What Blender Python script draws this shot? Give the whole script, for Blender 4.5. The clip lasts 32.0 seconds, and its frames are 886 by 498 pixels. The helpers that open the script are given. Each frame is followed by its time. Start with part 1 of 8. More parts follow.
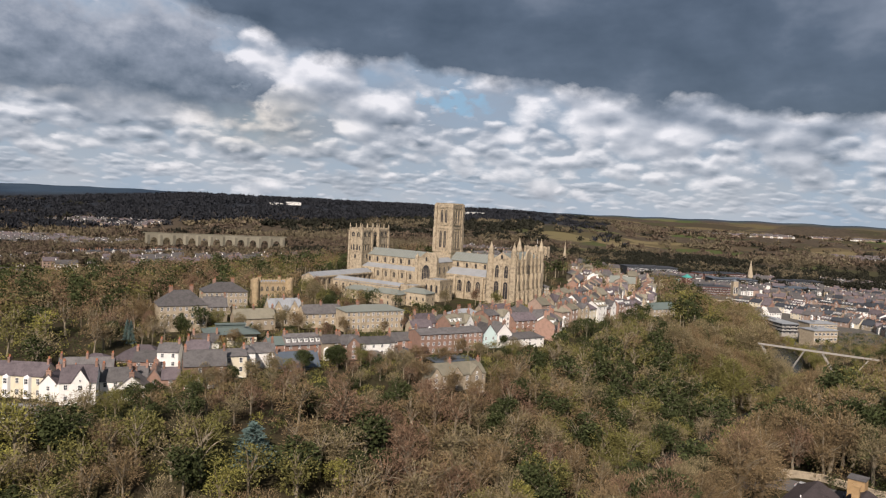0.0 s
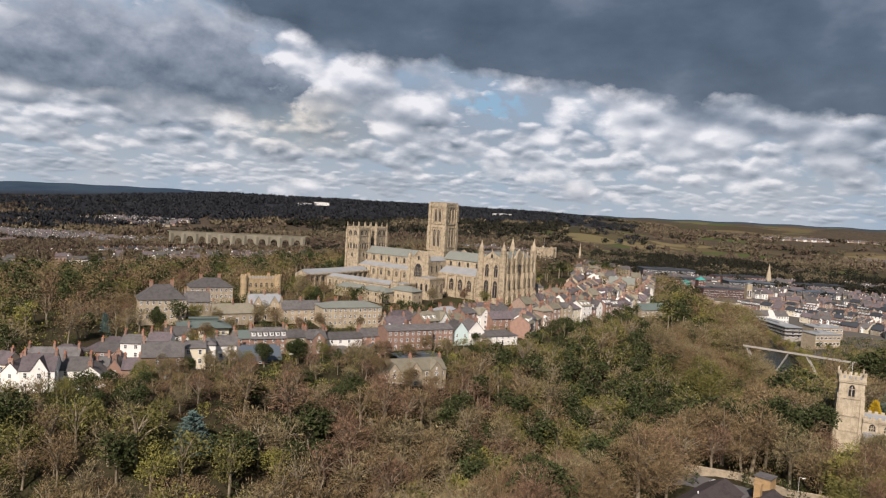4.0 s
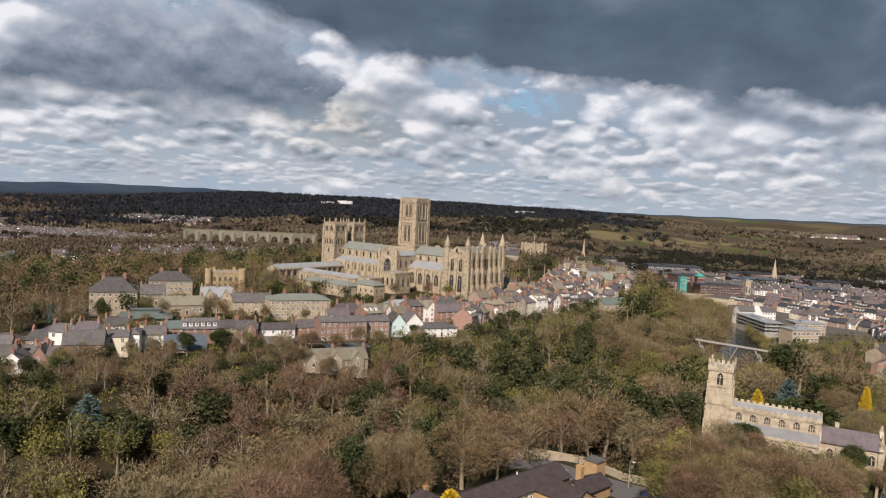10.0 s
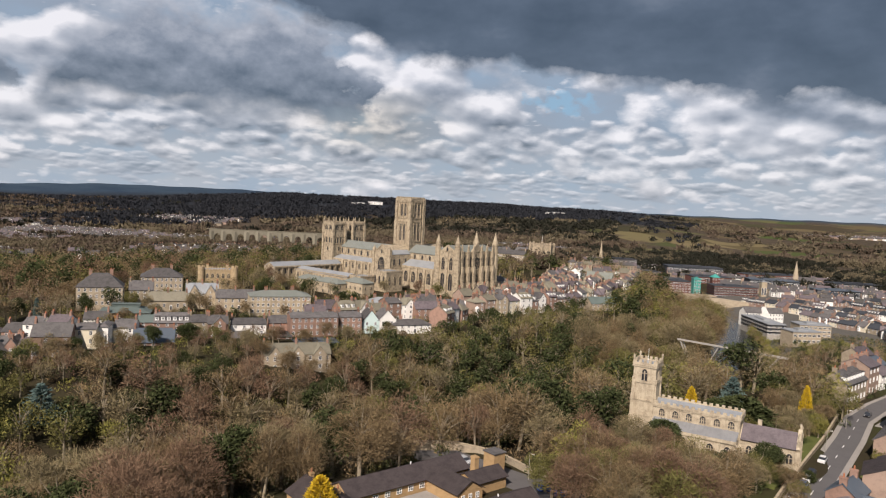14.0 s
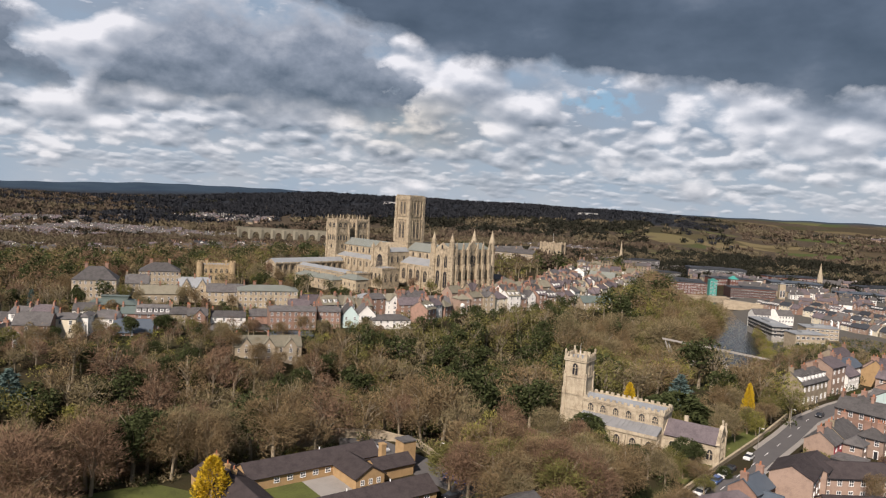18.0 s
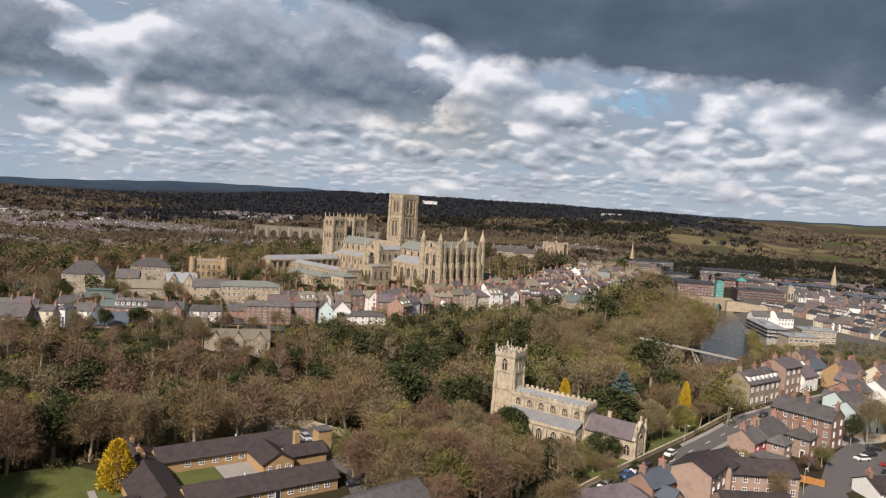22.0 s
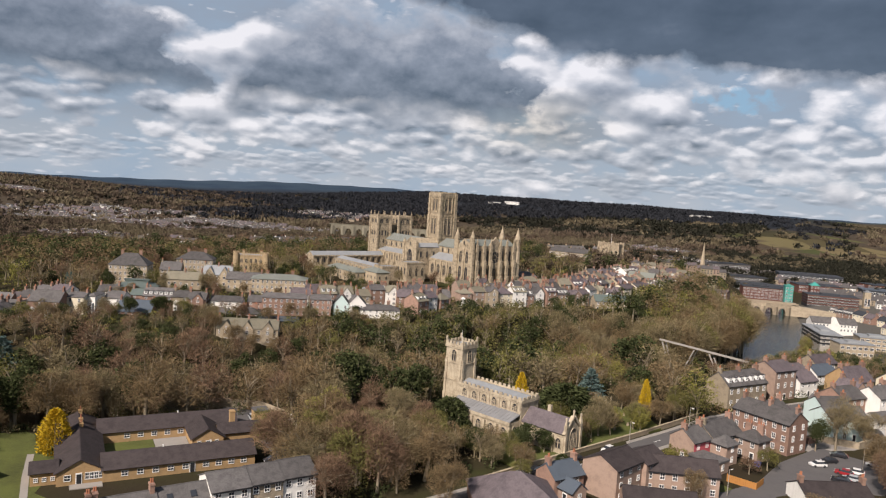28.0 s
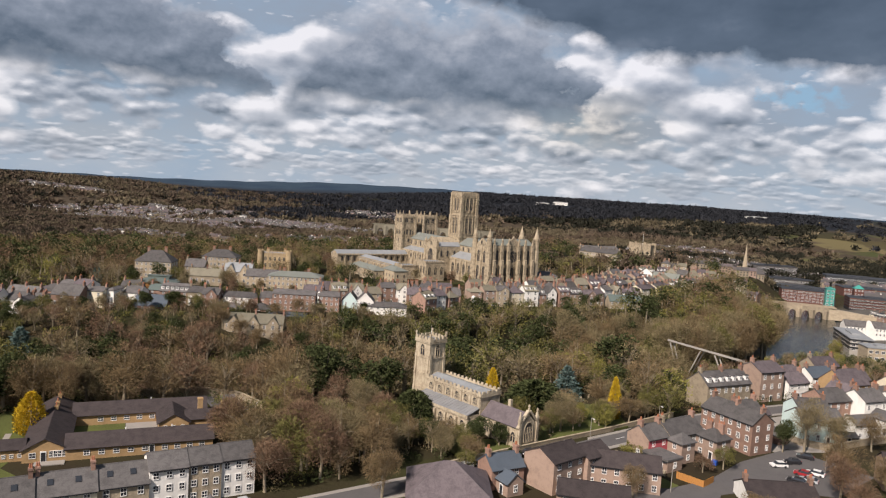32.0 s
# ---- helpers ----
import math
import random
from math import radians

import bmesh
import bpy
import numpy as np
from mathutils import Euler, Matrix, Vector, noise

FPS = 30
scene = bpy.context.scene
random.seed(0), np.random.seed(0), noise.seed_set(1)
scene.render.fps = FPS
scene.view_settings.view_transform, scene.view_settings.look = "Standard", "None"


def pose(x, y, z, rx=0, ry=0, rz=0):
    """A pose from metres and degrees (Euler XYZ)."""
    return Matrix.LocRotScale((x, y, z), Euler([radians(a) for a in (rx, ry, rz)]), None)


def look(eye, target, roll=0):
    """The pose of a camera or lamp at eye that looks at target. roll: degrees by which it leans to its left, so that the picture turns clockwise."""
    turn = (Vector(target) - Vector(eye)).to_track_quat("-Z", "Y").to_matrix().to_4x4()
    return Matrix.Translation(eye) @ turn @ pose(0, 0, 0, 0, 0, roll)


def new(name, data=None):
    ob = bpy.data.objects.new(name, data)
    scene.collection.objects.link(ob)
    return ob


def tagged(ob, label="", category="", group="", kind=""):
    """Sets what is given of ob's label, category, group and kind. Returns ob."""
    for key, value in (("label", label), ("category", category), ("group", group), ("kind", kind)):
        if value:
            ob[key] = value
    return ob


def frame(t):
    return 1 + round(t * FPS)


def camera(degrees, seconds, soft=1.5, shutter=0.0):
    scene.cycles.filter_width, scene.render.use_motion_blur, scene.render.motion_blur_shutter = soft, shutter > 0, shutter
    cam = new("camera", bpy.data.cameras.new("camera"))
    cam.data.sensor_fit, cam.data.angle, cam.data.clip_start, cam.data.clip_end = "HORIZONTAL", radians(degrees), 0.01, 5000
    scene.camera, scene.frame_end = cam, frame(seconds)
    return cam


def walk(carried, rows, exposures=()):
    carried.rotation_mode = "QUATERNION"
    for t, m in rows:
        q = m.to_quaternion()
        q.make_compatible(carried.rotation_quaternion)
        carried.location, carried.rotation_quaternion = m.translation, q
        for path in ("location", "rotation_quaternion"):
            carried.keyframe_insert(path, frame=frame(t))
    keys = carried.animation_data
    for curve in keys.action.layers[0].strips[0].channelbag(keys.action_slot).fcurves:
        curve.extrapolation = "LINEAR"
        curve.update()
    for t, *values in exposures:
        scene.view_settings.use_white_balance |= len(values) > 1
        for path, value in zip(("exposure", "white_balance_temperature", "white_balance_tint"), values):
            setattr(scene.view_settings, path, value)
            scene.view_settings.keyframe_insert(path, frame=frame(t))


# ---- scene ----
cam = camera(63.02, 32.0, soft=1.2)
PATH = [  # seconds, place, yaw, pitch, roll
    (0, 275.21, -435.44, 66.69, 32.661, -3.539, 2.980),
    (0.5, 278.07, -433.83, 66.54, 33.121, -3.525, 3.032),
    (1, 281.01, -432.20, 66.46, 33.712, -3.523, 3.098),
    (1.5, 284.05, -430.55, 66.44, 34.164, -3.532, 3.167),
    (2, 287.17, -428.87, 66.47, 34.447, -3.545, 3.226),
    (2.5, 290.30, -427.20, 66.50, 34.674, -3.554, 3.267),
    (3, 293.59, -425.46, 66.59, 34.914, -3.558, 3.291),
    (3.5, 296.85, -423.68, 66.65, 35.114, -3.560, 3.303),
    (5.5, 309.92, -416.26, 66.56, 36.010, -3.639, 3.243),
    (6, 313.24, -414.36, 66.55, 36.242, -3.651, 3.229),
    (6.5, 316.57, -412.46, 66.54, 36.461, -3.668, 3.211),
    (7, 319.84, -410.59, 66.55, 36.651, -3.691, 3.190),
    (7.5, 323.02, -408.78, 66.56, 36.860, -3.720, 3.166),
    (8, 326.13, -406.98, 66.57, 37.027, -3.750, 3.142),
    (8.5, 329.23, -405.15, 66.59, 37.212, -3.778, 3.117),
    (9, 332.36, -403.22, 66.64, 37.447, -3.802, 3.091),
    (9.5, 335.54, -401.17, 66.73, 37.689, -3.821, 3.066),
    (10, 338.76, -399.02, 66.84, 37.955, -3.837, 3.043),
    (10.5, 341.98, -396.84, 66.94, 38.233, -3.849, 3.023),
    (11, 345.19, -394.66, 67.03, 38.525, -3.860, 3.008),
    (11.5, 348.39, -392.50, 67.10, 38.876, -3.869, 2.998),
    (12, 351.60, -390.36, 67.14, 39.237, -3.879, 2.995),
    (12.5, 354.83, -388.21, 67.15, 39.666, -3.887, 2.999),
    (13, 358.06, -386.07, 67.11, 40.072, -3.892, 3.007),
    (13.5, 361.24, -383.93, 67.02, 40.481, -3.894, 3.018),
    (14, 364.38, -381.82, 66.92, 40.917, -3.893, 3.030),
    (14.5, 367.48, -379.73, 66.87, 41.328, -3.893, 3.042),
    (16.5, 379.64, -371.59, 66.96, 42.879, -3.987, 3.221),
    (17, 382.57, -369.53, 66.96, 43.248, -3.999, 3.244),
    (17.5, 385.44, -367.45, 66.94, 43.608, -4.011, 3.273),
    (18, 388.23, -365.35, 66.95, 43.953, -4.025, 3.310),
    (18.5, 390.98, -363.24, 67.00, 44.293, -4.038, 3.350),
    (19, 393.75, -361.18, 67.08, 44.591, -4.049, 3.393),
    (19.5, 396.54, -359.18, 67.19, 44.849, -4.059, 3.436),
    (20, 399.35, -357.25, 67.31, 45.138, -4.069, 3.479),
    (20.5, 402.13, -355.38, 67.43, 45.367, -4.084, 3.523),
    (21, 404.86, -353.51, 67.55, 45.647, -4.106, 3.565),
    (21.5, 407.50, -351.61, 67.68, 45.948, -4.133, 3.605),
    (22, 410.03, -349.64, 67.81, 46.210, -4.166, 3.642),
    (22.5, 412.49, -347.59, 67.93, 46.622, -4.201, 3.674),
    (23, 414.94, -345.50, 68.03, 47.286, -4.239, 3.698),
    (23.5, 417.43, -343.38, 68.10, 47.956, -4.274, 3.716),
    (24, 419.93, -341.20, 68.15, 48.640, -4.305, 3.728),
    (24.5, 422.40, -338.92, 68.23, 49.275, -4.329, 3.736),
    (25, 424.80, -336.56, 68.32, 49.877, -4.349, 3.742),
    (25.5, 427.16, -334.21, 68.40, 50.441, -4.366, 3.746),
    (27.5, 436.78, -325.09, 68.38, 52.841, -4.543, 3.773),
    (28, 439.08, -322.83, 68.43, 53.430, -4.564, 3.773),
    (28.5, 441.32, -320.57, 68.51, 54.028, -4.593, 3.769),
    (29, 443.52, -318.38, 68.64, 54.620, -4.629, 3.763),
    (29.5, 445.70, -316.33, 68.78, 55.194, -4.668, 3.755),
    (30, 447.90, -314.35, 68.89, 55.744, -4.706, 3.747),
    (30.5, 450.11, -312.28, 69.00, 56.262, -4.739, 3.742),
    (31, 452.33, -310.15, 69.11, 56.810, -4.764, 3.740),
    (31.5, 454.55, -307.95, 69.23, 57.348, -4.780, 3.741),
    (32, 456.78, -305.65, 69.34, 57.674, -4.788, 3.743),
]
walk(cam, [(r[0], pose(r[1], r[2], r[3], 90 + r[5], 0, r[4]) @ pose(0, 0, 0, 0, 0, r[6])) for r in PATH])

# ---- light ----
SUN_AZ, SUN_EL = radians(159), radians(41)      # compass bearing from +y, clockwise
world = bpy.data.worlds.new("world")
scene.world = world
world.use_nodes = True
scene.view_settings.exposure = 0.0
scene.view_settings.use_white_balance = True
scene.view_settings.white_balance_temperature = 6500
scene.view_settings.white_balance_tint = 16


class Nodes:
    """Short hand for building node trees."""

    def __init__(self, tree):
        self.t = tree
        tree.nodes.clear()

    def add(self, kind, ins=None, **props):
        n = self.t.nodes.new(kind)
        for k, v in props.items():
            if k == "operation":
                n.operation = v
            elif k == "blend_type":
                n.blend_type = v
            elif k == "data_type":
                n.data_type = v
            elif k == "sky_type":
                n.sky_type = v
            elif k == "feature":
                n.feature = v
        for k, v in (ins or {}).items():
            if isinstance(v, bpy.types.NodeSocket):
                self.t.links.new(v, n.inputs[k])
            else:
                n.inputs[k].default_value = v
        return n

    def math(self, op, a, b=0.0, c=0.0):
        return self.add("ShaderNodeMath", {0: a, 1: b, 2: c}, operation=op).outputs[0]

    def mix(self, fac, a, b, blend="MIX"):
        n = self.t.nodes.new("ShaderNodeMixRGB")
        n.blend_type = blend
        for k, v in ((0, fac), (1, a), (2, b)):
            if isinstance(v, bpy.types.NodeSocket):
                self.t.links.new(v, n.inputs[k])
            else:
                n.inputs[k].default_value = v if k == 0 else (*v[:3], 1)
        return n.outputs[0]

    def ramp(self, fac, stops):
        n = self.t.nodes.new("ShaderNodeValToRGB")
        e = n.color_ramp.elements
        while len(e) < len(stops):
            e.new(0.5)
        for el, (p, c) in zip(e, stops):
            el.position = p
            el.color = (*c, 1) if len(c) == 3 else c
        self.t.links.new(fac, n.inputs[0])
        return n.outputs[0]

    def noise(self, vec, scale, detail=4.0, rough=0.55, out=0):
        n = self.t.nodes.new("ShaderNodeTexNoise")
        n.inputs["Scale"].default_value = scale
        n.inputs["Detail"].default_value = detail
        n.inputs["Roughness"].default_value = rough
        self.t.links.new(vec, n.inputs["Vector"])
        return n.outputs[out]


def build_sky():
    """Rows of cumulus with flat grey bases and white tops over a pale blue sky, and dark sheets of cloud above them."""
    n = Nodes(world.node_tree)
    sky = n.add("ShaderNodeTexSky", sky_type="NISHITA")
    sky.sun_disc = False
    sky.sun_elevation, sky.sun_rotation = SUN_EL, SUN_AZ
    way = n.add("ShaderNodeTexCoord").outputs["Generated"]
    sep = n.add("ShaderNodeSeparateXYZ", {0: way})
    x, y, z = sep.outputs
    yaw = n.math("MULTIPLY", n.math("ARCTAN2", n.math("MULTIPLY", x, -1.0), y), 180 / math.pi)
    el = n.math("MULTIPLY", n.math("ARCSINE", z), 180 / math.pi)

    def grain(scale, dx, dy, detail=7.0, flat=1.35, rough=0.56):
        """Noise laid out by direction, one unit to each 1/scale degrees."""
        p = n.add("ShaderNodeCombineXYZ", {0: n.math("MULTIPLY_ADD", yaw, scale, dx), 1: n.math("MULTIPLY_ADD", el, scale * flat, dy), 2: dx * 0.37 + 2.0}).outputs[0]
        return n.math("SUBTRACT", n.noise(p, 1.0, detail, rough), 0.5)

    def clip(v):
        return n.math("MINIMUM", n.math("MAXIMUM", v, 0.0), 1.0)

    def scaled(v, k, c=0.0):
        return n.math("MULTIPLY_ADD", v, k, c)

    low = clip(n.math("DIVIDE", n.math("SUBTRACT", 5.0, el), 5.0))
    shade = n.mix(low, (0.30, 0.36, 0.43), (0.46, 0.53, 0.59))
    shade = n.mix(clip(scaled(grain(0.12, 3.0, 5.0, 5.0, 2.2), 2.5, 0.25)), shade, (0.30, 0.43, 0.56))
    sun_patch = n.math("EXPONENT", n.math("MULTIPLY", n.math("POWER", n.math("DIVIDE", n.math("SUBTRACT", yaw, 47.0), 5.0), 2.0), -1.0))
    # fields of cumulus that shrink towards the horizon, lit on top and grey below
    def heap(wide, tall, dx, dy, detail):
        """Rounded heaps of cloud as a density: fractal noise with round puffs in it."""
        u, v = scaled(yaw, 1 / wide, dx), scaled(el, 1 / tall, dy)
        p = n.add("ShaderNodeCombineXYZ", {0: u, 1: v, 2: dx * 0.31}).outputs[0]
        bend = n.math("SUBTRACT", n.noise(p, 2.5, 3.0, 0.5), 0.5)
        puff = n.t.nodes.new("ShaderNodeTexVoronoi")
        puff.feature = "SMOOTH_F1"
        puff.inputs["Scale"].default_value, puff.inputs["Smoothness"].default_value = 2.2, 0.35
        n.t.links.new(n.add("ShaderNodeCombineXYZ", {0: n.math("MULTIPLY_ADD", bend, 0.35, u), 1: n.math("MULTIPLY_ADD", bend, 0.35, v), 2: dx * 0.31}).outputs[0], puff.inputs["Vector"])
        return n.math("ADD", n.math("MULTIPLY_ADD", n.noise(p, 1.0, detail, 0.53), 0.9, -0.45), scaled(puff.outputs["Distance"], -0.42, 0.21))

    for wide, tall, lo, hi, dx, full, lift, opaque in CUMULUS:
        f, f_up = heap(wide, tall, dx, 3.0, 6.5), heap(wide, tall, dx + 0.04, 3.16, 3.0)
        inside = n.math("MULTIPLY", clip(n.math("DIVIDE", n.math("SUBTRACT", el, lo), 1.0 + 0.2 * hi)), clip(n.math("DIVIDE", n.math("SUBTRACT", hi, el), 0.8 + 0.2 * hi)))
        dens = n.math("ADD", n.math("ADD", f, full - 0.30), scaled(inside, 0.30))
        tone = scaled(n.math("SUBTRACT", f, f_up), 1.5 + 0.06 * wide, lift)
        tone = n.math("ADD", tone, scaled(grain(0.10, dx, 2.0, 3.0, 1.8), 0.8))
        tone = n.math("ADD", tone, scaled(clip(scaled(dens, 4.0)), -0.14))
        shade = n.mix(n.math("MULTIPLY", clip(scaled(dens, 8.0)), opaque), shade, n.ramp(tone, CLOUD_TONES))
    shade = n.mix(n.math("MULTIPLY", sun_patch, clip(n.math("MULTIPLY", scaled(el, 0.3, -0.9), scaled(el, -0.3, 2.6)))), shade, (1.0, 0.90, 0.74), "MULTIPLY")
    gap_x = n.math("POWER", n.math("DIVIDE", n.math("SUBTRACT", n.math("ADD", yaw, scaled(grain(0.6, 2.0, 2.0), 9.0)), 32.3), 2.3), 2.0)
    gap_y = n.math("POWER", n.math("DIVIDE", n.math("SUBTRACT", n.math("ADD", el, scaled(grain(0.6, 7.0, 4.0), 4.5)), 8.0), 0.75), 2.0)
    shade = n.mix(n.math("MULTIPLY", clip(scaled(n.math("ADD", gap_x, gap_y), -0.9, 1.1)), 0.8), shade, (0.27, 0.48, 0.65))
    # great heaps of cloud that stand nearer, dark below
    rag, rag_up, soft = grain(0.26, 5.0, 1.0, 8.0), grain(0.26, 5.03, 1.25, 8.0), grain(0.10, 11.0, 3.0, 4.0, 2.0)
    for cx, rx, base, tall, dark in HEAPS:
        s = n.math("DIVIDE", n.math("SUBTRACT", el, base), tall)
        side = n.math("POWER", n.math("ABSOLUTE", n.math("DIVIDE", n.math("SUBTRACT", n.math("ADD", yaw, scaled(rag, 9.0)), cx), rx)), 3.0)
        dens = n.math("SUBTRACT", n.math("SUBTRACT", 1.0, side), n.math("SUBTRACT", s, scaled(rag, 1.1)))
        foot = clip(scaled(n.math("ADD", s, scaled(rag, 0.40)), 5.0))
        tone = n.math("ADD", scaled(clip(s), 0.52, dark), scaled(n.math("SUBTRACT", rag, rag_up), 0.75))
        tone = n.math("ADD", tone, scaled(soft, 0.35))
        tone = n.math("ADD", tone, scaled(clip(scaled(dens, -4.0, 1.0)), 0.22))
        shade = n.mix(n.math("MULTIPLY", clip(scaled(dens, 4.0)), foot), shade, n.ramp(tone, CLOUD_TONES))
    # the dark sheet overhead, with a ragged lower edge that climbs to the west
    edge = n.math("MAXIMUM", scaled(yaw, 0.105, 6.1), scaled(yaw, 0.24, 0.2))
    edge = n.math("MAXIMUM", edge, 6.0)
    dens = n.math("ADD", n.math("SUBTRACT", el, edge), n.math("ADD", scaled(rag, 3.6), scaled(soft, 2.0)))
    tone = n.math("ADD", scaled(soft, 0.75, 0.20), scaled(grain(0.2, 1.0, 8.0, 6.0), 0.30))
    tone = n.math("ADD", tone, scaled(clip(n.math("MULTIPLY", scaled(yaw, -0.09, 1.0), scaled(el, 0.2, -1.9))), 0.28))
    shade = n.mix(clip(scaled(dens, 0.95)), shade, n.ramp(tone, CLOUD_TONES))
    cover = n.add("ShaderNodeBackground", {0: shade, 1: CLOUD_LIGHT})
    clear = n.add("ShaderNodeBackground", {0: sky.outputs[0], 1: 0.009})
    total = n.add("ShaderNodeAddShader", {0: cover.outputs[0], 1: clear.outputs[0]})
    n.add("ShaderNodeOutputWorld", {0: total.outputs[0]})


CLOUD_LIGHT = 0.9
CLOUD_TONES = [(0.0, (0.043, 0.066, 0.094)), (0.25, (0.096, 0.131, 0.176)), (0.5, (0.25, 0.294, 0.355)), (0.75, (0.51, 0.55, 0.60)), (1.0, (0.92, 0.93, 0.94))]
# fields of cumulus: width and height of a heap, lowest and highest elevation in degrees, offset, fullness, brightness, opacity
CUMULUS = [(2.8, 0.85, -0.6, 3.2, 17.3, 0.13, 0.77, 0.5), (4.4, 2.1, 0.9, 7.6, 41.9, 0.14, 0.79, 0.85), (8.0, 4.6, 3.0, 14.0, 63.4, 0.16, 0.85, 0.97)]
# great heaps: middle, half width, base, height in degrees, darkness of the base
HEAPS = [(84.0, 12.0, 5.6, 10.0, 0.20), (58.5, 13.5, 5.2, 9.5, 0.24), (108.0, 12.0, 6.0, 8.0, 0.2)]
build_sky()

sun = new("sun", bpy.data.lights.new("sun", "SUN"))
sun.data.energy, sun.data.angle, sun.data.color = 6.2, radians(0.6), (1.0, 0.90, 0.78)
sun.matrix_world = look((math.sin(SUN_AZ) * 500, math.cos(SUN_AZ) * 500, math.tan(SUN_EL) * 500), (0, 0, 0))


# ---- materials ----
def surface(name, base, tone=None, grain=1.0, amount=0.6, rough=0.85, bump=0.15, metal=0.0, island=0.0, per_object=0.0, streak=0.0, fine=12.0, spec=0.15):
    """A weathered surface: base and tone mixed by broad stains, fine grain, variation from piece to piece, and relief."""
    m = bpy.data.materials.new(name)
    m.use_nodes = True
    n = Nodes(m.node_tree)
    tone = tone or tuple(c * 0.6 for c in base)
    where = n.add("ShaderNodeTexCoord").outputs["Object"]
    broad = n.noise(where, 0.35 * grain, 5.0, 0.6)
    small = n.noise(where, fine * 0.25 * grain, 4.0, 0.6)
    fac = n.math("MULTIPLY_ADD", n.math("SUBTRACT", broad, 0.42), 2.6 * amount, n.math("MULTIPLY", n.math("SUBTRACT", small, 0.5), 1.4 * amount))
    fac = n.math("MINIMUM", n.math("MAXIMUM", fac, 0.0), 1.0)
    col = n.mix(fac, base, tone)
    if streak:
        run = n.add("ShaderNodeMapping", {0: where, "Scale": (1.2, 1.2, 0.12)}).outputs[0]
        s = n.math("MULTIPLY", n.math("MAXIMUM", n.math("SUBTRACT", n.noise(run, 1.5, 4.0, 0.6), 0.5), 0.0), streak * 3)
        col = n.mix(n.math("MINIMUM", s, 0.8), col, tuple(c * 0.45 for c in base))
    if island or per_object:
        r = n.add("ShaderNodeNewGeometry").outputs["Random Per Island"] if island else n.add("ShaderNodeObjectInfo").outputs["Random"]
        k = island or per_object
        f = n.math("MULTIPLY_ADD", r, 2 * k, 1 - k)
        mul = n.add("ShaderNodeCombineXYZ", {0: f, 1: f, 2: f}).outputs[0]
        col = n.mix(1.0, col, mul, "MULTIPLY")
    b = n.add("ShaderNodeBsdfPrincipled", {"Base Color": col, "Roughness": rough, "Metallic": metal, "Specular IOR Level": spec})
    if bump:
        bp = n.add("ShaderNodeBump", {"Strength": bump, "Distance": 0.3, "Height": small})
        n.t.links.new(bp.outputs[0], b.inputs["Normal"])
    n.add("ShaderNodeOutputMaterial", {0: b.outputs[0]})
    return m


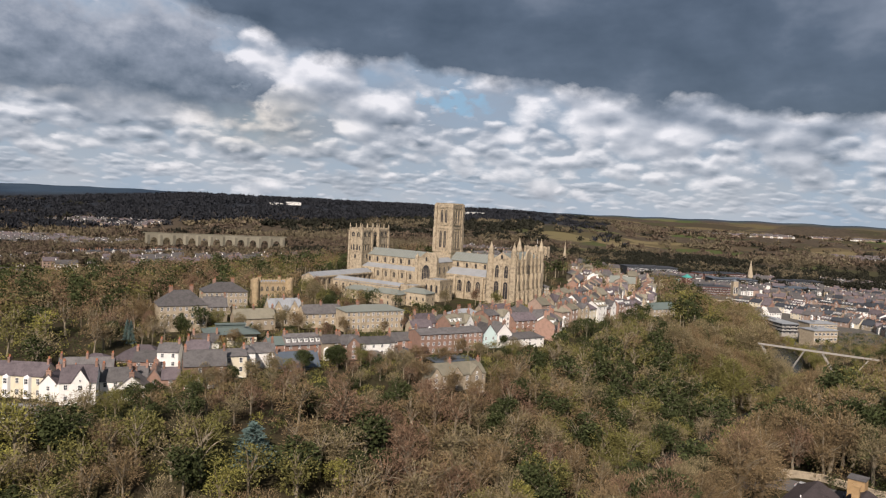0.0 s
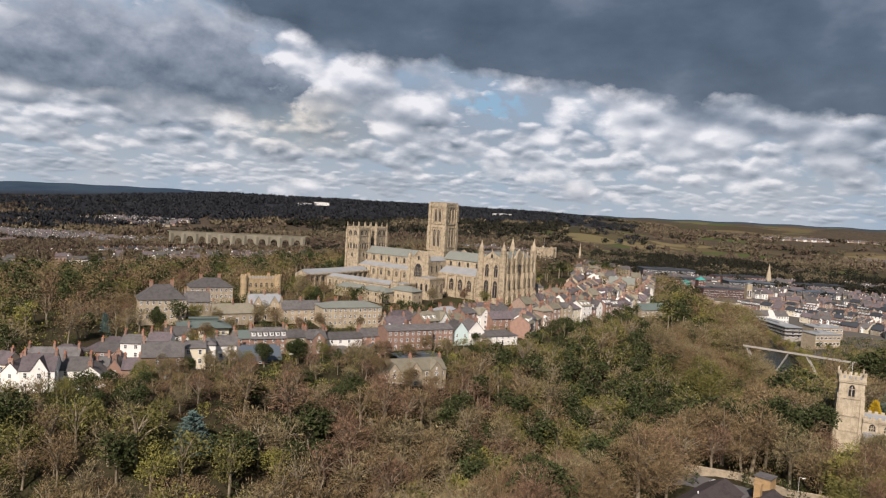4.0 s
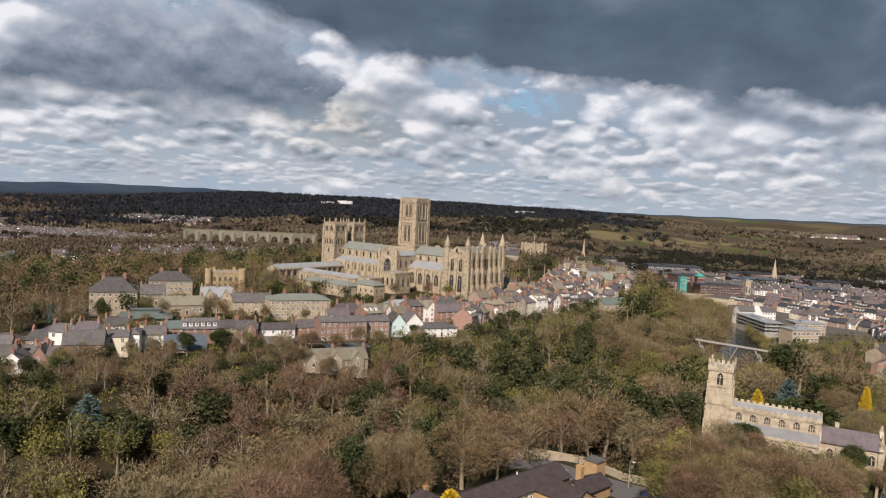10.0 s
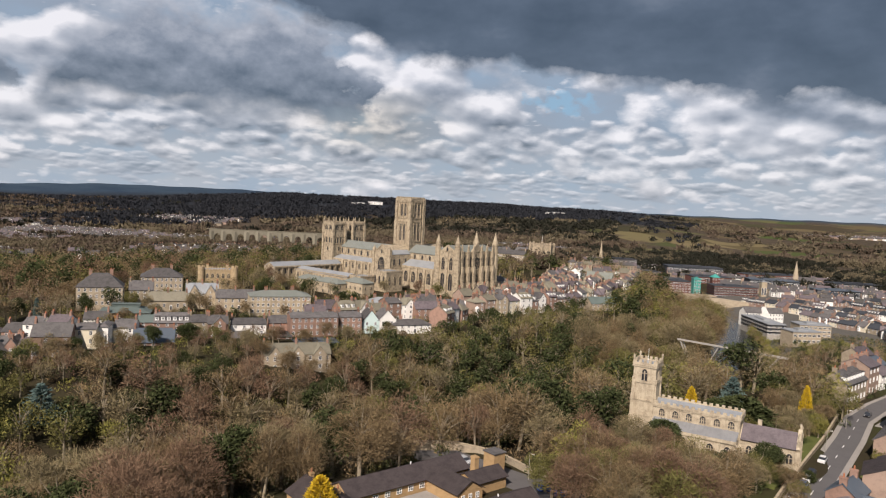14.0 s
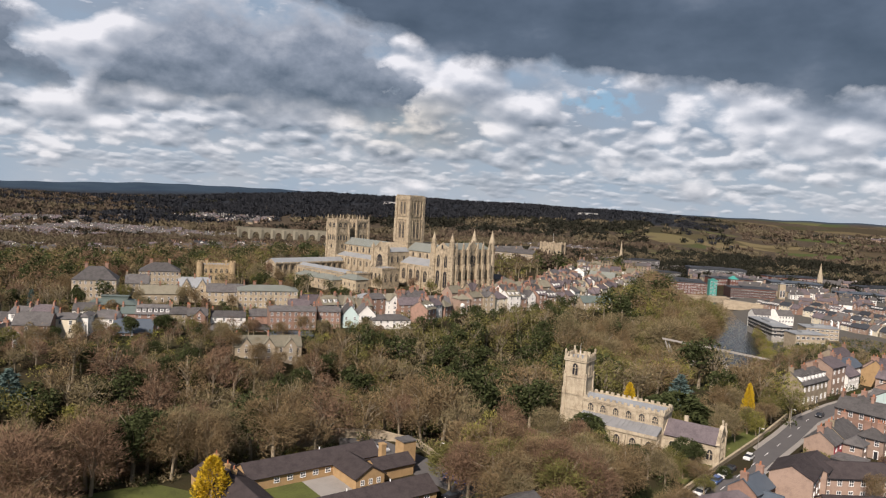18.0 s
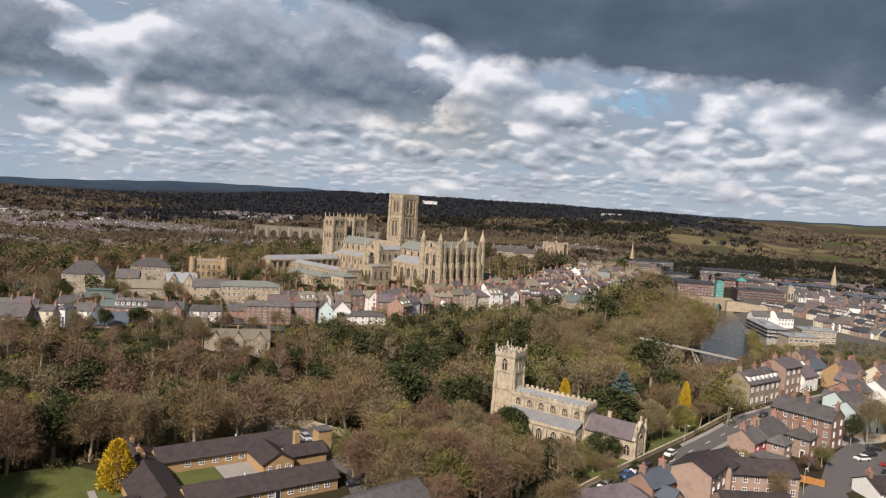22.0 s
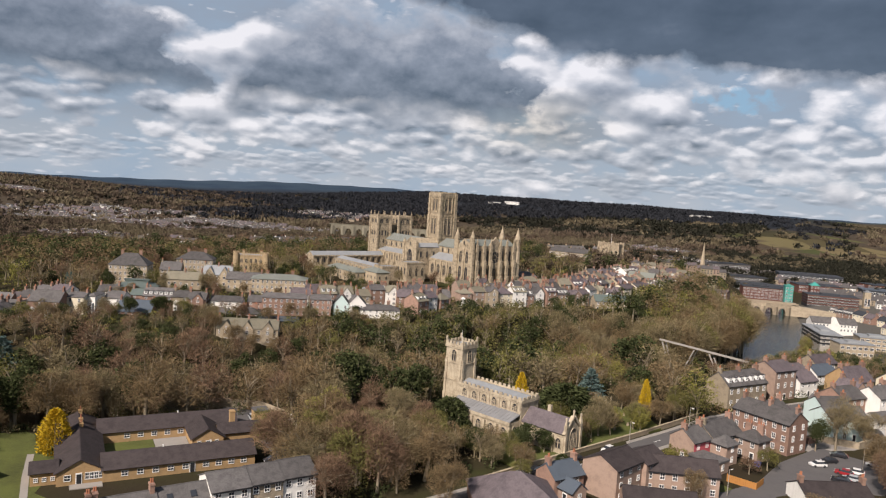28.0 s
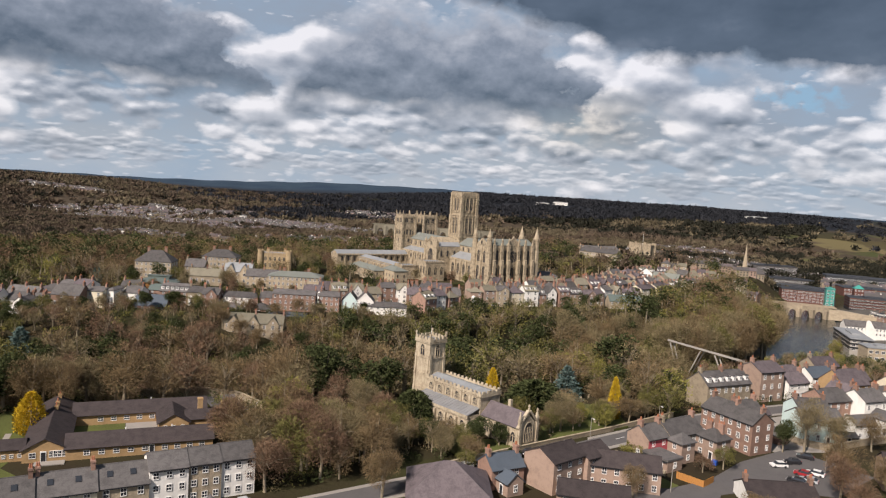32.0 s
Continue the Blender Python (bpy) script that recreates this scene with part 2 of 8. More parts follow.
M = dict(
    sandstone=surface("sandstone", (0.43, 0.36, 0.255), (0.105, 0.084, 0.06), 1.6, 1.0, bump=0.7, streak=0.9, fine=7),
    ochre_stone=surface("ochre_stone", (0.40, 0.31, 0.19), (0.20, 0.15, 0.09), 1.6, 0.8, bump=0.4, streak=0.5, fine=8),
    pale_stone=surface("pale_stone", (0.44, 0.37, 0.265), (0.19, 0.155, 0.11), 1.4, 0.9, bump=0.3, streak=0.4),
    church_stone=surface("church_stone", (0.47, 0.405, 0.30), (0.21, 0.17, 0.12), 1.6, 1.0, bump=0.5, streak=0.8, fine=9),
    lead=surface("lead", (0.27, 0.285, 0.295), (0.15, 0.16, 0.17), 0.5, 0.6, rough=0.45, bump=0.08, spec=0.4),
    lead_green=surface("lead_green", (0.165, 0.18, 0.158), (0.225, 0.235, 0.21), 0.5, 0.6, rough=0.6, bump=0.08, spec=0.4),
    lead_dull=surface("lead_dull", (0.23, 0.235, 0.24), (0.15, 0.155, 0.16), 0.8, 0.7, rough=0.6, bump=0.08, spec=0.3),
    copper=surface("copper", (0.115, 0.145, 0.135), (0.08, 0.10, 0.095), 0.5, 0.6, rough=0.6, bump=0.08),
    slate=surface("slate", (0.120, 0.114, 0.112), (0.052, 0.05, 0.05), 1.6, 0.9, rough=0.6, bump=0.3, per_object=0.28, streak=0.5, fine=8),
    slate_purple=surface("slate_purple", (0.128, 0.108, 0.115), (0.058, 0.05, 0.055), 1.6, 0.9, rough=0.6, bump=0.3, per_object=0.25, streak=0.5, fine=8),
    stone_slate=surface("stone_slate", (0.20, 0.185, 0.14), (0.12, 0.115, 0.09), 1.2, 0.7, bump=0.3, per_object=0.2),
    blue_slate=surface("blue_slate", (0.085, 0.105, 0.13), (0.06, 0.073, 0.09), 1.0, 0.6, rough=0.5, bump=0.2),
    tile_brown=surface("tile_brown", (0.058, 0.048, 0.048), (0.028, 0.024, 0.025), 1.8, 0.9, rough=0.75, bump=0.3, per_object=0.15, streak=0.4, fine=9),
    tile_red=surface("tile_red", (0.20, 0.105, 0.075), (0.12, 0.07, 0.055), 1.2, 0.7, bump=0.3, per_object=0.2),
    brick=surface("brick", (0.285, 0.182, 0.14), (0.185, 0.125, 0.10), 2.0, 1.0, bump=0.3, per_object=0.22, fine=9),
    brick_brown=surface("brick_brown", (0.325, 0.238, 0.188), (0.22, 0.162, 0.13), 2.0, 0.9, bump=0.3, per_object=0.15, fine=9),
    brick_yellow=surface("brick_yellow", (0.40, 0.27, 0.14), (0.28, 0.19, 0.10), 2.0, 0.9, bump=0.3, fine=9),
    render_white=surface("render_white", (0.76, 0.75, 0.71), (0.55, 0.53, 0.49), 0.8, 0.5, bump=0.05, streak=0.25),
    render_cream=surface("render_cream", (0.66, 0.60, 0.46), (0.52, 0.47, 0.37), 0.8, 0.5, bump=0.05, streak=0.3),
    render_blue=surface("render_blue", (0.55, 0.68, 0.66), (0.45, 0.57, 0.56), 0.8, 0.5, bump=0.05, streak=0.25),
    render_pink=surface("render_pink", (0.45, 0.10, 0.12), (0.36, 0.09, 0.10), 0.8, 0.5, bump=0.05),
    rubble=surface("rubble", (0.35, 0.295, 0.215), (0.19, 0.16, 0.12), 1.6, 0.9, bump=0.5, per_object=0.18, fine=8),
    white_paint=surface("white_paint", (0.80, 0.80, 0.78), (0.68, 0.68, 0.66), 2.0, 0.4, rough=0.5, bump=0.0),
    dark_paint=surface("dark_paint", (0.03, 0.032, 0.036), (0.02, 0.02, 0.022), 2.0, 0.4, rough=0.4, bump=0.0),
    timber=surface("timber", (0.42, 0.20, 0.06), (0.30, 0.14, 0.05), 2.0, 0.5, bump=0.2),
    concrete=surface("concrete", (0.34, 0.32, 0.285), (0.23, 0.22, 0.20), 1.0, 0.6, bump=0.2, streak=0.3),
    asphalt=surface("asphalt", (0.115, 0.11, 0.11), (0.085, 0.082, 0.082), 0.6, 0.6, bump=0.1),
    paving=surface("paving", (0.30, 0.28, 0.255), (0.22, 0.205, 0.19), 0.8, 0.6, bump=0.1),
    lawn=surface("lawn", (0.10, 0.115, 0.034), (0.055, 0.06, 0.024), 0.35, 0.9, bump=0.4, fine=24),
    pot=surface("pot", (0.38, 0.16, 0.09), (0.26, 0.12, 0.08), 2.0, 0.5, bump=0.1),
    twig_brown=surface("twig_brown", (0.196, 0.143, 0.079), (0.056, 0.041, 0.025), 0.5, 0.9, bump=0.0, island=0.38, spec=0.03),
    twig_red=surface("twig_red", (0.189, 0.124, 0.081), (0.063, 0.039, 0.028), 0.5, 0.9, bump=0.0, island=0.38, spec=0.03),
    twig_grey=surface("twig_grey", (0.213, 0.175, 0.099), (0.064, 0.053, 0.032), 0.5, 0.9, bump=0.0, island=0.38, spec=0.03),
    leaf_olive=surface("leaf_olive", (0.154, 0.145, 0.050), (0.052, 0.050, 0.021), 0.5, 0.9, bump=0.0, island=0.38, spec=0.03),
    leaf_lime=surface("leaf_lime", (0.207, 0.195, 0.055), (0.143, 0.135, 0.045), 0.3, 0.6, bump=0.0, island=0.4, spec=0.03),
    leaf_dark=surface("leaf_dark", (0.050, 0.060, 0.025), (0.030, 0.037, 0.017), 0.3, 0.6, bump=0.0, island=0.45, spec=0.03),
    leaf_blue=surface("leaf_blue", (0.102, 0.150, 0.138), (0.060, 0.096, 0.090), 0.3, 0.6, bump=0.0, island=0.4, spec=0.03),
    leaf_gold=surface("leaf_gold", (0.50, 0.34, 0.025), (0.33, 0.25, 0.025), 0.3, 0.6, bump=0.0, island=0.3, spec=0.03),
    far_brown=surface("far_brown", (0.108, 0.083, 0.061), (0.064, 0.050, 0.037), 0.03, 0.8, bump=0.0, island=0.3, spec=0.03),
    far_grey=surface("far_grey", (0.134, 0.112, 0.073), (0.079, 0.068, 0.046), 0.03, 0.8, bump=0.0, island=0.3, spec=0.03),
    # the next two wood colours hold cloud shade, the second also blue haze
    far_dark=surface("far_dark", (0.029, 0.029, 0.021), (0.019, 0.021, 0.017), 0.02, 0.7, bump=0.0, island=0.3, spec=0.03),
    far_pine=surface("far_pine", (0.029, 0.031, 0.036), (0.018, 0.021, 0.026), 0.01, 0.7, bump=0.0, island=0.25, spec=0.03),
    # brick and dark roofing with the low town's cloud shade in their colour
    brick_dark=surface("brick_dark", (0.15, 0.072, 0.058), (0.09, 0.046, 0.04), 2.0, 0.7, bump=0.3, per_object=0.2, fine=30),
    roof_dark=surface("roof_dark", (0.045, 0.05, 0.058), (0.03, 0.033, 0.038), 0.6, 0.7, rough=0.6, bump=0.1, per_object=0.2),
    teal=surface("teal", (0.06, 0.29, 0.25), (0.045, 0.22, 0.20), 0.6, 0.5, rough=0.35, bump=0.0),
    bark=surface("bark", (0.27, 0.23, 0.165), (0.15, 0.125, 0.09), 1.5, 0.7, bump=0.4),
)


def glass_material(name, tint, rough=0.08):
    m = bpy.data.materials.new(name)
    m.use_nodes = True
    n = Nodes(m.node_tree)
    b = n.add("ShaderNodeBsdfPrincipled", {"Base Color": (*tint, 1), "Roughness": rough, "Specular IOR Level": 0.6})
    n.add("ShaderNodeOutputMaterial", {0: b.outputs[0]})
    return m


M["pane"] = glass_material("pane", (0.035, 0.04, 0.048))
M["church_glass"] = glass_material("church_glass", (0.022, 0.022, 0.026), 0.3)


def water_material():
    m = bpy.data.materials.new("river_water")
    m.use_nodes = True
    n = Nodes(m.node_tree)
    where = n.add("ShaderNodeTexCoord").outputs["Object"]
    rip = n.noise(where, 0.5, 4.0, 0.6)
    bp = n.add("ShaderNodeBump", {"Strength": 0.6, "Distance": 0.4, "Height": rip})
    b = n.add("ShaderNodeBsdfPrincipled", {"Base Color": (0.022, 0.026, 0.024, 1), "Roughness": 0.14, "IOR": 1.33, "Normal": bp.outputs[0]})
    n.add("ShaderNodeOutputMaterial", {0: b.outputs[0]})
    return m


M["water"] = water_material()


def ground_material():
    """Leaf litter and grass by the river; far fields, scrub, and dark woods and hills with painted shade and haze."""
    m = bpy.data.materials.new("ground")
    m.use_nodes = True
    n = Nodes(m.node_tree)
    where = n.add("ShaderNodeTexCoord").outputs["Object"]
    near = n.ramp(n.noise(where, 0.035, 6.0, 0.6), [(0.38, (0.038, 0.030, 0.020)), (0.54, (0.042, 0.039, 0.020)), (0.68, (0.048, 0.060, 0.018))])
    fine = n.noise(where, 0.6, 5.0, 0.65)
    near = n.mix(n.math("MULTIPLY", fine, 0.5), near, (0.035, 0.028, 0.018))
    cell = n.t.nodes.new("ShaderNodeTexVoronoi")
    cell.inputs["Scale"].default_value = 0.0052
    n.t.links.new(where, cell.inputs["Vector"])
    pick = n.add("ShaderNodeSeparateColor", {0: cell.outputs["Color"]}).outputs[0]
    field = n.ramp(pick, [(0.0, (0.06, 0.047, 0.031)), (0.3, (0.046, 0.046, 0.024)), (0.5, (0.125, 0.098, 0.053)), (0.62, (0.06, 0.046, 0.032)), (0.85, (0.066, 0.088, 0.028)), (1.0, (0.165, 0.13, 0.072))])
    sep = n.add("ShaderNodeSeparateXYZ", {0: where})
    clamp = lambda v: n.math("MINIMUM", n.math("MAXIMUM", v, 0.0), 1.0)
    bearing = n.math("MULTIPLY", n.math("ARCTAN2", n.math("MULTIPLY_ADD", sep.outputs[0], -1.0, 380.0), n.math("ADD", sep.outputs[1], 370.0)), 180 / math.pi)
    d = n.math("SQRT", n.math("ADD", n.math("POWER", n.math("SUBTRACT", sep.outputs[0], 150), 2.0), n.math("POWER", n.math("ADD", sep.outputs[1], 100), 2.0)))
    uneven = n.noise(where, 0.0022, 6.0, 0.62)
    west = clamp(n.math("MULTIPLY_ADD", bearing, 0.06, -1.45))       # woods on the west side, open fields on the north
    wood = n.ramp(n.math("SUBTRACT", uneven, n.math("MULTIPLY", west, 0.25)), [(0.45, (1, 1, 1)), (0.50, (0, 0, 0))])
    speck = n.ramp(n.noise(where, 0.05, 4.0, 0.7), [(0.32, (0.046, 0.037, 0.027)), (0.68, (0.088, 0.070, 0.050))])
    t = n.math("MINIMUM", n.math("MAXIMUM", n.math("DIVIDE", n.math("SUBTRACT", d, 650), 300), 0.0), 1.0)
    # dark bluish mask on the far hills: cloud shade and haze as colour
    shaded_pines = clamp(n.math("DIVIDE", n.math("SUBTRACT", n.math("MULTIPLY_ADD", n.noise(where, 0.0018, 4.0, 0.6), 1200, d), 2750), 300))
    shaded_pines = n.math("MULTIPLY", shaded_pines, n.math("MULTIPLY", clamp(n.math("MULTIPLY_ADD", bearing, 0.25, -5.6)), clamp(n.math("MULTIPLY_ADD", bearing, -0.12, 9.8))))
    speck = n.mix(shaded_pines, speck, n.ramp(n.noise(where, 0.03, 4.0, 0.7), [(0.3, (0.015, 0.018, 0.023)), (0.7, (0.031, 0.035, 0.042))]))
    field = n.mix(shaded_pines, field, (0.020, 0.024, 0.029))
    far = n.mix(wood, field, speck)
    # blue haze painted into the colour of the farthest ground
    haze_hill = n.ramp(n.noise(where, 0.004, 5.0, 0.6), [(0.35, (0.026, 0.044, 0.070)), (0.65, (0.040, 0.062, 0.088))])
    far = n.mix(clamp(n.math("DIVIDE", n.math("SUBTRACT", d, n.math("MULTIPLY_ADD", clamp(n.math("MULTIPLY_ADD", bearing, -0.12, 3.6)), 420, 3750)), 250)), far, haze_hill)
    near = n.mix(n.math("MULTIPLY", clamp(n.math("MULTIPLY_ADD", sep.outputs[1], 0.03, -2.8)), clamp(n.math("MULTIPLY_ADD", sep.outputs[0], 0.03, -1.2))), near, n.mix(fine, (0.07, 0.068, 0.062), (0.14, 0.132, 0.118)))
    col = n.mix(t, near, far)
    bp = n.add("ShaderNodeBump", {"Strength": 0.5, "Distance": 0.6, "Height": fine})
    b = n.add("ShaderNodeBsdfPrincipled", {"Base Color": col, "Roughness": 0.95, "Specular IOR Level": 0.05, "Normal": bp.outputs[0]})
    n.add("ShaderNodeOutputMaterial", {0: b.outputs[0]})
    return m


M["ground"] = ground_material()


# ---- shapes ----
def mesh_of(name, verts, faces, mats, index=None):
    me = bpy.data.meshes.new(name)
    me.from_pydata([tuple(v) for v in verts], [], [tuple(f) for f in faces])
    for m in mats if isinstance(mats, (list, tuple)) else [mats]:
        me.materials.append(M[m])
    if index is not None:
        me.polygons.foreach_set("material_index", index)
    me.update()
    return me


def fast_mesh(name, verts, tris, mat):
    """A triangle mesh from arrays."""
    me = bpy.data.meshes.new(name)
    nv, nt = len(verts), len(tris)
    me.vertices.add(nv)
    me.vertices.foreach_set("co", np.asarray(verts, np.float32).ravel())
    me.loops.add(nt * 3)
    me.loops.foreach_set("vertex_index", np.asarray(tris, np.int32).ravel())
    me.polygons.add(nt)
    me.polygons.foreach_set("loop_start", np.arange(0, nt * 3, 3, dtype=np.int32))
    me.materials.append(M[mat])
    me.update(calc_edges=True)
    return me


class Shape:
    """Gathers simple solids into one mesh."""

    def __init__(self):
        self.v, self.f, self.m = [], [], []

    def solid(self, verts, faces, mat=0):
        k = len(self.v)
        self.v += [Vector(v) for v in verts]
        self.f += [tuple(i + k for i in f) for f in faces]
        self.m += [mat] * len(faces)
        return self

    def box(self, x0, y0, z0, x1, y1, z1, mat=0, top=1.0):
        cx, cy, t = (x0 + x1) / 2, (y0 + y1) / 2, top
        a, b = (x1 - x0) / 2, (y1 - y0) / 2
        vs = [(cx - a, cy - b, z0), (cx + a, cy - b, z0), (cx + a, cy + b, z0), (cx - a, cy + b, z0),
              (cx - a * t, cy - b * t, z1), (cx + a * t, cy - b * t, z1), (cx + a * t, cy + b * t, z1), (cx - a * t, cy + b * t, z1)]
        return self.solid(vs, [(3, 2, 1, 0), (4, 5, 6, 7), (0, 1, 5, 4), (1, 2, 6, 5), (2, 3, 7, 6), (3, 0, 4, 7)], mat)

    def prism(self, x, y, z0, z1, r0, r1, n=8, mat=0, turn=0.0):
        a = [2 * math.pi * (i + 0.5) / n + turn for i in range(n)]
        vs = [(x + r0 * math.cos(t), y + r0 * math.sin(t), z0) for t in a]
        if r1 <= 0:
            vs.append((x, y, z1))
            return self.solid(vs, [tuple(range(n))[::-1]] + [(i, (i + 1) % n, n) for i in range(n)], mat)
        vs += [(x + r1 * math.cos(t), y + r1 * math.sin(t), z1) for t in a]
        return self.solid(vs, [tuple(range(n))[::-1], tuple(range(n, 2 * n))] + [(i, (i + 1) % n, n + (i + 1) % n, n + i) for i in range(n)], mat)

    def gable(self, x0, y0, x1, y1, z0, z1, along="x", mat=0):
        """A triangular prism: the attic under a ridge."""
        if along == "x":
            c = (y0 + y1) / 2
            vs = [(x0, y0, z0), (x0, y1, z0), (x0, c, z1), (x1, y0, z0), (x1, y1, z0), (x1, c, z1)]
        else:
            c = (x0 + x1) / 2
            vs = [(x1, y0, z0), (x0, y0, z0), (c, y0, z1), (x1, y1, z0), (x0, y1, z0), (c, y1, z1)]
        return self.solid(vs, [(0, 2, 1), (3, 4, 5), (0, 3, 5, 2), (1, 2, 5, 4), (0, 1, 4, 3)], mat)

    def slab(self, p, q, r, s, thick, mat=0):
        """A sloping plate: four corners of its top, and its thickness."""
        p, q, r, s = (Vector(c) for c in (p, q, r, s))
        nn = (q - p).cross(s - p).normalized() * thick
        return self.solid([p, q, r, s, p - nn, q - nn, r - nn, s - nn],
                          [(0, 1, 2, 3), (7, 6, 5, 4), (0, 4, 5, 1), (1, 5, 6, 2), (2, 6, 7, 3), (3, 7, 4, 0)], mat)

    def pitched(self, x0, y0, x1, y1, z0, z1, over=0.35, thick=0.2, along="x", mat=0, ends=0.2):
        """The two plates of a pitched roof."""
        if along == "x":
            c, g = (y0 + y1) / 2, over * (z1 - z0) / ((y1 - y0) / 2)
            self.slab((x0 - ends, y0 - over, z0 - g), (x1 + ends, y0 - over, z0 - g), (x1 + ends, c, z1), (x0 - ends, c, z1), -thick, mat)
            return self.slab((x1 + ends, y1 + over, z0 - g), (x0 - ends, y1 + over, z0 - g), (x0 - ends, c, z1), (x1 + ends, c, z1), -thick, mat)
        c, g = (x0 + x1) / 2, over * (z1 - z0) / ((x1 - x0) / 2)
        self.slab((x1 + over, y0 - ends, z0 - g), (x1 + over, y1 + ends, z0 - g), (c, y1 + ends, z1), (c, y0 - ends, z1), -thick, mat)
        return self.slab((x0 - over, y1 + ends, z0 - g), (x0 - over, y0 - ends, z0 - g), (c, y0 - ends, z1), (c, y1 + ends, z1), -thick, mat)

    def hipped(self, x0, y0, x1, y1, z0, z1, over=0.4, mat=0):
        x0, y0, x1, y1 = x0 - over, y0 - over, x1 + over, y1 + over
        k = min(x1 - x0, y1 - y0) / 2
        if x1 - x0 >= y1 - y0:
            a, b = (x0 + k, (y0 + y1) / 2, z1), (x1 - k - 1e-3, (y0 + y1) / 2, z1)
            fs = [(0, 1, 2, 3), (4, 5, 9, 8), (5, 6, 9), (6, 7, 8, 9), (7, 4, 8)]
        else:
            a, b = ((x0 + x1) / 2, y0 + k, z1), ((x0 + x1) / 2, y1 - k - 1e-3, z1)
            fs = [(0, 1, 2, 3), (4, 5, 8), (5, 6, 9, 8), (6, 7, 9), (7, 4, 8, 9)]
        vs = [(x0, y0, z0 - 0.2), (x0, y1, z0 - 0.2), (x1, y1, z0 - 0.2), (x1, y0, z0 - 0.2),
              (x0, y0, z0), (x1, y0, z0), (x1, y1, z0), (x0, y1, z0), a, b]
        return self.solid(vs, fs + [(0, 3, 5, 4), (3, 2, 6, 5), (2, 1, 7, 6), (1, 0, 4, 7)], mat)

    def battlement(self, x0, y0, x1, y1, z, h=1.2, step=2.0, t=0.5, mat=0):
        """A parapet round a rectangle, with merlons."""
        for ax0, ay0, ax1, ay1 in ((x0, y0, x1, y0 + t), (x0, y1 - t, x1, y1), (x0, y0 + t, x0 + t, y1 - t), (x1 - t, y0 + t, x1, y1 - t)):
            self.box(ax0, ay0, z, ax1, ay1, z + h * 0.5, mat)
            lx, ly = ax1 - ax0, ay1 - ay0
            k = max(1, int(max(lx, ly) / step))
            for i in range(k):
                a, b = (i + 0.2) / k, (i + 0.75) / k
                if lx > ly:
                    self.box(ax0 + a * lx, ay0, z + h * 0.5, ax0 + b * lx, ay1, z + h, mat)
                else:
                    self.box(ax0, ay0 + a * ly, z + h * 0.5, ax1, ay0 + b * ly, z + h, mat)
        return self

    def mesh(self, name, mats):
        return mesh_of(name, self.v, self.f, mats, self.m)


def part(name, shape, mats, parent, label=""):
    ob = new(name, shape if isinstance(shape, bpy.types.Mesh) else shape.mesh(name, mats))
    ob.parent = parent
    return tagged(ob, label)


def thing(name, m, label, category, group="", kind=""):
    return tagged(placed(new(name), m), label, category, group, kind)


def placed(ob, m):
    ob.matrix_basis = m
    return ob


def unit(v):
    return v / np.maximum(np.linalg.norm(v, axis=-1, keepdims=True), 1e-6)


def blades(p, way, length, width, r):
    """Thin triangles at the points p along way."""
    side = unit(np.cross(way, unit(r.normal(size=p.shape)))) * width[:, None] / 2
    v = np.stack([p - side, p + side, p + way * length[:, None]], 1).reshape(-1, 3)
    return v, np.arange(len(v)).reshape(-1, 3)


# ---- ground and river ----
RIVER = [(-150, 620), (0, 480), (84, 330), (150, 220), (200, 110), (222, 20), (228, -60), (214, -140), (200, -235), (172, -340), (80, -450), (-90, -480), (-240, -360), (-270, -180), (-250, 0),
         (-190, 180), (-140, 330), (-240, 520)]
WATER = -26.0


def smooth(a, b, v):
    t = np.clip((v - a) / (b - a), 0, 1)
    return t * t * (3 - 2 * t)


def river_distance(x, y):
    best = np.full(np.shape(x), 1e9)
    for (ax, ay), (bx, by) in zip(RIVER[:-1], RIVER[1:]):
        t = np.clip(((x - ax) * (bx - ax) + (y - ay) * (by - ay)) / ((bx - ax) ** 2 + (by - ay) ** 2), 0, 1)
        best = np.minimum(best, np.hypot(x - ax - t * (bx - ax), y - ay - t * (by - ay)))
    return best


def rolling(x, y):
    return np.sin(x / 410 + 1.3) * np.cos(y / 530 + 0.4) + 0.5 * np.sin(x / 190 - y / 260) + 0.3 * np.cos(x / 97 + y / 133)


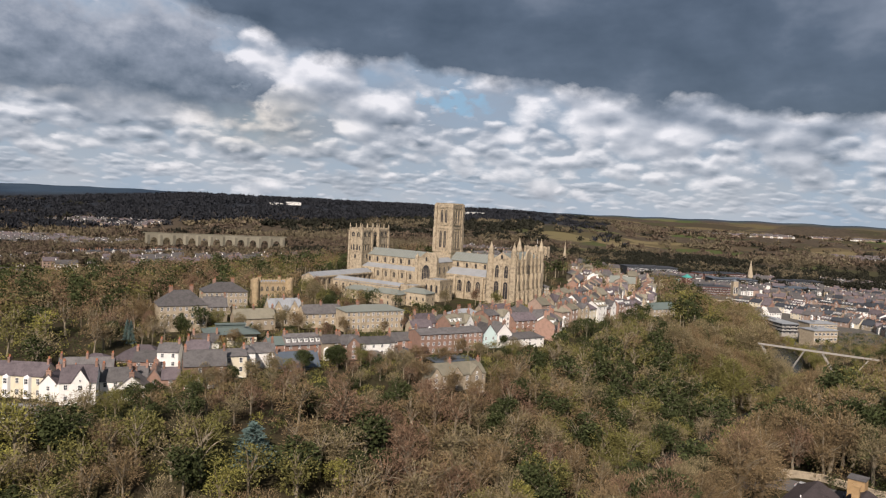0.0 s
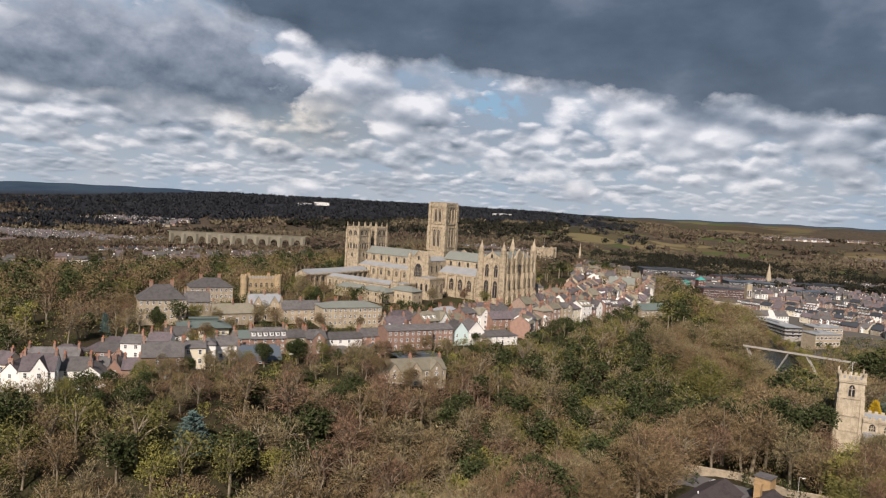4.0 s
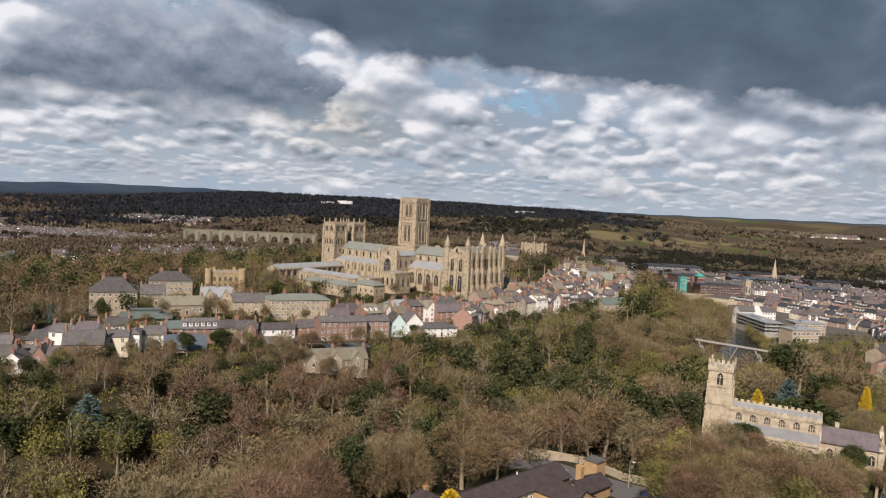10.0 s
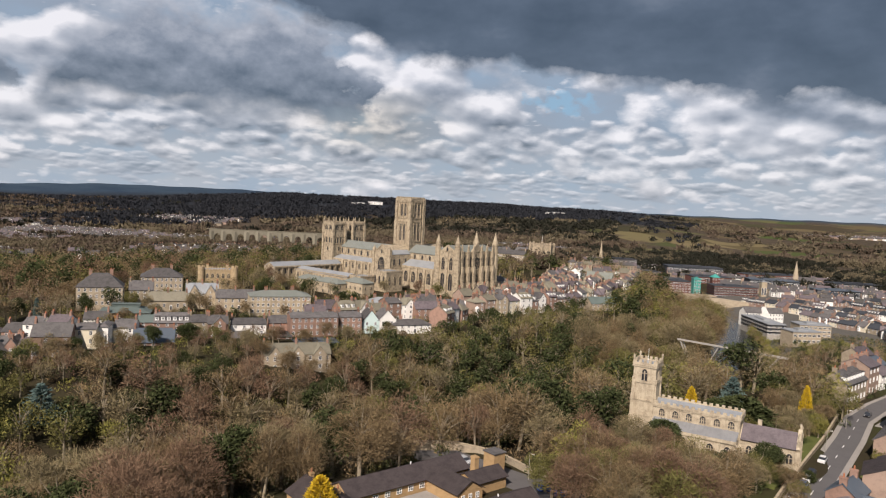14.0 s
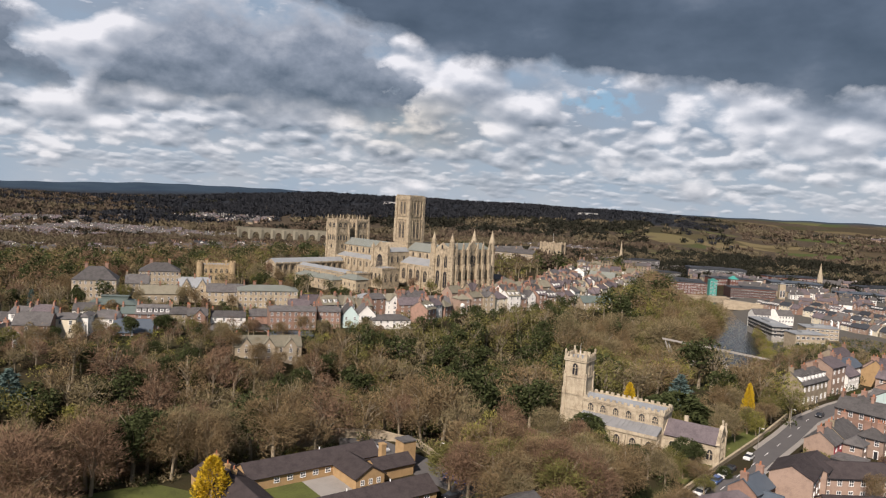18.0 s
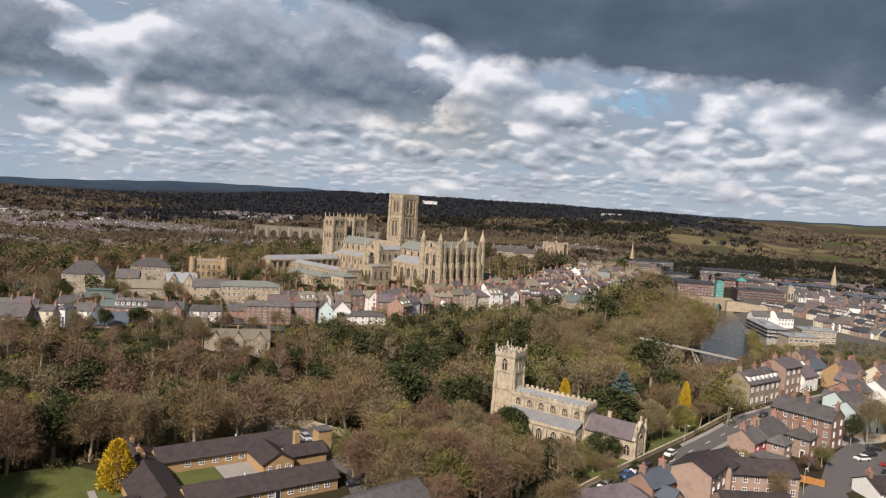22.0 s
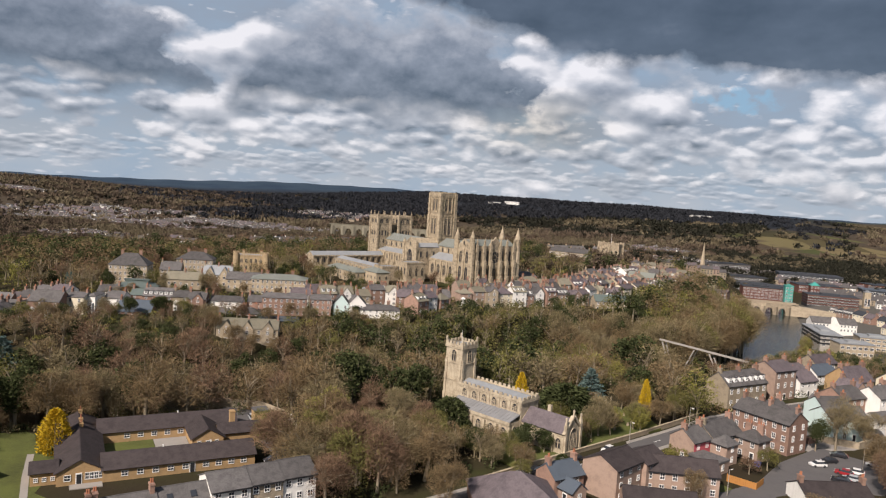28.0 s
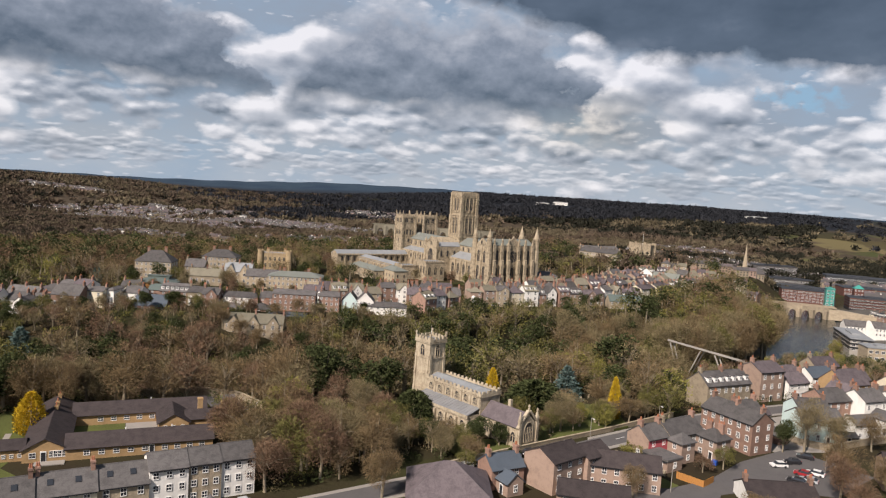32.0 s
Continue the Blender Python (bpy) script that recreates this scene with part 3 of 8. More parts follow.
def height(x, y):
    """The lie of the land."""
    x, y = np.asarray(x, float), np.asarray(y, float)
    top = 3.5 + 1.0 * smooth(225, 250, x) - 1.6 * smooth(-100, -140, y) * (1 - smooth(225, 250, x))
    bank = np.interp(y, [-480, -340, -235, -140, -60, 20, 110, 220, 330], [100, 172, 200, 214, 228, 222, 200, 150, 84])
    top = top - np.where(x > bank, 26 * smooth(-20, 150, y), 26 * smooth(170, 330, y) * smooth(-10, 60, x))  # low town beyond the old bridge
    top = top - 26 * smooth(330, 480, y) * (1 - smooth(-10, 60, x))
    top = top + 7 * np.exp(-((x + 48) ** 2 + (y - 250) ** 2) / 34**2)     # castle mound
    top = top + 1.2 * np.exp(-((x - 294) ** 2 + (y + 188) ** 2) / 22**2)  # churchyard
    top = top - 5 * smooth(-255, -300, y) * (1 - smooth(60, 130, x)) * smooth(-200, -100, x)
    top = top - 9 * smooth(-235, -300, x)
    d = river_distance(x, y)
    wide = np.where(x < bank, 92.0 - 36.0 * smooth(-30, 50, y), 58.0)                                 # the gorge is gentler on the cathedral's side
    z = WATER - 3 + (top - WATER + 3) * smooth(9, wide, d)
    r = np.hypot(x - 100, y + 50)
    yaw = np.degrees(np.arctan2(-(x - 380), y + 370))
    ridge = np.interp(yaw, [-20, 5, 18, 26, 34, 54, 59, 64, 70, 76, 82, 90, 120], [-12, -6, 6, 44, 49, 56, 27, 0, -18, -15, 8, 16, 16])
    haze_hill = np.interp(yaw, [-20, 1, 12, 23, 34, 54, 57, 62, 66, 73, 80, 90, 120], [60, 64, 60, 46, 54, 58, 63, 60, 57, 26, 14, 18, 18]) + 2.5 * np.sin(yaw * 1.9)
    west = smooth(30, 42, yaw)
    away = smooth(550 - 120 * west, 1000 - 200 * west, r)
    vale = np.interp(yaw, [-20, 20, 40, 55, 75, 110], [-26, -28, -36, -46, -50, -40])
    slope = vale + (ridge - vale) * smooth(900, 3300, r) ** 1.15 + rolling(x, y) * 8 * smooth(600, 1500, r) * (1 - smooth(3000, 3800, r))
    slope = slope + (haze_hill - ridge) * smooth(3500, 4450, r)
    return z * (1 - away) + slope * away


def build_ground():
    n, k = 330, 4.3
    s = 4650 * np.sinh(k * np.linspace(-1, 1, n)) / math.sinh(k)
    gx, gy = np.meshgrid(s + 150, s - 100)
    v = np.stack([gx, gy, height(gx, gy)], -1).reshape(-1, 3)
    i = np.arange(n * n).reshape(n, n)
    a, b, c, d = i[:-1, :-1].ravel(), i[:-1, 1:].ravel(), i[1:, 1:].ravel(), i[1:, :-1].ravel()
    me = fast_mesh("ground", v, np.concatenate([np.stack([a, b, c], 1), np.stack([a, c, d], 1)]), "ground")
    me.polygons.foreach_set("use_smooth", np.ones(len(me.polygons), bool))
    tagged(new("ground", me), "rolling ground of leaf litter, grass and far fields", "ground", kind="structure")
    vs, fs = [], []
    for j, (x, y) in enumerate(RIVER):
        ax, ay = RIVER[max(j - 1, 0)]
        bx, by = RIVER[min(j + 1, len(RIVER) - 1)]
        l = math.hypot(bx - ax, by - ay)
        k = 21 if y > 30 else 11
        nx, ny = -(by - ay) / l * k, (bx - ax) / l * k
        vs += [(x + nx, y + ny, WATER), (x - nx, y - ny, WATER)]
        if j:
            fs.append((2 * j - 2, 2 * j - 1, 2 * j + 1, 2 * j))
    tagged(new("water", mesh_of("water", vs, fs, "water")), "dark slow river water between wooded banks", "river", kind="structure")


build_ground()


# ---- windows and walls shared by many buildings ----
def lancet_shape(w, h, lights=1, depth=0.5, hood=True):
    """A pointed church window facing -y, standing on z = 0: stone surround proud of the wall, dark glass set back, mullions."""
    s = Shape()
    n = 5
    arch = [(-w / 2, 0)] + [(-w / 2 + (w / 2) * (1 - math.cos(a)), h - w * 0.8 + w * 0.8 * math.sin(a)) for a in [i * math.pi / 2 / n for i in range(n + 1)]]
    arch += [(-x, z) for x, z in arch[:-1]][::-1]
    k = len(arch)
    o = [(x * (1 + 0.36 / w), z * (1 + 0.2 / h) - (0.1 if z == 0 else 0)) for x, z in arch]
    front = [(x, -0.16, z) for x, z in o] + [(x, -0.16, z) for x, z in arch]
    s.solid(front, [(i, (i + 1) % k, k + (i + 1) % k, k + i)[::-1] for i in range(k)], 0)
    s.solid([(x, -0.16, z) for x, z in o] + [(x, 0.1, z) for x, z in o], [(i, (i + 1) % k, k + (i + 1) % k, k + i) for i in range(k)], 0)
    s.solid([(x, -0.16, z) for x, z in arch] + [(x, -0.02, z) for x, z in arch], [(i, (i + 1) % k, k + (i + 1) % k, k + i)[::-1] for i in range(k)], 0)
    s.solid([(x, -0.02, z) for x, z in arch], [tuple(range(k))[::-1]], 1)
    for i in range(1, lights):
        x = -w / 2 + w * i / lights
        s.box(x - 0.1, -0.12, 0, x + 0.1, -0.03, h - w * 0.35, 0)
    if lights > 1:
        s.box(-w / 2, -0.12, h - w * 0.85, w / 2, -0.03, h - w * 0.85 + 0.16, 0)
    return s


SHARED = {}


def shared(key, make, mats):
    if key not in SHARED:
        SHARED[key] = make().mesh(key[0], mats)
    return SHARED[key]


def lancet(parent, x, y, z, w, h, facing, lights=1, stone="sandstone", name="window"):
    """facing: degrees by which the window's outside turns from -y."""
    me = shared((name, w, h, lights, stone), lambda: lancet_shape(w, h, lights), [stone, "church_glass"])
    ob = new(name, me)
    ob.parent = parent
    ob.matrix_basis = pose(x, y, z, 0, 0, facing)
    return ob


# ---- cathedral ----
G = 2.5   # ground level round it


def pinnacle(parent, x, y, z0, z1, z2, r, mat="sandstone", name="pinnacle", n=8):
    s = Shape().prism(x, y, z0, z1, r, r * 0.96, n).prism(x, y, z1, z1 + 0.5, r * 1.15, r * 1.15, n).prism(x, y, z1 + 0.5, z2 - 0.6, r * 0.95, 0.12, n)
    s.prism(x, y, z2 - 0.8, z2 - 0.3, 0.3, 0.3, 6).prism(x, y, z2 - 0.3, z2, 0.15, 0.0, 6)
    return part(name, s, mat, parent)


def buttress(parent, x, y, z0, z1, w, d, facing, steps=2):
    """A stepped buttress standing out from a wall towards -y, turned by facing."""
    s = Shape()
    h = (z1 - z0) / steps
    for i in range(steps):
        k = d * (1 - 0.3 * i)
        s.box(-w / 2, -k, z0 + h * i, w / 2, 0.05, z0 + h * (i + 1) - 0.4)
        s.slab((-w / 2, -k, z0 + h * (i + 1) - 0.4), (w / 2, -k, z0 + h * (i + 1) - 0.4), (w / 2, 0, z0 + h * (i + 1) + 0.5), (-w / 2, 0, z0 + h * (i + 1) + 0.5), 0.3)
    ob = part("buttress", s, "sandstone", parent)
    ob.matrix_basis = pose(x, y, 0, 0, 0, facing)
    return ob


def roof_rolls(s, x0, x1, y0, z0, y1, z1, step=1.5, mat=0):
    """Raised seams that run up a lead roof."""
    k = max(2, int(abs(x1 - x0) / step))
    for i in range(k + 1):
        x = x0 + (x1 - x0) * i / k
        s.slab((x - 0.09, y0, z0 + 0.14), (x + 0.09, y0, z0 + 0.14), (x + 0.09, y1, z1 + 0.14), (x - 0.09, y1, z1 + 0.14), -0.16 if y1 > y0 else 0.16, mat)
    return s


def build_cathedral():
    c = thing("cathedral", pose(0, 0, 0), "weathered honey sandstone cathedral with three square towers", "cathedral")
    # nave, with clerestory and south and north aisles
    nave = part("nave", Shape().box(-67, -7, G, -7.3, 7, 26.4).gable(-67, -7, -7.3, 7, 26.4, 31), "sandstone", c)
    s = Shape().pitched(-69, -7, -7.6, 7, 26.6, 31.3, 0.5, 0.25)
    tagged(part("roof_seams", roof_rolls(Shape(), -68, -8, -7.4, 26.4, 0, 31.3, 2.0), "lead", c), kind="stuff")
    part("nave_roof", s, "lead_green", c, "pale green lead roof")
    for sy in (-1, 1):
        y0, y1 = (-15.2, -7.02) if sy < 0 else (7.02, 15.2)
        part("aisle", Shape().box(-68.5, y0, G, -8, y1, 17.2), "sandstone", c)
        s = Shape()
        if sy < 0:
            s.slab((-68.5, -15.3, 17.3), (-8, -15.3, 17.3), (-8, -7.05, 20.2), (-68.5, -7.05, 20.2), -0.25)
            tagged(part("roof_seams", roof_rolls(Shape(), -68, -8.5, -15.3, 17.3, -7.05, 20.2, 2.6), "lead", c), kind="stuff")
        else:
            s.slab((-8, 15.3, 17.3), (-68.5, 15.3, 17.3), (-68.5, 7.05, 20.2), (-8, 7.05, 20.2), -0.25)
        part("aisle_roof", s, "lead", c, "silvery lead aisle roof")
        s = Shape().box(-68.5, y0 - 0.25 if sy < 0 else y1 - 0.3, 17.0, -8, y0 + 0.3 if sy < 0 else y1 + 0.25, 18.0)
        part("parapet", s, "sandstone", c)
    for i in range(8):
        x = -64.5 + i * 7.3
        lancet(c, x, -7.0, 21.6, 1.7, 3.8, 0, 1)
        lancet(c, x, -15.2, 12.2, 2.0, 3.8, 0, 2)
        buttress(c, x + 3.6, -15.2, G, 17.3, 1.5, 1.4, 0)
        buttress(c, x + 3.6, -7.0, 20.3, 26.2, 1.1, 0.5, 0, 1)
    part("string_course", Shape().box(-70, -7.25, 25.6, -7.3, -7.0, 26.3), "sandstone", c)
    # west towers
    for y0, y1 in ((-15.8, -3.6), (4.4, 16.6)):
        w = part("west_tower", Shape().box(-77.5, y0, G, -65.9, y1, 43.6), "sandstone", c, "square west tower with belfry openings")
        for z in (20.5, 28.2, 33.6, 38.8, 43.2):
            part("string_course", Shape().box(-77.8, y0 - 0.3, z, -65.6, y1 + 0.3, z + 0.5), "sandstone", w)
        for ax, ay in ((-77.5, y0), (-65.9, y0), (-65.9, y1), (-77.5, y1)):
            part("corner_buttress", Shape().box(ax - 0.8, ay - 0.8, G, ax + 0.8, ay + 0.8, 43.6), "sandstone", w)
        part("battlement", Shape().battlement(-77.9, y0 - 0.4, -65.5, y1 + 0.4, 43.7, 2.2, 1.7, 0.5), "sandstone", w)
        for ax, ay in ((-77.5, y0), (-65.9, y0), (-65.9, y1), (-77.5, y1), (-71.7, y0), (-65.9, (y0 + y1) / 2)):
            pinnacle(w, ax, ay, 43.7, 46.6, 49.4, 0.55, n=4)
        cx, cy = -71.7, (y0 + y1) / 2
        for k in (-1, 1):
            lancet(w, cx + k * 2.5, y0, 38.95, 2.9, 3.9, 0, 2)
            lancet(w, -65.9, cy + k * 2.5, 38.95, 2.9, 3.9, 90, 2)
            lancet(w, cx + k * 1.6, y0, 29.2, 1.5, 4.2, 0)
            lancet(w, -65.9, cy + k * 1.6, 29.2, 1.5, 4.2, 90)
            lancet(w, cx + k * 3.9, y0, 29.2, 1.1, 3.4, 0)
            lancet(w, -65.9, cy + k * 3.9, 29.2, 1.1, 3.4, 90)
        lancet(w, cx, y0, 23.0, 1.5, 3.2, 0)
        lancet(w, -65.9, cy, 23.0, 1.5, 3.2, 90)
    # transepts
    for sy in (-1, 1):
        y0, y1 = (-28.0, -7.3) if sy < 0 else (7.3, 28.0)
        t = part("transept", Shape().box(-7.2, y0, G, 9.6, y1, 27.2).gable(-7.2, y0, 9.6, y1, 27.2, 33.2, "y"), "sandstone", c)
        s = Shape().pitched(-7.0, y0 + (0.9 if sy < 0 else 0), 9.4, y1 - (0.9 if sy > 0 else 0), 27.0, 32.8, 0.3, 0.3, "y", ends=0.0)
        part("transept_roof", s, "lead", c, "silvery lead roof")
        e = y0 if sy < 0 else y1
        if sy < 0:
            s = Shape().slab((-7.5, e - 0.3, 27.2), (-7.5, e + 1.0, 27.2), (1.2, e + 1.0, 33.9), (1.2, e - 0.3, 33.9), -0.7).slab((9.9, e + 1.0, 27.2), (9.9, e - 0.3, 27.2), (1.2, e - 0.3, 33.9), (1.2, e + 1.0, 33.9), -0.7)
            part("gable_coping", s, "sandstone", t)
            lancet(t, 1.2, e, 14.6, 6.4, 10.2, 0, 5)
            lancet(t, 1.2, e, 27.4, 1.4, 3.0, 0)
        for x in (-6.6, 9.0):
            pinnacle(t, x, e + (0.3 if sy < 0 else -0.3), 24.0, 29.6, 32.8, 1.5, n=4)
            if sy < 0:
                buttress(t, x, e, G, 25.0, 2.4, 1.3, 0, 3)
        for yy in (12.5, 18.5, 24):
            lancet(t, 9.6, sy * yy, 19.5, 1.8, 4.6, 90, 1)
    # central tower
    t = part("central_tower", Shape().box(-7.3, -7.3, G, 7.3, 7.3, 50).box(-6.8, -6.8, 50, 6.8, 6.8, 64.6), "sandstone", c, "tall square central tower with paired lancets")
    for z, a in ((33.2, 7.65), (35.4, 7.6), (49.6, 7.75), (52.0, 7.2), (63.8, 7.3)):
        part("string_course", Shape().box(-a, -a, z, a, a, z + 0.55), "sandstone", t)
    s = Shape().box(-7.2, -7.2, 64.6, 7.2, -6.6, 66.0).box(-7.2, 6.6, 64.6, 7.2, 7.2, 66.0).box(-7.2, -6.6, 64.6, -6.6, 6.6, 66.0).box(6.6, -6.6, 64.6, 7.2, 6.6, 66.0)
    s.battlement(-7.3, -7.3, 7.3, 7.3, 66.0, 1.7, 1.5, 0.6)
    part("battlement", s, "sandstone", t)
    for sx in (-1, 1):
        for sy in (-1, 1):
            s = Shape().box(-1.25, -1.25, 33, 1.25, 1.25, 50.2).box(-1.05, -1.05, 50.2, 1.05, 1.05, 66.8)
            for z in (38, 42, 46, 54.5, 58.5, 62):
                s.box(-1.4, -1.4, z, 1.4, 1.4, z + 0.4)
            o = part("corner_buttress", s, "sandstone", t)
            o.matrix_basis = pose(sx * 6.7, sy * 6.7, 0)
    for f, (ux, uy) in ((0, (1, 0)), (90, (0, 1)), (180, (-1, 0)), (270, (0, -1))):
        for k in (-1, 1):
            for r, z, w, h in ((7.3, 36.4, 1.9, 11.8), (6.8, 54.0, 1.9, 8.6)):
                ox, oy = uy * r, -ux * r
                lancet(t, ox + ux * k * 1.75, oy + uy * k * 1.75, z, w, h, f, 2)
            s = Shape().box(-0.35, -0.5, 36, 0.35, 0, 49.4).box(-0.3, -0.1, 52.6, 0.3, 0.5, 63.6)
            o = part("shaft", s, "sandstone", t)
            o.matrix_basis = pose(uy * 7.3 + ux * k * 3.6, -ux * 7.3 + uy * k * 3.6, 0, 0, 0, f)
        s = Shape().box(-0.25, -0.4, 36, 0.25, 0, 49.4).box(-0.25, 0, 52.6, 0.25, 0.5, 63.6)
        o = part("shaft", s, "sandstone", t)
        o.matrix_basis = pose(uy * 7.3, -ux * 7.3, 0, 0, 0, f)
    part("tower_roof", Shape().box(-6.6, -6.6, 64.6, 6.6, 6.6, 65.2), "lead", t)
    # choir and its aisles
    part("choir", Shape().box(7.3, -7.6, G, 47, 7.6, 28.2).gable(7.3, -7.6, 47, 7.6, 28.2, 33.2), "sandstone", c)
    s = Shape().pitched(7.6, -7.6, 47, 7.6, 28.4, 33.5, 0.4, 0.25)
    tagged(part("roof_seams", roof_rolls(Shape(), 8.5, 46, -7.9, 28.2, 0, 33.5, 2.0), "lead", c), kind="stuff")
    part("choir_roof", s, "lead_green", c, "pale green lead roof")
    for sy in (-1, 1):
        a, b = (-16, -7.62) if sy < 0 else (7.62, 16)
        part("aisle", Shape().box(9.8, a, G, 46, b, 19.0), "sandstone", c)
        s = Shape()
        if sy < 0:
            s.slab((9.8, -16.2, 19.2), (46, -16.2, 19.2), (46, -7.65, 23.4), (9.8, -7.65, 23.4), -0.25)
            tagged(part("roof_seams", roof_rolls(Shape(), 10.5, 45.5, -16.2, 19.2, -7.65, 23.4, 2.2), "lead", c), kind="stuff")
        else:
            s.slab((46, 16.2, 19.2), (9.8, 16.2, 19.2), (9.8, 7.65, 23.4), (46, 7.65, 23.4), -0.25)
        part("aisle_roof", s, "lead", c, "silvery lead aisle roof")
    part("parapet", Shape().box(9.8, -16.4, 18.3, 46, -15.9, 19.6), "sandstone", c)
    for i in range(5):
        x = 14 + i * 7.2
        lancet(c, x, -16, 8.5, 3.4, 7.6, 0, 3)
        lancet(c, x, -7.6, 24.2, 1.6, 3.2, 0)
        buttress(c, x + 3.6, -16, G, 18.8, 1.5, 1.5, 0)
    # eastern chapel with four corner turrets
    e = part("east_chapel", Shape().box(46, -20, G, 64, 20, 33).gable(47, -19, 63, 19, 33, 36.5, "y"), "sandstone", c)
    part("chapel_roof", Shape().pitched(47.2, -19, 62.8, 19, 33.0, 36.8, 0.2, 0.3, "y", ends=0), "lead_green", c, "pale lead roof")
    for x, y, tip, r in ((46.6, -20, 44.5, 2.1), (63.4, -20, 44.5, 2.1), (46.6, 20.4, 46.2, 2.2), (63.4, 20.4, 46.4, 2.2)):
        spire = y > 0
        s = Shape().prism(x, y, G, 29.5, r * 1.2, r * 1.1, 8).prism(x, y, 29.5, 37.2, r * 0.95, r * 0.9, 8)
        for z in (12, 21, 29.3, 36.8):
            s.prism(x, y, z, z + 0.5, r * 1.28 if z < 29 else r * 1.1, r * 1.28 if z < 29 else r * 1.1, 8)
        tower = part("turret", s, "pale_stone" if spire else "sandstone", e, "pale octagonal stone spirelet" if spire else "octagonal sandstone turret")
        pinnacle(tower, x, y, 37.3, 37.8 if spire else 38.6, tip, r * (0.95 if spire else 0.8), "pale_stone" if spire else "sandstone")
        for k in range(8):
            a = math.pi * (k + 0.5) / 4
            lancet(tower, x + r * 0.83 * math.cos(a), y + r * 0.83 * math.sin(a), 30.6, 0.7, 5.0, math.degrees(a) + 90)
    for x in (51.6, 58.4):
        lancet(e, x, -20, 7.5, 3.3, 11.0, 0, 2)
        lancet(e, x, -20, 21.0, 2.6, 8.0, 0, 2)
    buttress(e, 55, -20, G, 31, 1.8, 1.5, 0, 3)
    part("gable", Shape().gable(49, -20.3, 61, -19.3, 33, 37.6, "y"), "sandstone", e)
    lancet(e, 55, -20.3, 33.4, 1.6, 2.6, 0)
    for y in (-13.4, -6.6, 6.6, 13.4):
        for z, w, h in ((6.5, 2.2, 11.5), (20.5, 2.0, 9.5)):
            lancet(e, 64, y + (1.6 if y < 0 else -1.6) * 0, z, w, h, 90, 1)
    for y in (-16.6, -10, -4.3, 4.3, 10, 16.6):
        buttress(e, 64, y, G, 34, 2.0, 3.4, 90, 3)
        pinnacle(e, 64.6, y, 33.5, 36, 38.8, 0.7, n=4)
    lancet(e, 64, 0, 6.5, 3.0, 11.5, 90, 2)
    # rose window in the east front
    s = Shape()
    k = 20
    for i in range(k):
        a, b = 2 * math.pi * i / k, 2 * math.pi * (i + 1) / k
        ring = [(0.35, 4.6 * math.cos(t), 25.5 + 4.6 * math.sin(t)) for t in (a, b)] + [(0.35, 3.9 * math.cos(t), 25.5 + 3.9 * math.sin(t)) for t in (b, a)]
        s.solid(ring, [(0, 1, 2, 3)], 0)
        s.solid([(0.12, 0, 25.5), (0.12, 3.9 * math.cos(a), 25.5 + 3.9 * math.sin(a)), (0.12, 3.9 * math.cos(b), 25.5 + 3.9 * math.sin(b))], [(0, 1, 2)], 1)
        if i % 2 == 0:
            d = Vector((0, -math.sin(a), math.cos(a))) * 0.16
            p, q = Vector((0.3, 0.9 * math.cos(a), 25.5 + 0.9 * math.sin(a))), Vector((0.3, 4.0 * math.cos(a), 25.5 + 4.0 * math.sin(a)))
            s.solid([p - d, q - d, q + d, p + d], [(0, 1, 2, 3)], 0)
    rose = part("rose_window", s, ["sandstone", "church_glass"], e)
    rose.matrix_basis = pose(64, 0, 0)
    part("gable", Shape().gable(63.1, -6.2, 64.2, 6.2, 33, 39.6, "x"), "sandstone", e)
    # cloister ranges and chapter house
    d = part("dormitory", Shape().box(-66, -78, G, -54, -15.6, 13.4).gable(-66, -78, -54, -15.6, 13.4, 16.2, "y"), "sandstone", c, "long cloister range of sandstone")
    s = Shape().pitched(-66, -78, -54, -15.6, 13.5, 16.6, 0.5, 0.25, "y", ends=0)
    part("roof", s, "lead", d)
    for i in range(11):
        lancet(d, -54, -74 + i * 5.4, 8.8, 1.6, 3.6, 90)
        buttress(d, -54, -71.3 + i * 5.4, G, 12.8, 0.9, 0.7, 90, 1)
    part("battlement", Shape().battlement(-53.9, -78, -53.2, -16, 13.2, 1.2, 2.2, 0.4), "sandstone", d)
    r = part("refectory", Shape().box(-54, -60, G, 2, -49, 11.6).gable(-54, -60, 2, -49, 11.6, 13.6), "pale_stone", c, "pale stone range with traceried windows")
    s = Shape().pitched(-54, -60, 2, -49, 11.7, 13.9, 0.4, 0.25)
    part("roof", s, "lead", r)
    part("battlement", Shape().battlement(-54, -60.3, 2, -59.7, 11.4, 1.3, 2.0, 0.4), "pale_stone", r)
    for i in range(9):
        lancet(r, -50.5 + i * 6.2, -60, 5.6, 2.0, 4.6, 0, 2, "pale_stone")
        o = buttress(r, -47.4 + i * 6.2, -60, G, 11.0, 1.0, 1.0, 0, 2)
    h = part("chapter_house", Shape().box(11, -45, G, 24, -29.5, 16.6).box(2.2, -58, G, 13, -45.2, 12.8), "sandstone", c, "blocky sandstone chapter house")
    part("roof", Shape().box(11.3, -44.7, 16.6, 23.7, -29.8, 17.2, 0, 0.9).box(2.6, -57.6, 12.8, 12.6, -45.6, 13.3, 0, 0.9), "lead", h)
    part("battlement", Shape().battlement(10.8, -45.2, 24.2, -29.3, 16.4, 1.4, 1.8, 0.4).battlement(2, -58.2, 13.2, -45, 12.6, 1.3, 1.8, 0.4), "sandstone", h)
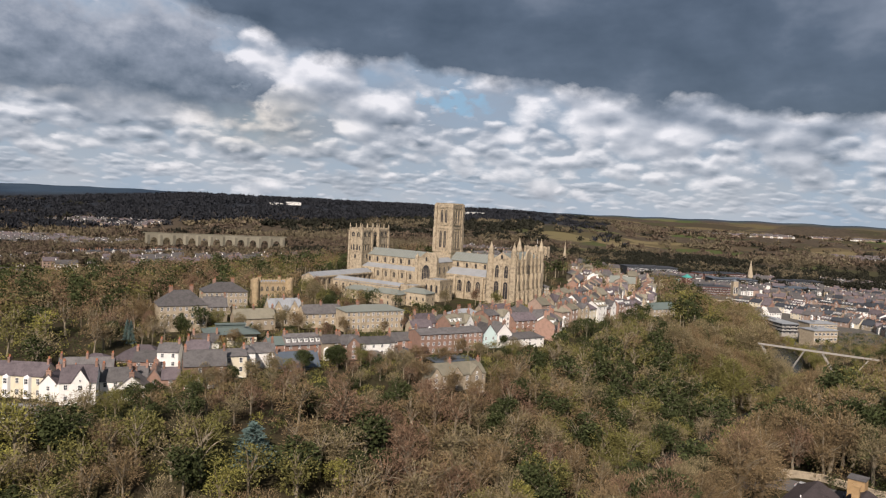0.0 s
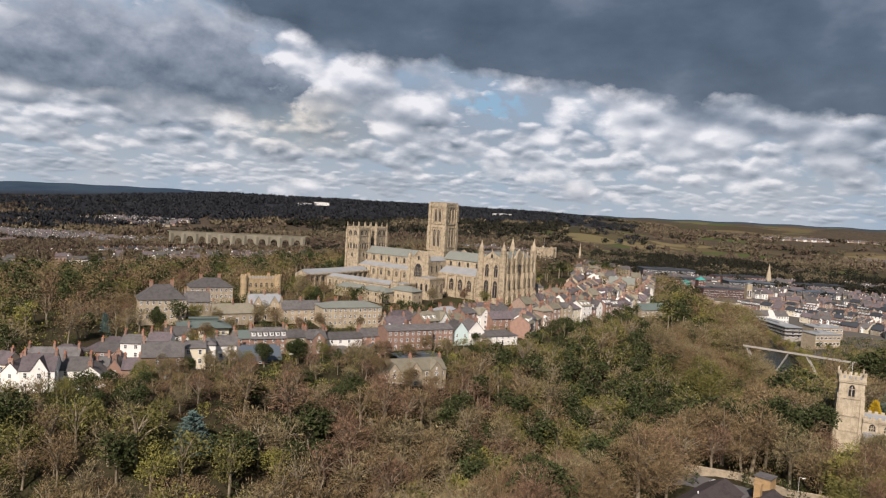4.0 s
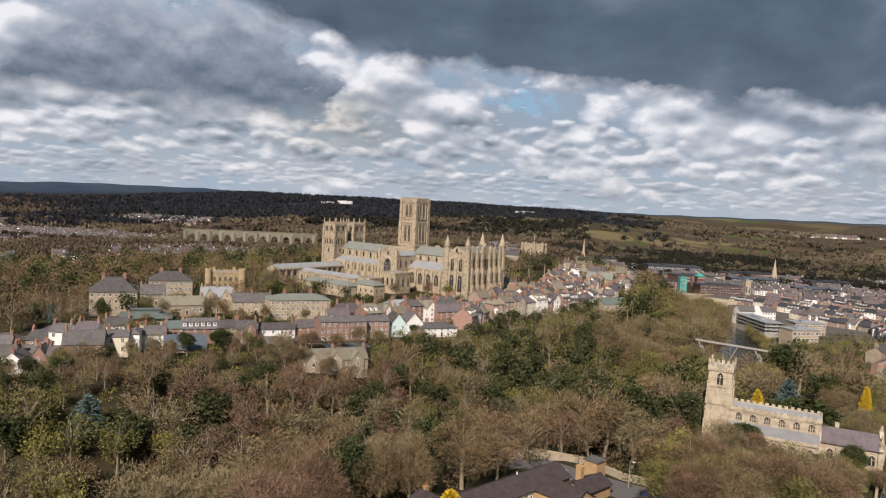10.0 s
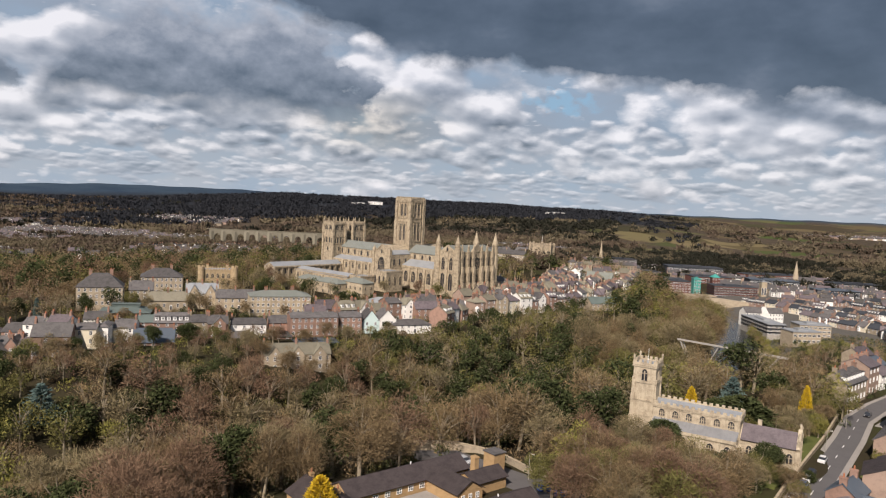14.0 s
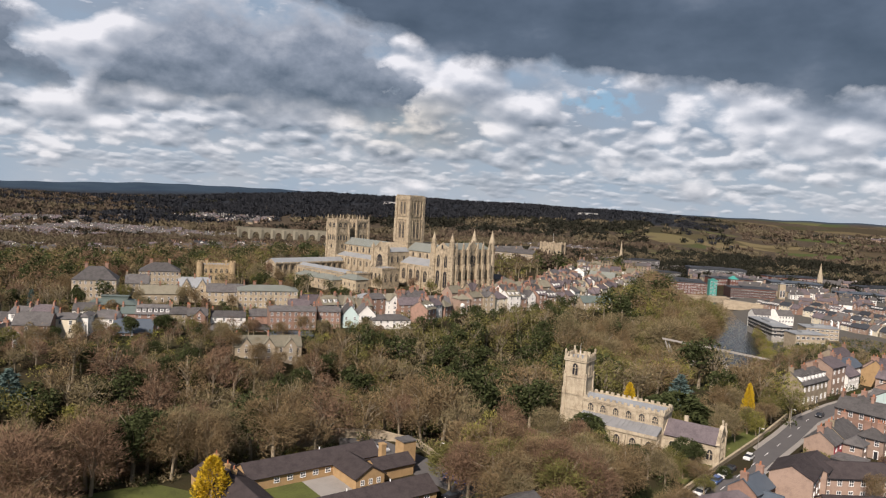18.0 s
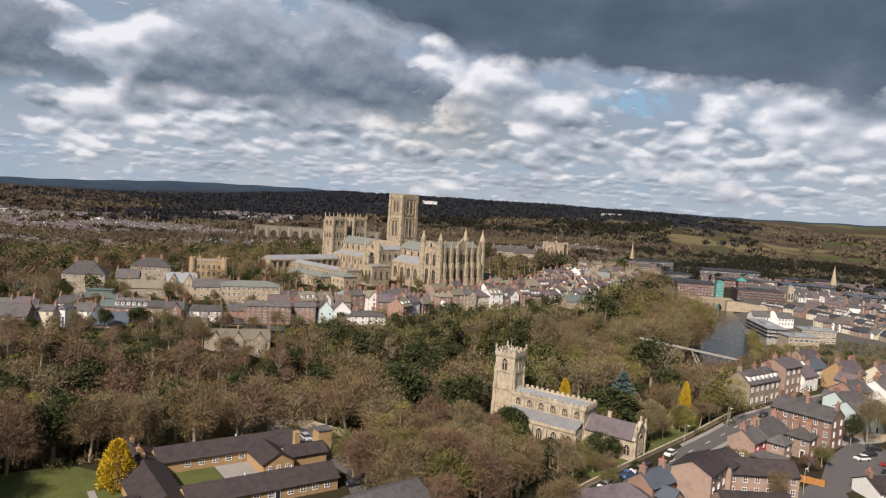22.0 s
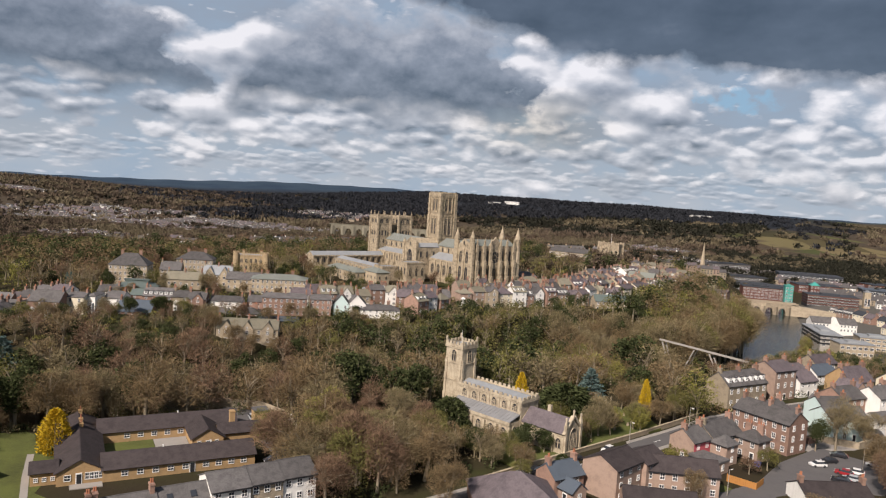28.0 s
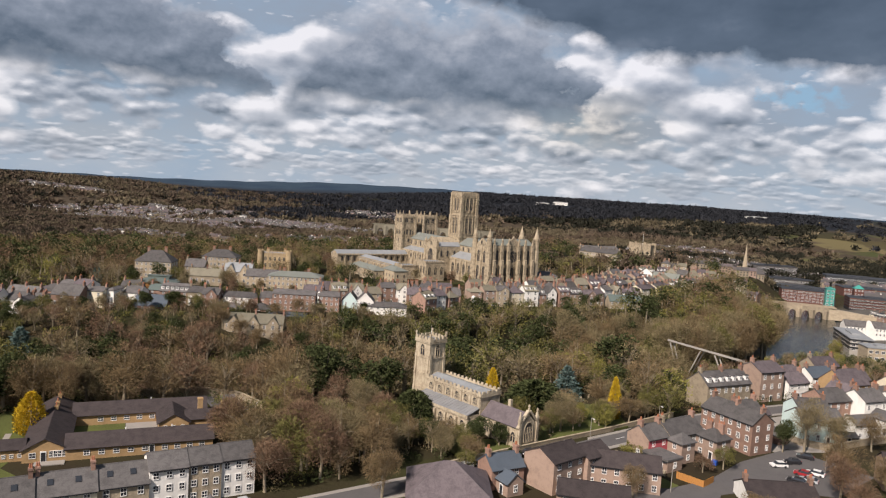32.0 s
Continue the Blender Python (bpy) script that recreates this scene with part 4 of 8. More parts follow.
    for i in range(3):
        lancet(h, 24, -42 + i * 5, 8, 2.0, 5.5, 90, 2)
        lancet(h, 13.5 + i * 4, -45, 9, 1.6, 5.0, 0)
        lancet(h, 4.2 + i * 3.3, -58, 6, 1.4, 3.6, 0)
    for x, y, s0, h0 in ((24.5, -70, 9, 12), (8, -78, 11, 10.5), (-16, -74, 12, 9.5)):
        b = part("priory_block", Shape().box(x - s0, y - 5, G, x + s0, y + 5, h0), "pale_stone", c, "pale stone priory building")
        part("roof", Shape().hipped(x - s0, y - 5, x + s0, y + 5, h0, h0 + 2.6), "lead_green", b)
        for i in range(4):
            for z in (4, 7.6):
                lancet(b, x - s0 + 2.2 + i * (2 * s0 - 4) / 3, y - 5, z, 1.1, 2.0, 0, 1, "pale_stone")
                if i < 2:
                    lancet(b, x + s0, y - 2.5 + i * 5, z, 1.1, 2.0, 90, 1, "pale_stone")


build_cathedral()


# ---- parish church ----
def build_church():
    m = pose(277.2, -199.3, 0, 0, 0, 10.6)
    c = thing("parish_church", m, "old sandstone parish church with a battlemented west tower", "church")
    g = 4.6
    st = "church_stone"

    def win(x, y, z, w, h, f, l, p=c):
        return lancet(p, x, y, z, w, h, f, l, st)

    t = part("tower", Shape().box(-0.1, -0.1, g, 6.4, 6.4, 15.5, 0, 0.97).box(0.1, 0.1, 15.5, 6.2, 6.2, 25.0), st, c, "square tower of pale squared stone")
    for z, a in ((11.2, 0.3), (15.4, 0.28), (20.2, 0.2), (24.6, 0.3)):
        part("string_course", Shape().box(-a + 0.1, -a + 0.1, z, 6.2 + a, 6.2 + a, z + 0.3), st, t)
    part("battlement", Shape().battlement(-0.15, -0.15, 6.45, 6.45, 25.0, 1.5, 1.3, 0.35), st, t)
    for x in (0.1, 6.2):
        for y in (0.1, 6.2):
            pinnacle(t, x, y, 25.2, 26.6, 27.9, 0.28, st, n=4)
            sx, sy = (-1 if x < 3 else 1), (-1 if y < 3 else 1)
            b, d = Shape(), Shape()
            for i, (z0, z1, k) in enumerate(((g, 11, 0.6), (11, 17, 0.42), (17, 21.5, 0.28))):
                b.box(min(x, x + sx * k), y - 0.45 * sy - 0.35, z0, max(x, x + sx * k), y - 0.45 * sy + 0.35, z1)
                d.box(x - 0.45 * sx - 0.35, min(y, y + sy * k), z0, x - 0.45 * sx + 0.35, max(y, y + sy * k), z1)
            part("buttress", b, st, t)
            part("buttress", d, st, t)
    part("flagpole", Shape().prism(3.1, 3.1, 25, 29.3, 0.06, 0.03, 6), "white_paint", t)
    part("tower_roof", Shape().box(0.4, 0.4, 25.0, 5.9, 5.9, 25.4), "lead", t)
    for x, y, f in ((3.15, 0.1, 0), (6.2, 3.15, 90), (3.15, 6.2, 180), (0.1, 3.15, 270)):
        win(x, y, 20.9, 1.5, 3.2, f, 2, t)
        win(x, y, 13.0, 0.6, 1.5, f, 1, t)
    n = part("nave", Shape().box(6.3, -0.6, g, 28.2, 6.9, 15.2), st, c)
    part("nave_roof", Shape().pitched(6.4, -0.3, 28, 6.6, 15.1, 16.1, 0, 0.2, ends=0), "lead", c, "pale blue-grey lead roof")
    s = Shape().battlement(6.3, -0.8, 28.4, 7.1, 15.1, 1.2, 1.5, 0.3)
    part("battlement", s, st, n)
    part("string_course", Shape().box(6.3, -0.85, 14.7, 28.45, -0.6, 15.0).box(28.2, -0.85, 14.7, 28.45, 7.1, 15.0), st, n)
    for i in range(6):
        win(8.6 + i * 3.5, -0.6, 12.5, 1.5, 1.9, 0, 3, n)
        part("pier", Shape().box(8.6 + i * 3.5 + 1.5, -0.85, 11.9, 8.6 + i * 3.5 + 2.0, -0.58, 15.2), st, n)
    a = part("south_aisle", Shape().box(6.6, -5.0, g, 28.0, -0.62, 10.3), st, c)
    part("aisle_roof", Shape().slab((6.6, -5.2, 10.45), (28.1, -5.2, 10.45), (28.1, -0.63, 11.8), (6.6, -0.63, 11.8), -0.2), "lead_dull", c, "dull grey lead roof")
    tagged(part("roof_seams", roof_rolls(Shape(), 7, 27.8, -5.2, 10.45, -0.63, 11.8, 1.1), "lead_dull", c), kind="stuff")
    part("parapet", Shape().box(6.6, -5.35, 9.8, 28.2, -4.9, 10.65), st, a)
    for i in range(5):
        win(9.4 + i * 4.2, -5.0, 6.0, 1.7, 3.0, 0, 3, a)
        part("pier", Shape().box(11.2 + i * 4.2, -5.7, g, 11.8 + i * 4.2, -5.0, 9.4), st, a)
    win(28.0, -2.9, 6.2, 1.8, 3.0, 90, 3, a)
    h = part("chancel", Shape().box(28.2, -0.2, g, 42.0, 6.4, 10.4).gable(28.2, -0.2, 42.0, 6.4, 10.4, 13.4), st, c)
    part("chancel_roof", Shape().pitched(28.5, -0.2, 41.4, 6.4, 10.5, 13.6, 0.35, 0.22, ends=0), "slate_purple", c, "purple-grey slate roof")
    part("gable_coping", Shape().slab((41.3, -0.7, 10.2), (42.2, -0.7, 10.2), (42.2, 3.1, 14.3), (41.3, 3.1, 14.3), -0.5).slab((42.2, 6.9, 10.2), (41.3, 6.9, 10.2), (41.3, 3.1, 14.3), (42.2, 3.1, 14.3), -0.5), st, h)
    for i in range(4):
        win(30.6 + i * 3.1, -0.2, 6.4, 1.4, 2.6, 0, 2, h)
        part("pier", Shape().box(31.9 + i * 3.1, -0.8, g, 32.4 + i * 3.1, -0.2, 9.6), st, h)
    win(42.0, 3.1, 6.4, 3.2, 5.0, 90, 5, h)
    for y in (-0.2, 6.4):
        pinnacle(h, 41.9, y, g, 12.0, 14.8, 0.55, st, n=4)
    pinnacle(h, 41.8, 3.1, 13.8, 14.6, 16.2, 0.25, st, n=4)
    part("vestry", Shape().box(30, 6.4, g, 36, 10, 8.4).gable(30, 6.4, 36, 10, 8.4, 10.4), st, c)
    part("vestry_chimney", Shape().box(31.5, 6.6, 10, 32.5, 7.4, 14.2), st, c)


build_church()


# ---- houses ----
def window_shape(w, h):
    """A sash window facing -y: a white frame proud of the wall, with glazing bars and a sill, and dark panes set back in it."""
    xs = [-w / 2, -w / 2 + 0.08, -0.025, 0.025, w / 2 - 0.08, w / 2]
    zs = [0, 0.13, h / 2 - 0.035, h / 2 + 0.035, h - 0.09, h]
    s = Shape()
    at = {}

    def v(i, y, k):
        if (i, y, k) not in at:
            at[i, y, k] = len(s.v)
            s.v.append(Vector((xs[i], y, zs[k])))
        return at[i, y, k]

    def quad(m, *c):
        s.f.append(tuple(v(*q) for q in c))
        s.m.append(m)

    deep = -0.03
    for i in range(5):
        for k in range(5):
            hole = i in (1, 3) and k in (1, 3)
            y = deep if hole else -0.12
            quad(1 if hole else 0, (i, y, k), (i + 1, y, k), (i + 1, y, k + 1), (i, y, k + 1))
            if hole:
                for p, q in (((i, k), (i + 1, k)), ((i + 1, k), (i + 1, k + 1)), ((i + 1, k + 1), (i, k + 1)), ((i, k + 1), (i, k))):
                    quad(0, (p[0], -0.12, p[1]), (q[0], -0.12, q[1]), (q[0], deep, q[1]), (p[0], deep, p[1]))
    for i in range(5):
        quad(0, (i, -0.12, 0), (i, 0.02, 0), (i + 1, 0.02, 0), (i + 1, -0.12, 0))
        quad(0, (i, -0.12, 5), (i + 1, -0.12, 5), (i + 1, 0.02, 5), (i, 0.02, 5))
        quad(0, (0, -0.12, i), (0, -0.12, i + 1), (0, 0.02, i + 1), (0, 0.02, i))
        quad(0, (5, -0.12, i), (5, 0.02, i), (5, 0.02, i + 1), (5, -0.12, i + 1))
    return s


FAR = []   # while this holds a list, windows are gathered in it instead of standing singly
FOOT = []  # where trees may not stand: x, y, radius


def window(parent, x, y, z, facing, w=1.1, h=1.7, frame="white_paint"):
    if FAR:
        FAR[-1].append((pose(x, y, z, 0, 0, facing), w, h))
        return None
    ob = new("window", shared(("window", w, h, frame), lambda: window_shape(w, h), [frame, "pane"]))
    ob.parent = parent
    ob.matrix_basis = pose(x, y, z, 0, 0, facing)
    return ob


def door(parent, x, y, z, facing, mat="dark_paint"):
    if FAR:
        return None
    s = lambda: Shape().box(-0.6, -0.12, 0, 0.6, 0.02, 2.3, 0).box(-0.45, -0.15, 0.02, 0.45, -0.1, 2.05, 1)
    ob = new("door", shared(("door", mat), s, ["white_paint", mat]))
    ob.parent = parent
    ob.matrix_basis = pose(x, y, z, 0, 0, facing)
    return ob


def chimney(parent, x, y, z0, z1, w=1.0, d=0.7, mat="brick", pots=2):
    o = part("chimney", Shape().box(x - w / 2, y - d / 2, z0, x + w / 2, y + d / 2, z1).box(x - w / 2 - 0.1, y - d / 2 - 0.1, z1 - 0.35, x + w / 2 + 0.1, y + d / 2 + 0.1, z1 - 0.12), mat, parent)
    if FAR:
        return o
    for i in range(pots):
        part("chimney_pot", Shape().prism(x + (i - (pots - 1) / 2) * w * 0.42, y, z1, z1 + 0.75, 0.17, 0.13, 8), "pot", o)
    return o


def house(x, y, z, L, D, he, hr, rot, roof, wall, slates, floors, style, label, chim="brick", end_windows=True, base=6.0, category="house", cols=None):
    """A house at its middle: length L along its ridge, depth D, eaves and ridge heights; its front looks to -y."""
    h = thing("house", pose(x, y, z, 0, 0, rot), label, category)
    FOOT.append((x, y, max(L, D) * 0.62))
    far = y > 60 and x > -20
    if far:
        FAR.append([])
    a, b = L / 2, D / 2
    s = Shape().box(-a, -b, -base, a, b, he)
    if roof == "gable":
        s.gable(-a, -b, a, b, he, hr - 0.1)
    part("wall", s, wall, h)
    r = Shape()
    if roof == "gable":
        r.pitched(-a, -b, a, b, he + 0.05, hr, 0.35, 0.16)
        r.box(-a - 0.2, -0.12, hr + 0.02, a + 0.2, 0.12, hr + 0.22)
    elif roof == "hip":
        r.hipped(-a, -b, a, b, he + 0.02, hr)
    else:
        r.box(-a - 0.15, -b - 0.15, he + 0.01, a + 0.15, b + 0.15, he + 0.5)
    roof_ob = part("roof", r, slates, h)
    if x > 200:
        part("gutter", Shape().box(-a, -b - 0.45, he - 0.32, a, -b - 0.3, he - 0.18).box(-a, -b - 0.04, he - 0.3, a, -b - 0.01, he - 0.05), "dark_paint", h)
    fh = he / floors
    n = cols or max(1, int(L / (2.5 if style == "flat" else 3.1)))
    for f in range(floors):
        wh = min(1.75, fh * 0.56)
        for i in range(n):
            xx = -a + L * (i + 0.5) / n
            if f == 0 and i == n // 2 and style != "flat":
                door(h, xx, -b, 0.02, 0)
            elif not (style == "bays" and i % 2 == 0 and f < floors):
                window(h, xx, -b, fh * f + fh * 0.28, 0, 1.1, round(wh, 1))
        if end_windows:
            m = max(1, int(D / 4))
            for i in range(m):
                yy = -b + D * (i + 0.5) / m
                window(h, a, yy, fh * f + fh * 0.28, 90, 1.0, round(wh, 1))
    if style == "bays":
        for i in range(0, n, 2):
            xx = -a + L * (i + 0.5) / n
            t = min(he - 0.4, fh * 2)
            bay = part("bay_window", Shape().solid([(xx - 1.3, -b, 0), (xx - 0.8, -b - 0.9, 0), (xx + 0.8, -b - 0.9, 0), (xx + 1.3, -b, 0), (xx - 1.3, -b, t), (xx - 0.8, -b - 0.9, t), (xx + 0.8, -b - 0.9, t), (xx + 1.3, -b, t), (xx, -b, t + 0.7)],
                                                   [(0, 1, 5, 4), (1, 2, 6, 5), (2, 3, 7, 6), (4, 5, 8), (5, 6, 8), (6, 7, 8)]), "white_paint", h)
            for f in range(2):
                window(bay, xx, -b - 0.9, fh * f + fh * 0.28, 0, 1.2, round(min(1.75, fh * 0.56), 1))
    if style == "dormers" and roof == "gable":
        k = max(2, int(L / 2.4))
        for i in range(k):
            xx = -a + L * (i + 0.5) / k
            zz = he + (hr - he) * 0.32
            d = part("dormer", Shape().box(xx - 0.75, -b * 0.82, zz - 0.3, xx + 0.75, -b * 0.25, zz + 1.3), "white_paint", h)
            window(d, xx, -b * 0.82, zz + 0.05, 0, 1.0, 1.0)
            part("dormer_roof", Shape().box(xx - 0.9, -b * 0.86, zz + 1.3, xx + 0.9, -b * 0.2, zz + 1.45), slates, d)
    if style == "ends":
        k = max(1, int(L / 8))
        for i in range(k):
            xx = -a + L * (i + 0.5) / k + (0.8 if k == 1 else 0)
            w = min(2.6, L / k * 0.36)
            g = part("front_gable", Shape().box(xx - w, -b - 0.7, -base, xx + w, -b + 0.02, he).gable(xx - w, -b - 0.7, xx + w, -0.1, he, he + (hr - he) * 0.9, "y"), wall, h)
            part("gable_roof", Shape().pitched(xx - w, -b - 0.7, xx + w, -0.1, he + 0.03, he + (hr - he) * 0.93, 0.25, 0.14, "y"), slates, g)
            for f in range(floors):
                window(g, xx, -b - 0.7, fh * f + fh * 0.28, 0, 1.3, round(min(1.75, fh * 0.56), 1))
            window(g, xx, -b - 0.7, he + 0.15, 0, 0.7, 0.9)
    if chim and roof != "flat":
        top = hr + 1.5
        k = 2 if L < 16 else 3
        if roof == "gable":
            for i in range(k):
                xx = -a + 0.55 + (L - 1.1) * i / (k - 1)
                chimney(h, xx, 0, hr - 1.4, top, 0.75, 1.5, chim if wall not in ("pale_stone", "rubble") or i else "rubble", 2)
        elif hr - he > 2:
            chimney(h, -a * 0.45, 0, hr - 1.8, top, 1.6, 0.8, chim, 3)
            chimney(h, a * 0.45, b * 0.3, hr - 1.8, top, 1.6, 0.8, chim, 3)
    if far:
        panes(h, FAR.pop())
    return h


def panes(h, found):
    """The windows of a far-off house, joined, each a framed pane."""
    s = Shape()
    for m, w, t in found:
        for x0, z0, x1, z1, y, k in ((-w / 2 - 0.1, -0.1, w / 2 + 0.1, t + 0.1, -0.06, 0), (-w / 2 + 0.08, 0.08, -0.05, t - 0.08, -0.1, 1), (0.05, 0.08, w / 2 - 0.08, t - 0.08, -0.1, 1)):
            s.solid([m @ Vector(c) for c in ((x0, y, z0), (x1, y, z0), (x1, y, z1), (x0, y, z1))], [(0, 1, 2, 3)], k)
    if found:
        tagged(part("glazing", s, ["white_paint", "pane"], h), kind="stuff")


# houses on the neck of land beyond the gorge
house(53.7, -303.3, -3.0, 10.6, 9.0, 7.2, 11.7, 50, "gable", "render_white", "slate_purple", 2, "ends", "white-rendered house with twin front gables")
house(33.2, -288.6, -2.0, 17.7, 9.0, 3.4, 7.8, 50, "gable", "brick", "slate", 2, "side", "brick house with a slate roof")
house(56.2, -292.0, -3.0, 9.3, 8.0, 5.9, 9.5, 50, "gable", "render_white", "slate", 2, "side", "white-rendered house with a slate roof")
house(61.9, -289.8, -4.0, 10.0, 9.9, 4.9, 9.1, -40, "gable", "render_white", "slate", 2, "side", "white-rendered house with its gable to the river")
house(55.1, -283.5, -3.0, 7.0, 8.0, 5.3, 8.3, 50, "gable", "render_white", "slate", 2, "side", "white-rendered cottage under grey slates")
house(59.7, -280.0, -3.0, 9.0, 4.8, 5.0, 8.6, -40, "gable", "brick", "slate", 2, "side", "red-brick house with its gable to the river")
house(63.6, -276.2, -3.0, 6.0, 8.0, 5.0, 8.2, 50, "gable", "brick", "slate_purple", 2, "side", "red-brick house with white bay windows")
house(75.4, -271.9, -2.0, 13.8, 10.0, 10.1, 14.5, 55, "gable", "brick", "slate", 3, "bays", "tall red-brick house with bay windows")
house(75.9, -259.5, 0.0, 7.9, 10.0, 9.6, 11.3, 55, "gable", "render_cream", "slate", 3, "side", "tall cream-rendered town house with sash windows")
house(75.9, -252.6, 0.0, 3.6, 10.0, 10.0, 11.2, 55, "hip", "render_white", "slate", 3, "bays", "white town house with a round bay")
house(72.2, -242.4, 0.0, 8.3, 10.0, 7.9, 10.7, 55, "gable", "render_white", "slate", 3, "bays", "white town house with painted bays and dormers")
house(33.6, -237.7, 2.0, 10.3, 8.0, 3.1, 6.1, 58, "gable", "render_white", "slate", 2, "side", "white-rendered house behind the street")
house(83.5, -236.0, -2.0, 15.9, 12.0, 5.3, 10.0, 58, "gable", "brick", "blue_slate", 2, "side", "long brick hall under a blue-grey roof")
house(67.4, -230.1, 2.0, 8.8, 10.0, 6.3, 8.7, 60, "gable", "brick", "copper", 3, "side", "brick house with a green copper mansard")
house(72.7, -222.6, 2.0, 14.4, 11.0, 6.3, 9.8, 60, "gable", "brick", "slate", 3, "dormers", "red-brick block with a row of white dormers")
house(80.0, -214.1, 2.0, 7.9, 10.0, 6.8, 9.2, 60, "gable", "rubble", "slate", 3, "bays", "stone and brick house with a tall bay")
house(85.0, -207.9, 2.0, 8.5, 10.0, 6.3, 9.2, 60, "gable", "brick", "slate", 3, "ends", "red-brick house with a front gable")
house(88.2, -194.5, 2.0, 15.2, 10.0, 5.2, 7.2, 60, "gable", "render_white", "slate", 2, "side", "white-rendered house with slate roof")
house(89.7, -199.4, -1.0, 15.9, 12.0, 2.4, 6.1, 60, "hip", "brick", "slate", 1, "side", "low dark-roofed building among trees")
house(90.0, -178.4, 2.0, 10.9, 10.0, 4.6, 7.3, 60, "gable", "brick", "slate", 2, "side", "brown-brick house with slate roof")
house(99.8, -187.1, 0.0, 12.0, 12.0, 2.9, 5.2, 60, "hip", "brick", "slate", 1, "side", "pavilion with a dark pyramid roof")
house(104.4, -170.9, 2.0, 21.6, 11.0, 8.6, 10.3, 62, "gable", "brick", "slate", 3, "flat", "long three-storey red-brick range with white sashes")
house(109.8, -153.9, 2.0, 10.4, 11.0, 8.0, 9.9, 62, "gable", "brick", "slate", 3, "flat", "bright red-brick house with white sashes")
house(113.3, -143.9, 2.0, 10.0, 8.1, 5.8, 10.8, -28, "gable", "render_blue", "slate", 2, "side", "pale blue-rendered house with its gable to the gardens")
house(117.0, -136.9, 2.0, 10.0, 8.9, 6.1, 10.9, -28, "gable", "render_white", "slate", 2, "side", "white-rendered house with its gable to the gardens")
house(124.7, -127.6, 2.0, 19.8, 9.0, 4.1, 6.3, 62, "hip", "render_white", "slate", 2, "side", "low white-rendered house with a hipped slate roof")
house(129.6, -199.4, -8.0, 26.8, 11.0, 9.9, 13.5, 62, "gable", "rubble", "stone_slate", 3, "ends", "large gabled stone house among bare trees")
house(-8.2, -218.0, 4.0, 21.3, 14.0, 10.0, 16.5, 62, "hip", "rubble", "slate", 3, "flat", "big weathered stone house with many chimneys")
house(-32.9, -172.0, 4.0, 22.5, 14.0, 10.2, 14.8, 62, "hip", "rubble", "slate", 3, "flat", "square stone house with a hipped roof")
house(-17.0, -192.0, 4.0, 12.4, 9.0, 5.6, 10.1, 62, "gable", "rubble", "slate", 2, "side", "small stone house beside a courtyard")
house(12.8, -192.7, 3.0, 19.6, 9.0, 4.7, 8.7, 62, "gable", "rubble", "stone_slate", 1, "side", "low stone hall with a stone-slate roof")
house(13.2, -173.3, 3.0, 16.5, 10.0, 7.2, 12.2, 62, "gable", "pale_stone", "lead", 2, "ends", "pale stone range with a pediment")
house(28.7, -162.8, 3.0, 20.3, 10.0, 6.2, 10.0, 62, "gable", "pale_stone", "slate", 2, "side", "pale stone college range")
house(51.0, -150.5, 3.0, 31.0, 14.0, 9.3, 11.7, 62, "hip", "pale_stone", "lead_green", 3, "flat", "broad stone college block with a flat green roof")
house(76.8, -140.4, 3.0, 11.4, 9.0, 5.1, 9.2, 62, "gable", "brick", "slate_purple", 2, "side", "brick house with a purple slate roof")
house(83.0, -131.7, 3.0, 10.8, 9.0, 4.9, 8.5, 62, "gable", "rubble", "slate", 2, "side", "rubble stone house by the close")
house(76.1, -99.8, 3.0, 16.9, 10.0, 4.9, 7.9, 62, "hip", "pale_stone", "lead", 2, "flat", "stone house with a pale flat roof")
house(100.5, -107.5, 3.0, 15.3, 9.0, 5.9, 9.6, 66, "gable", "brick", "slate", 2, "side", "red-brick house with slate roof")
house(109.9, -99.9, 3.0, 14.6, 9.0, 6.5, 9.9, 66, "gable", "brick", "slate_purple", 3, "side", "red-brick house with a purple slate roof")
house(113.6, -83.5, 3.0, 13.9, 9.0, 6.7, 10.3, 66, "gable", "brick", "slate", 3, "ends", "red-brick house with a front gable")
house(75.6, -67.6, 3.0, 19.2, 9.0, 3.6, 7.3, 66, "gable", "rubble", "slate_purple", 2, "side", "stone house with a purple slate roof")


# white houses and a terrace further along the neck of land
house(44.6, -306.9, -3.0, 9.0, 5.6, 5.4, 8.6, -50, "gable", "render_white", "slate_purple", 2, "side", "narrow white-rendered house with its gable to the river")
house(48.9, -303.6, -3.0, 9.0, 5.6, 5.4, 8.6, -50, "gable", "render_white", "slate_purple", 2, "side", "narrow white-rendered house with its gable to the river")
house(30.0, -313.5, -3.0, 27.0, 9.0, 7.4, 10.8, 33, "gable", "render_cream", "slate_purple", 2, "bays", "cream-rendered terrace with white bay windows")
house(57.5, -326.5, -6.0, 20.0, 9.0, 5.0, 7.4, 40, "gable", "render_white", "lead_dull", 1, "flat", "low white building under a grey metal roof", chim="")


